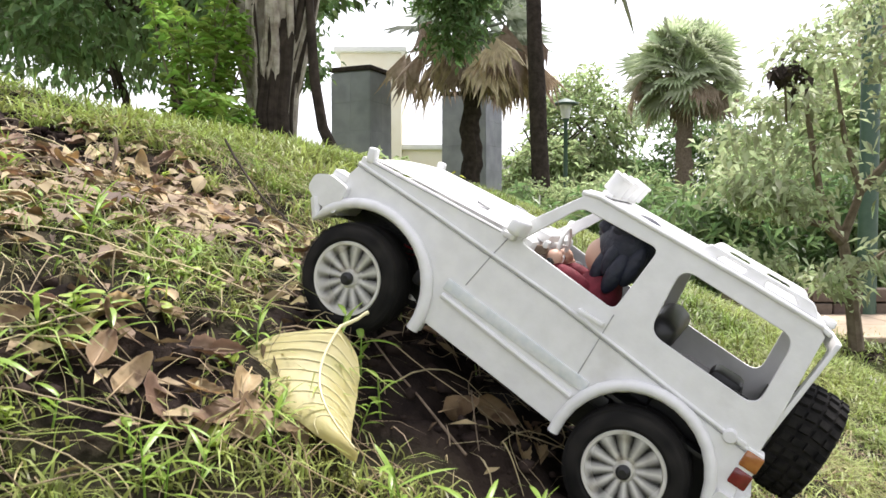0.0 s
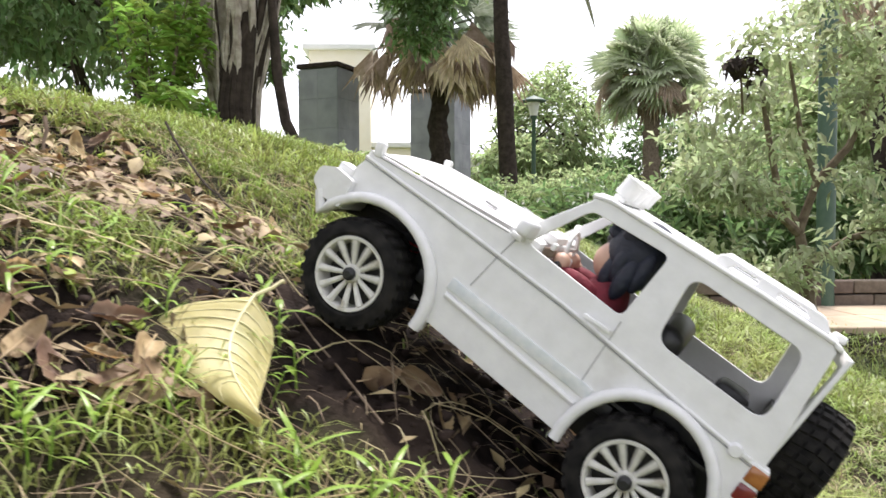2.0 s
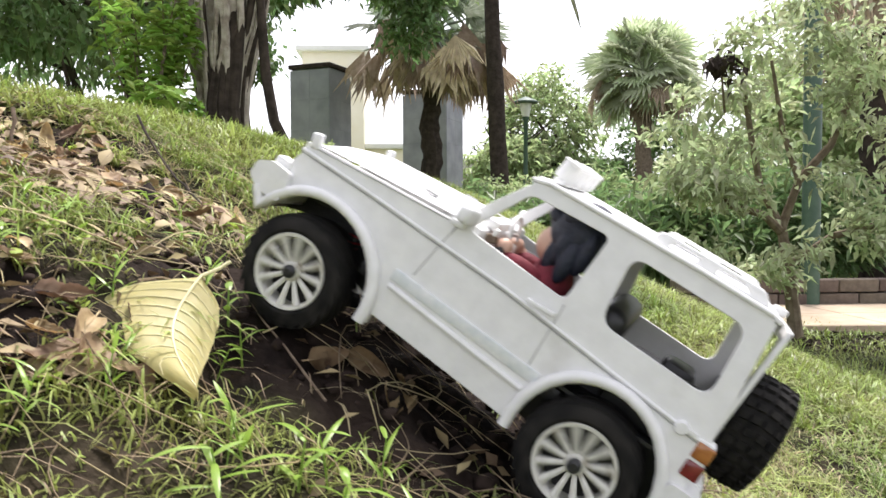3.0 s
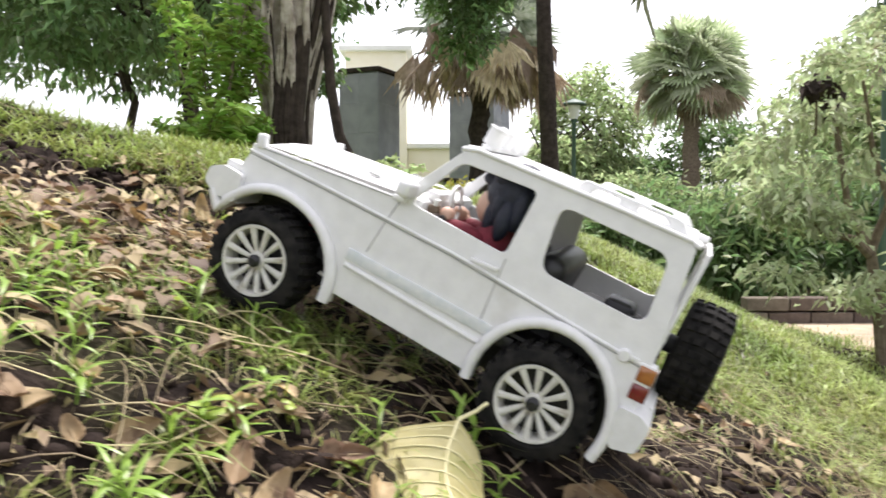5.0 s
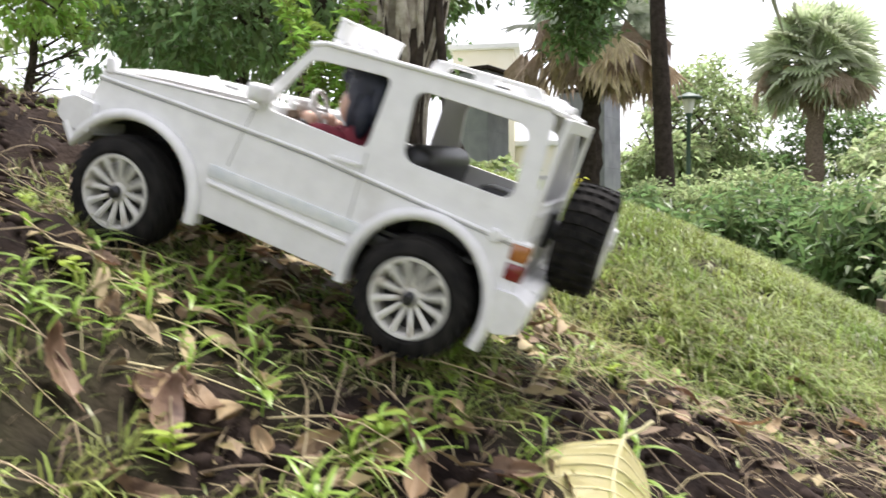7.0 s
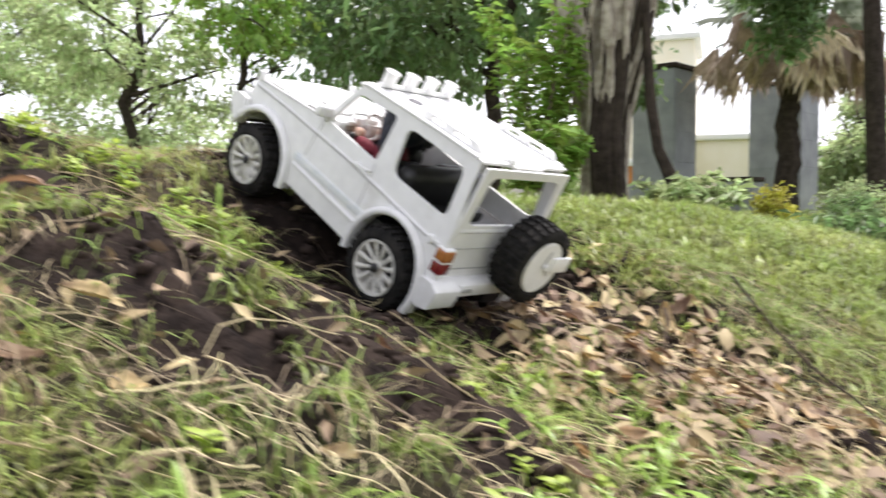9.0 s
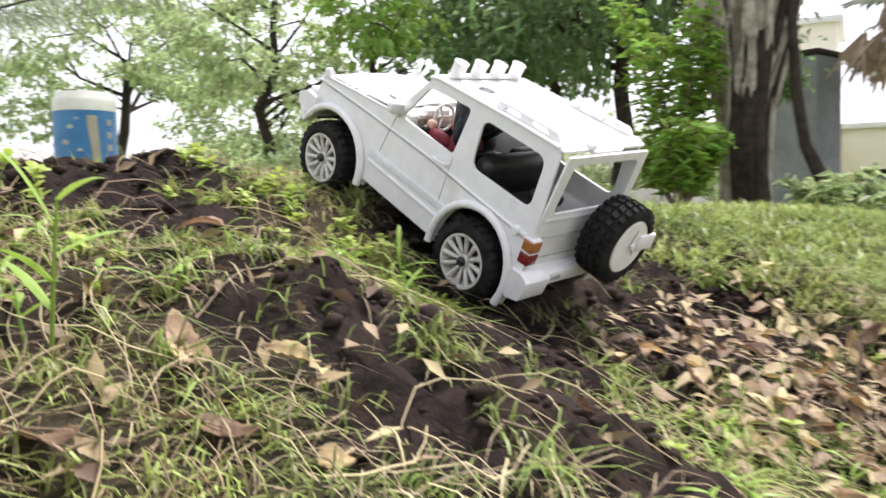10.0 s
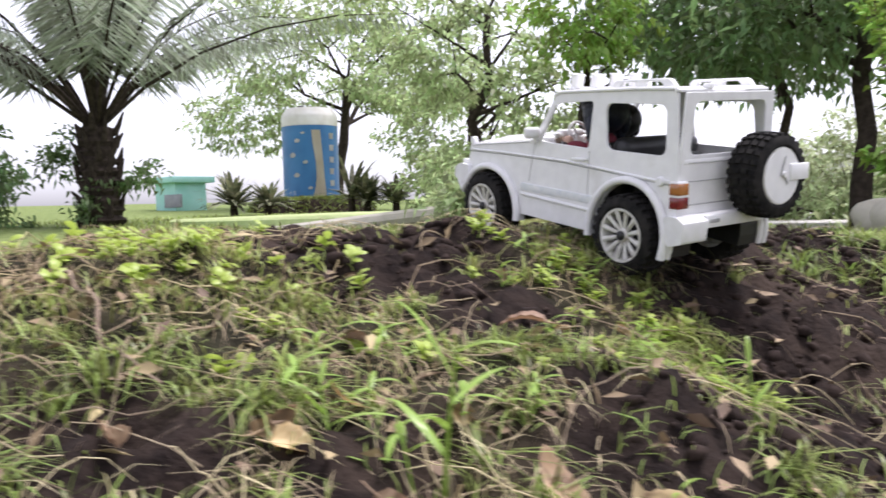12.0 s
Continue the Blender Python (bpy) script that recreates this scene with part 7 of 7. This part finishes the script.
for _ in range(44):
    x, y = rw.uniform(-1.14, -0.84), rw.uniform(0.44, 0.78)
    if bare(x, y) < 0.5:
        copy_thing(KINDS[rw.choice((0, 1, 3))], Matrix.Translation((x, y, z_at(x, y) - 0.003)) @ pose(0, 0, 0, rw.uniform(-16, 16), rw.uniform(-16, 16), rw.uniform(0, 360)) @ Matrix.Scale(rw.uniform(0.4, 0.7), 4))
# leafy weeds beside the track on the crest
for _ in range(44):
    u = rw.random()
    x, y = -1.20 + 0.34 * u + rw.gauss(0, 0.03), 0.80 - 0.02 * u + rw.gauss(0, 0.035)
    copy_thing(KINDS[rw.choice((3, 3, 1))], Matrix.Translation((x, y, z_at(x, y))) @ pose(0, 0, 0, rw.uniform(-20, 20), rw.uniform(-20, 20), rw.uniform(0, 360)) @ Matrix.Scale(rw.uniform(0.5, 0.85), 4))


# ---- what moves ----
def motions():
    walk(toy, CAR_ROWS)
    for d in (driver, rider):
        walk(d, CAR_ROWS)
    # wheels turn with the ground, and spin when they slip: degrees a second
    rate = [(0.0, 560), (0.3, 620), (0.9, 420), (1.1, 60), (1.5, 40), (1.9, -160), (2.5, -60), (2.7, 420), (4.2, 380), (4.5, 90), (5.3, 40), (5.7, 780), (6.2, 820), (6.5, 560), (6.7, 400), (8.3, 260), (8.8, 160), (9.5, 60), (10.0, 150), (12.0, 70)]
    ts, vs = [r[0] for r in rate], [r[1] for r in rate]
    # the front springs give: metres up or down
    ride = [(0, 0), (2.0, 0), (2.6, -0.003), (4.3, -0.001), (5.5, 0.003), (6.1, 0.003), (6.7, 0), (9.0, -0.003), (9.5, -0.008), (10.0, -0.002), (10.5, -0.003), (11.0, 0.006), (12.0, 0.009)]
    for k, w in enumerate(toy_wheels):
        x, s = (0.0, FRONT)[k // 2], (1, -1)[k % 2]
        rows, a = [], 7.0 * k
        for i in range(121):
            t = i / 10
            up = float(np.interp(t, [r[0] for r in ride], [r[1] for r in ride])) if x else 0.0
            rows.append((t, pose(x, s * TRACK, R + up, 0, a, 0)))
            a += float(np.interp(t + 0.05, ts, vs)) * 0.1
        walk(w, rows)


motions()
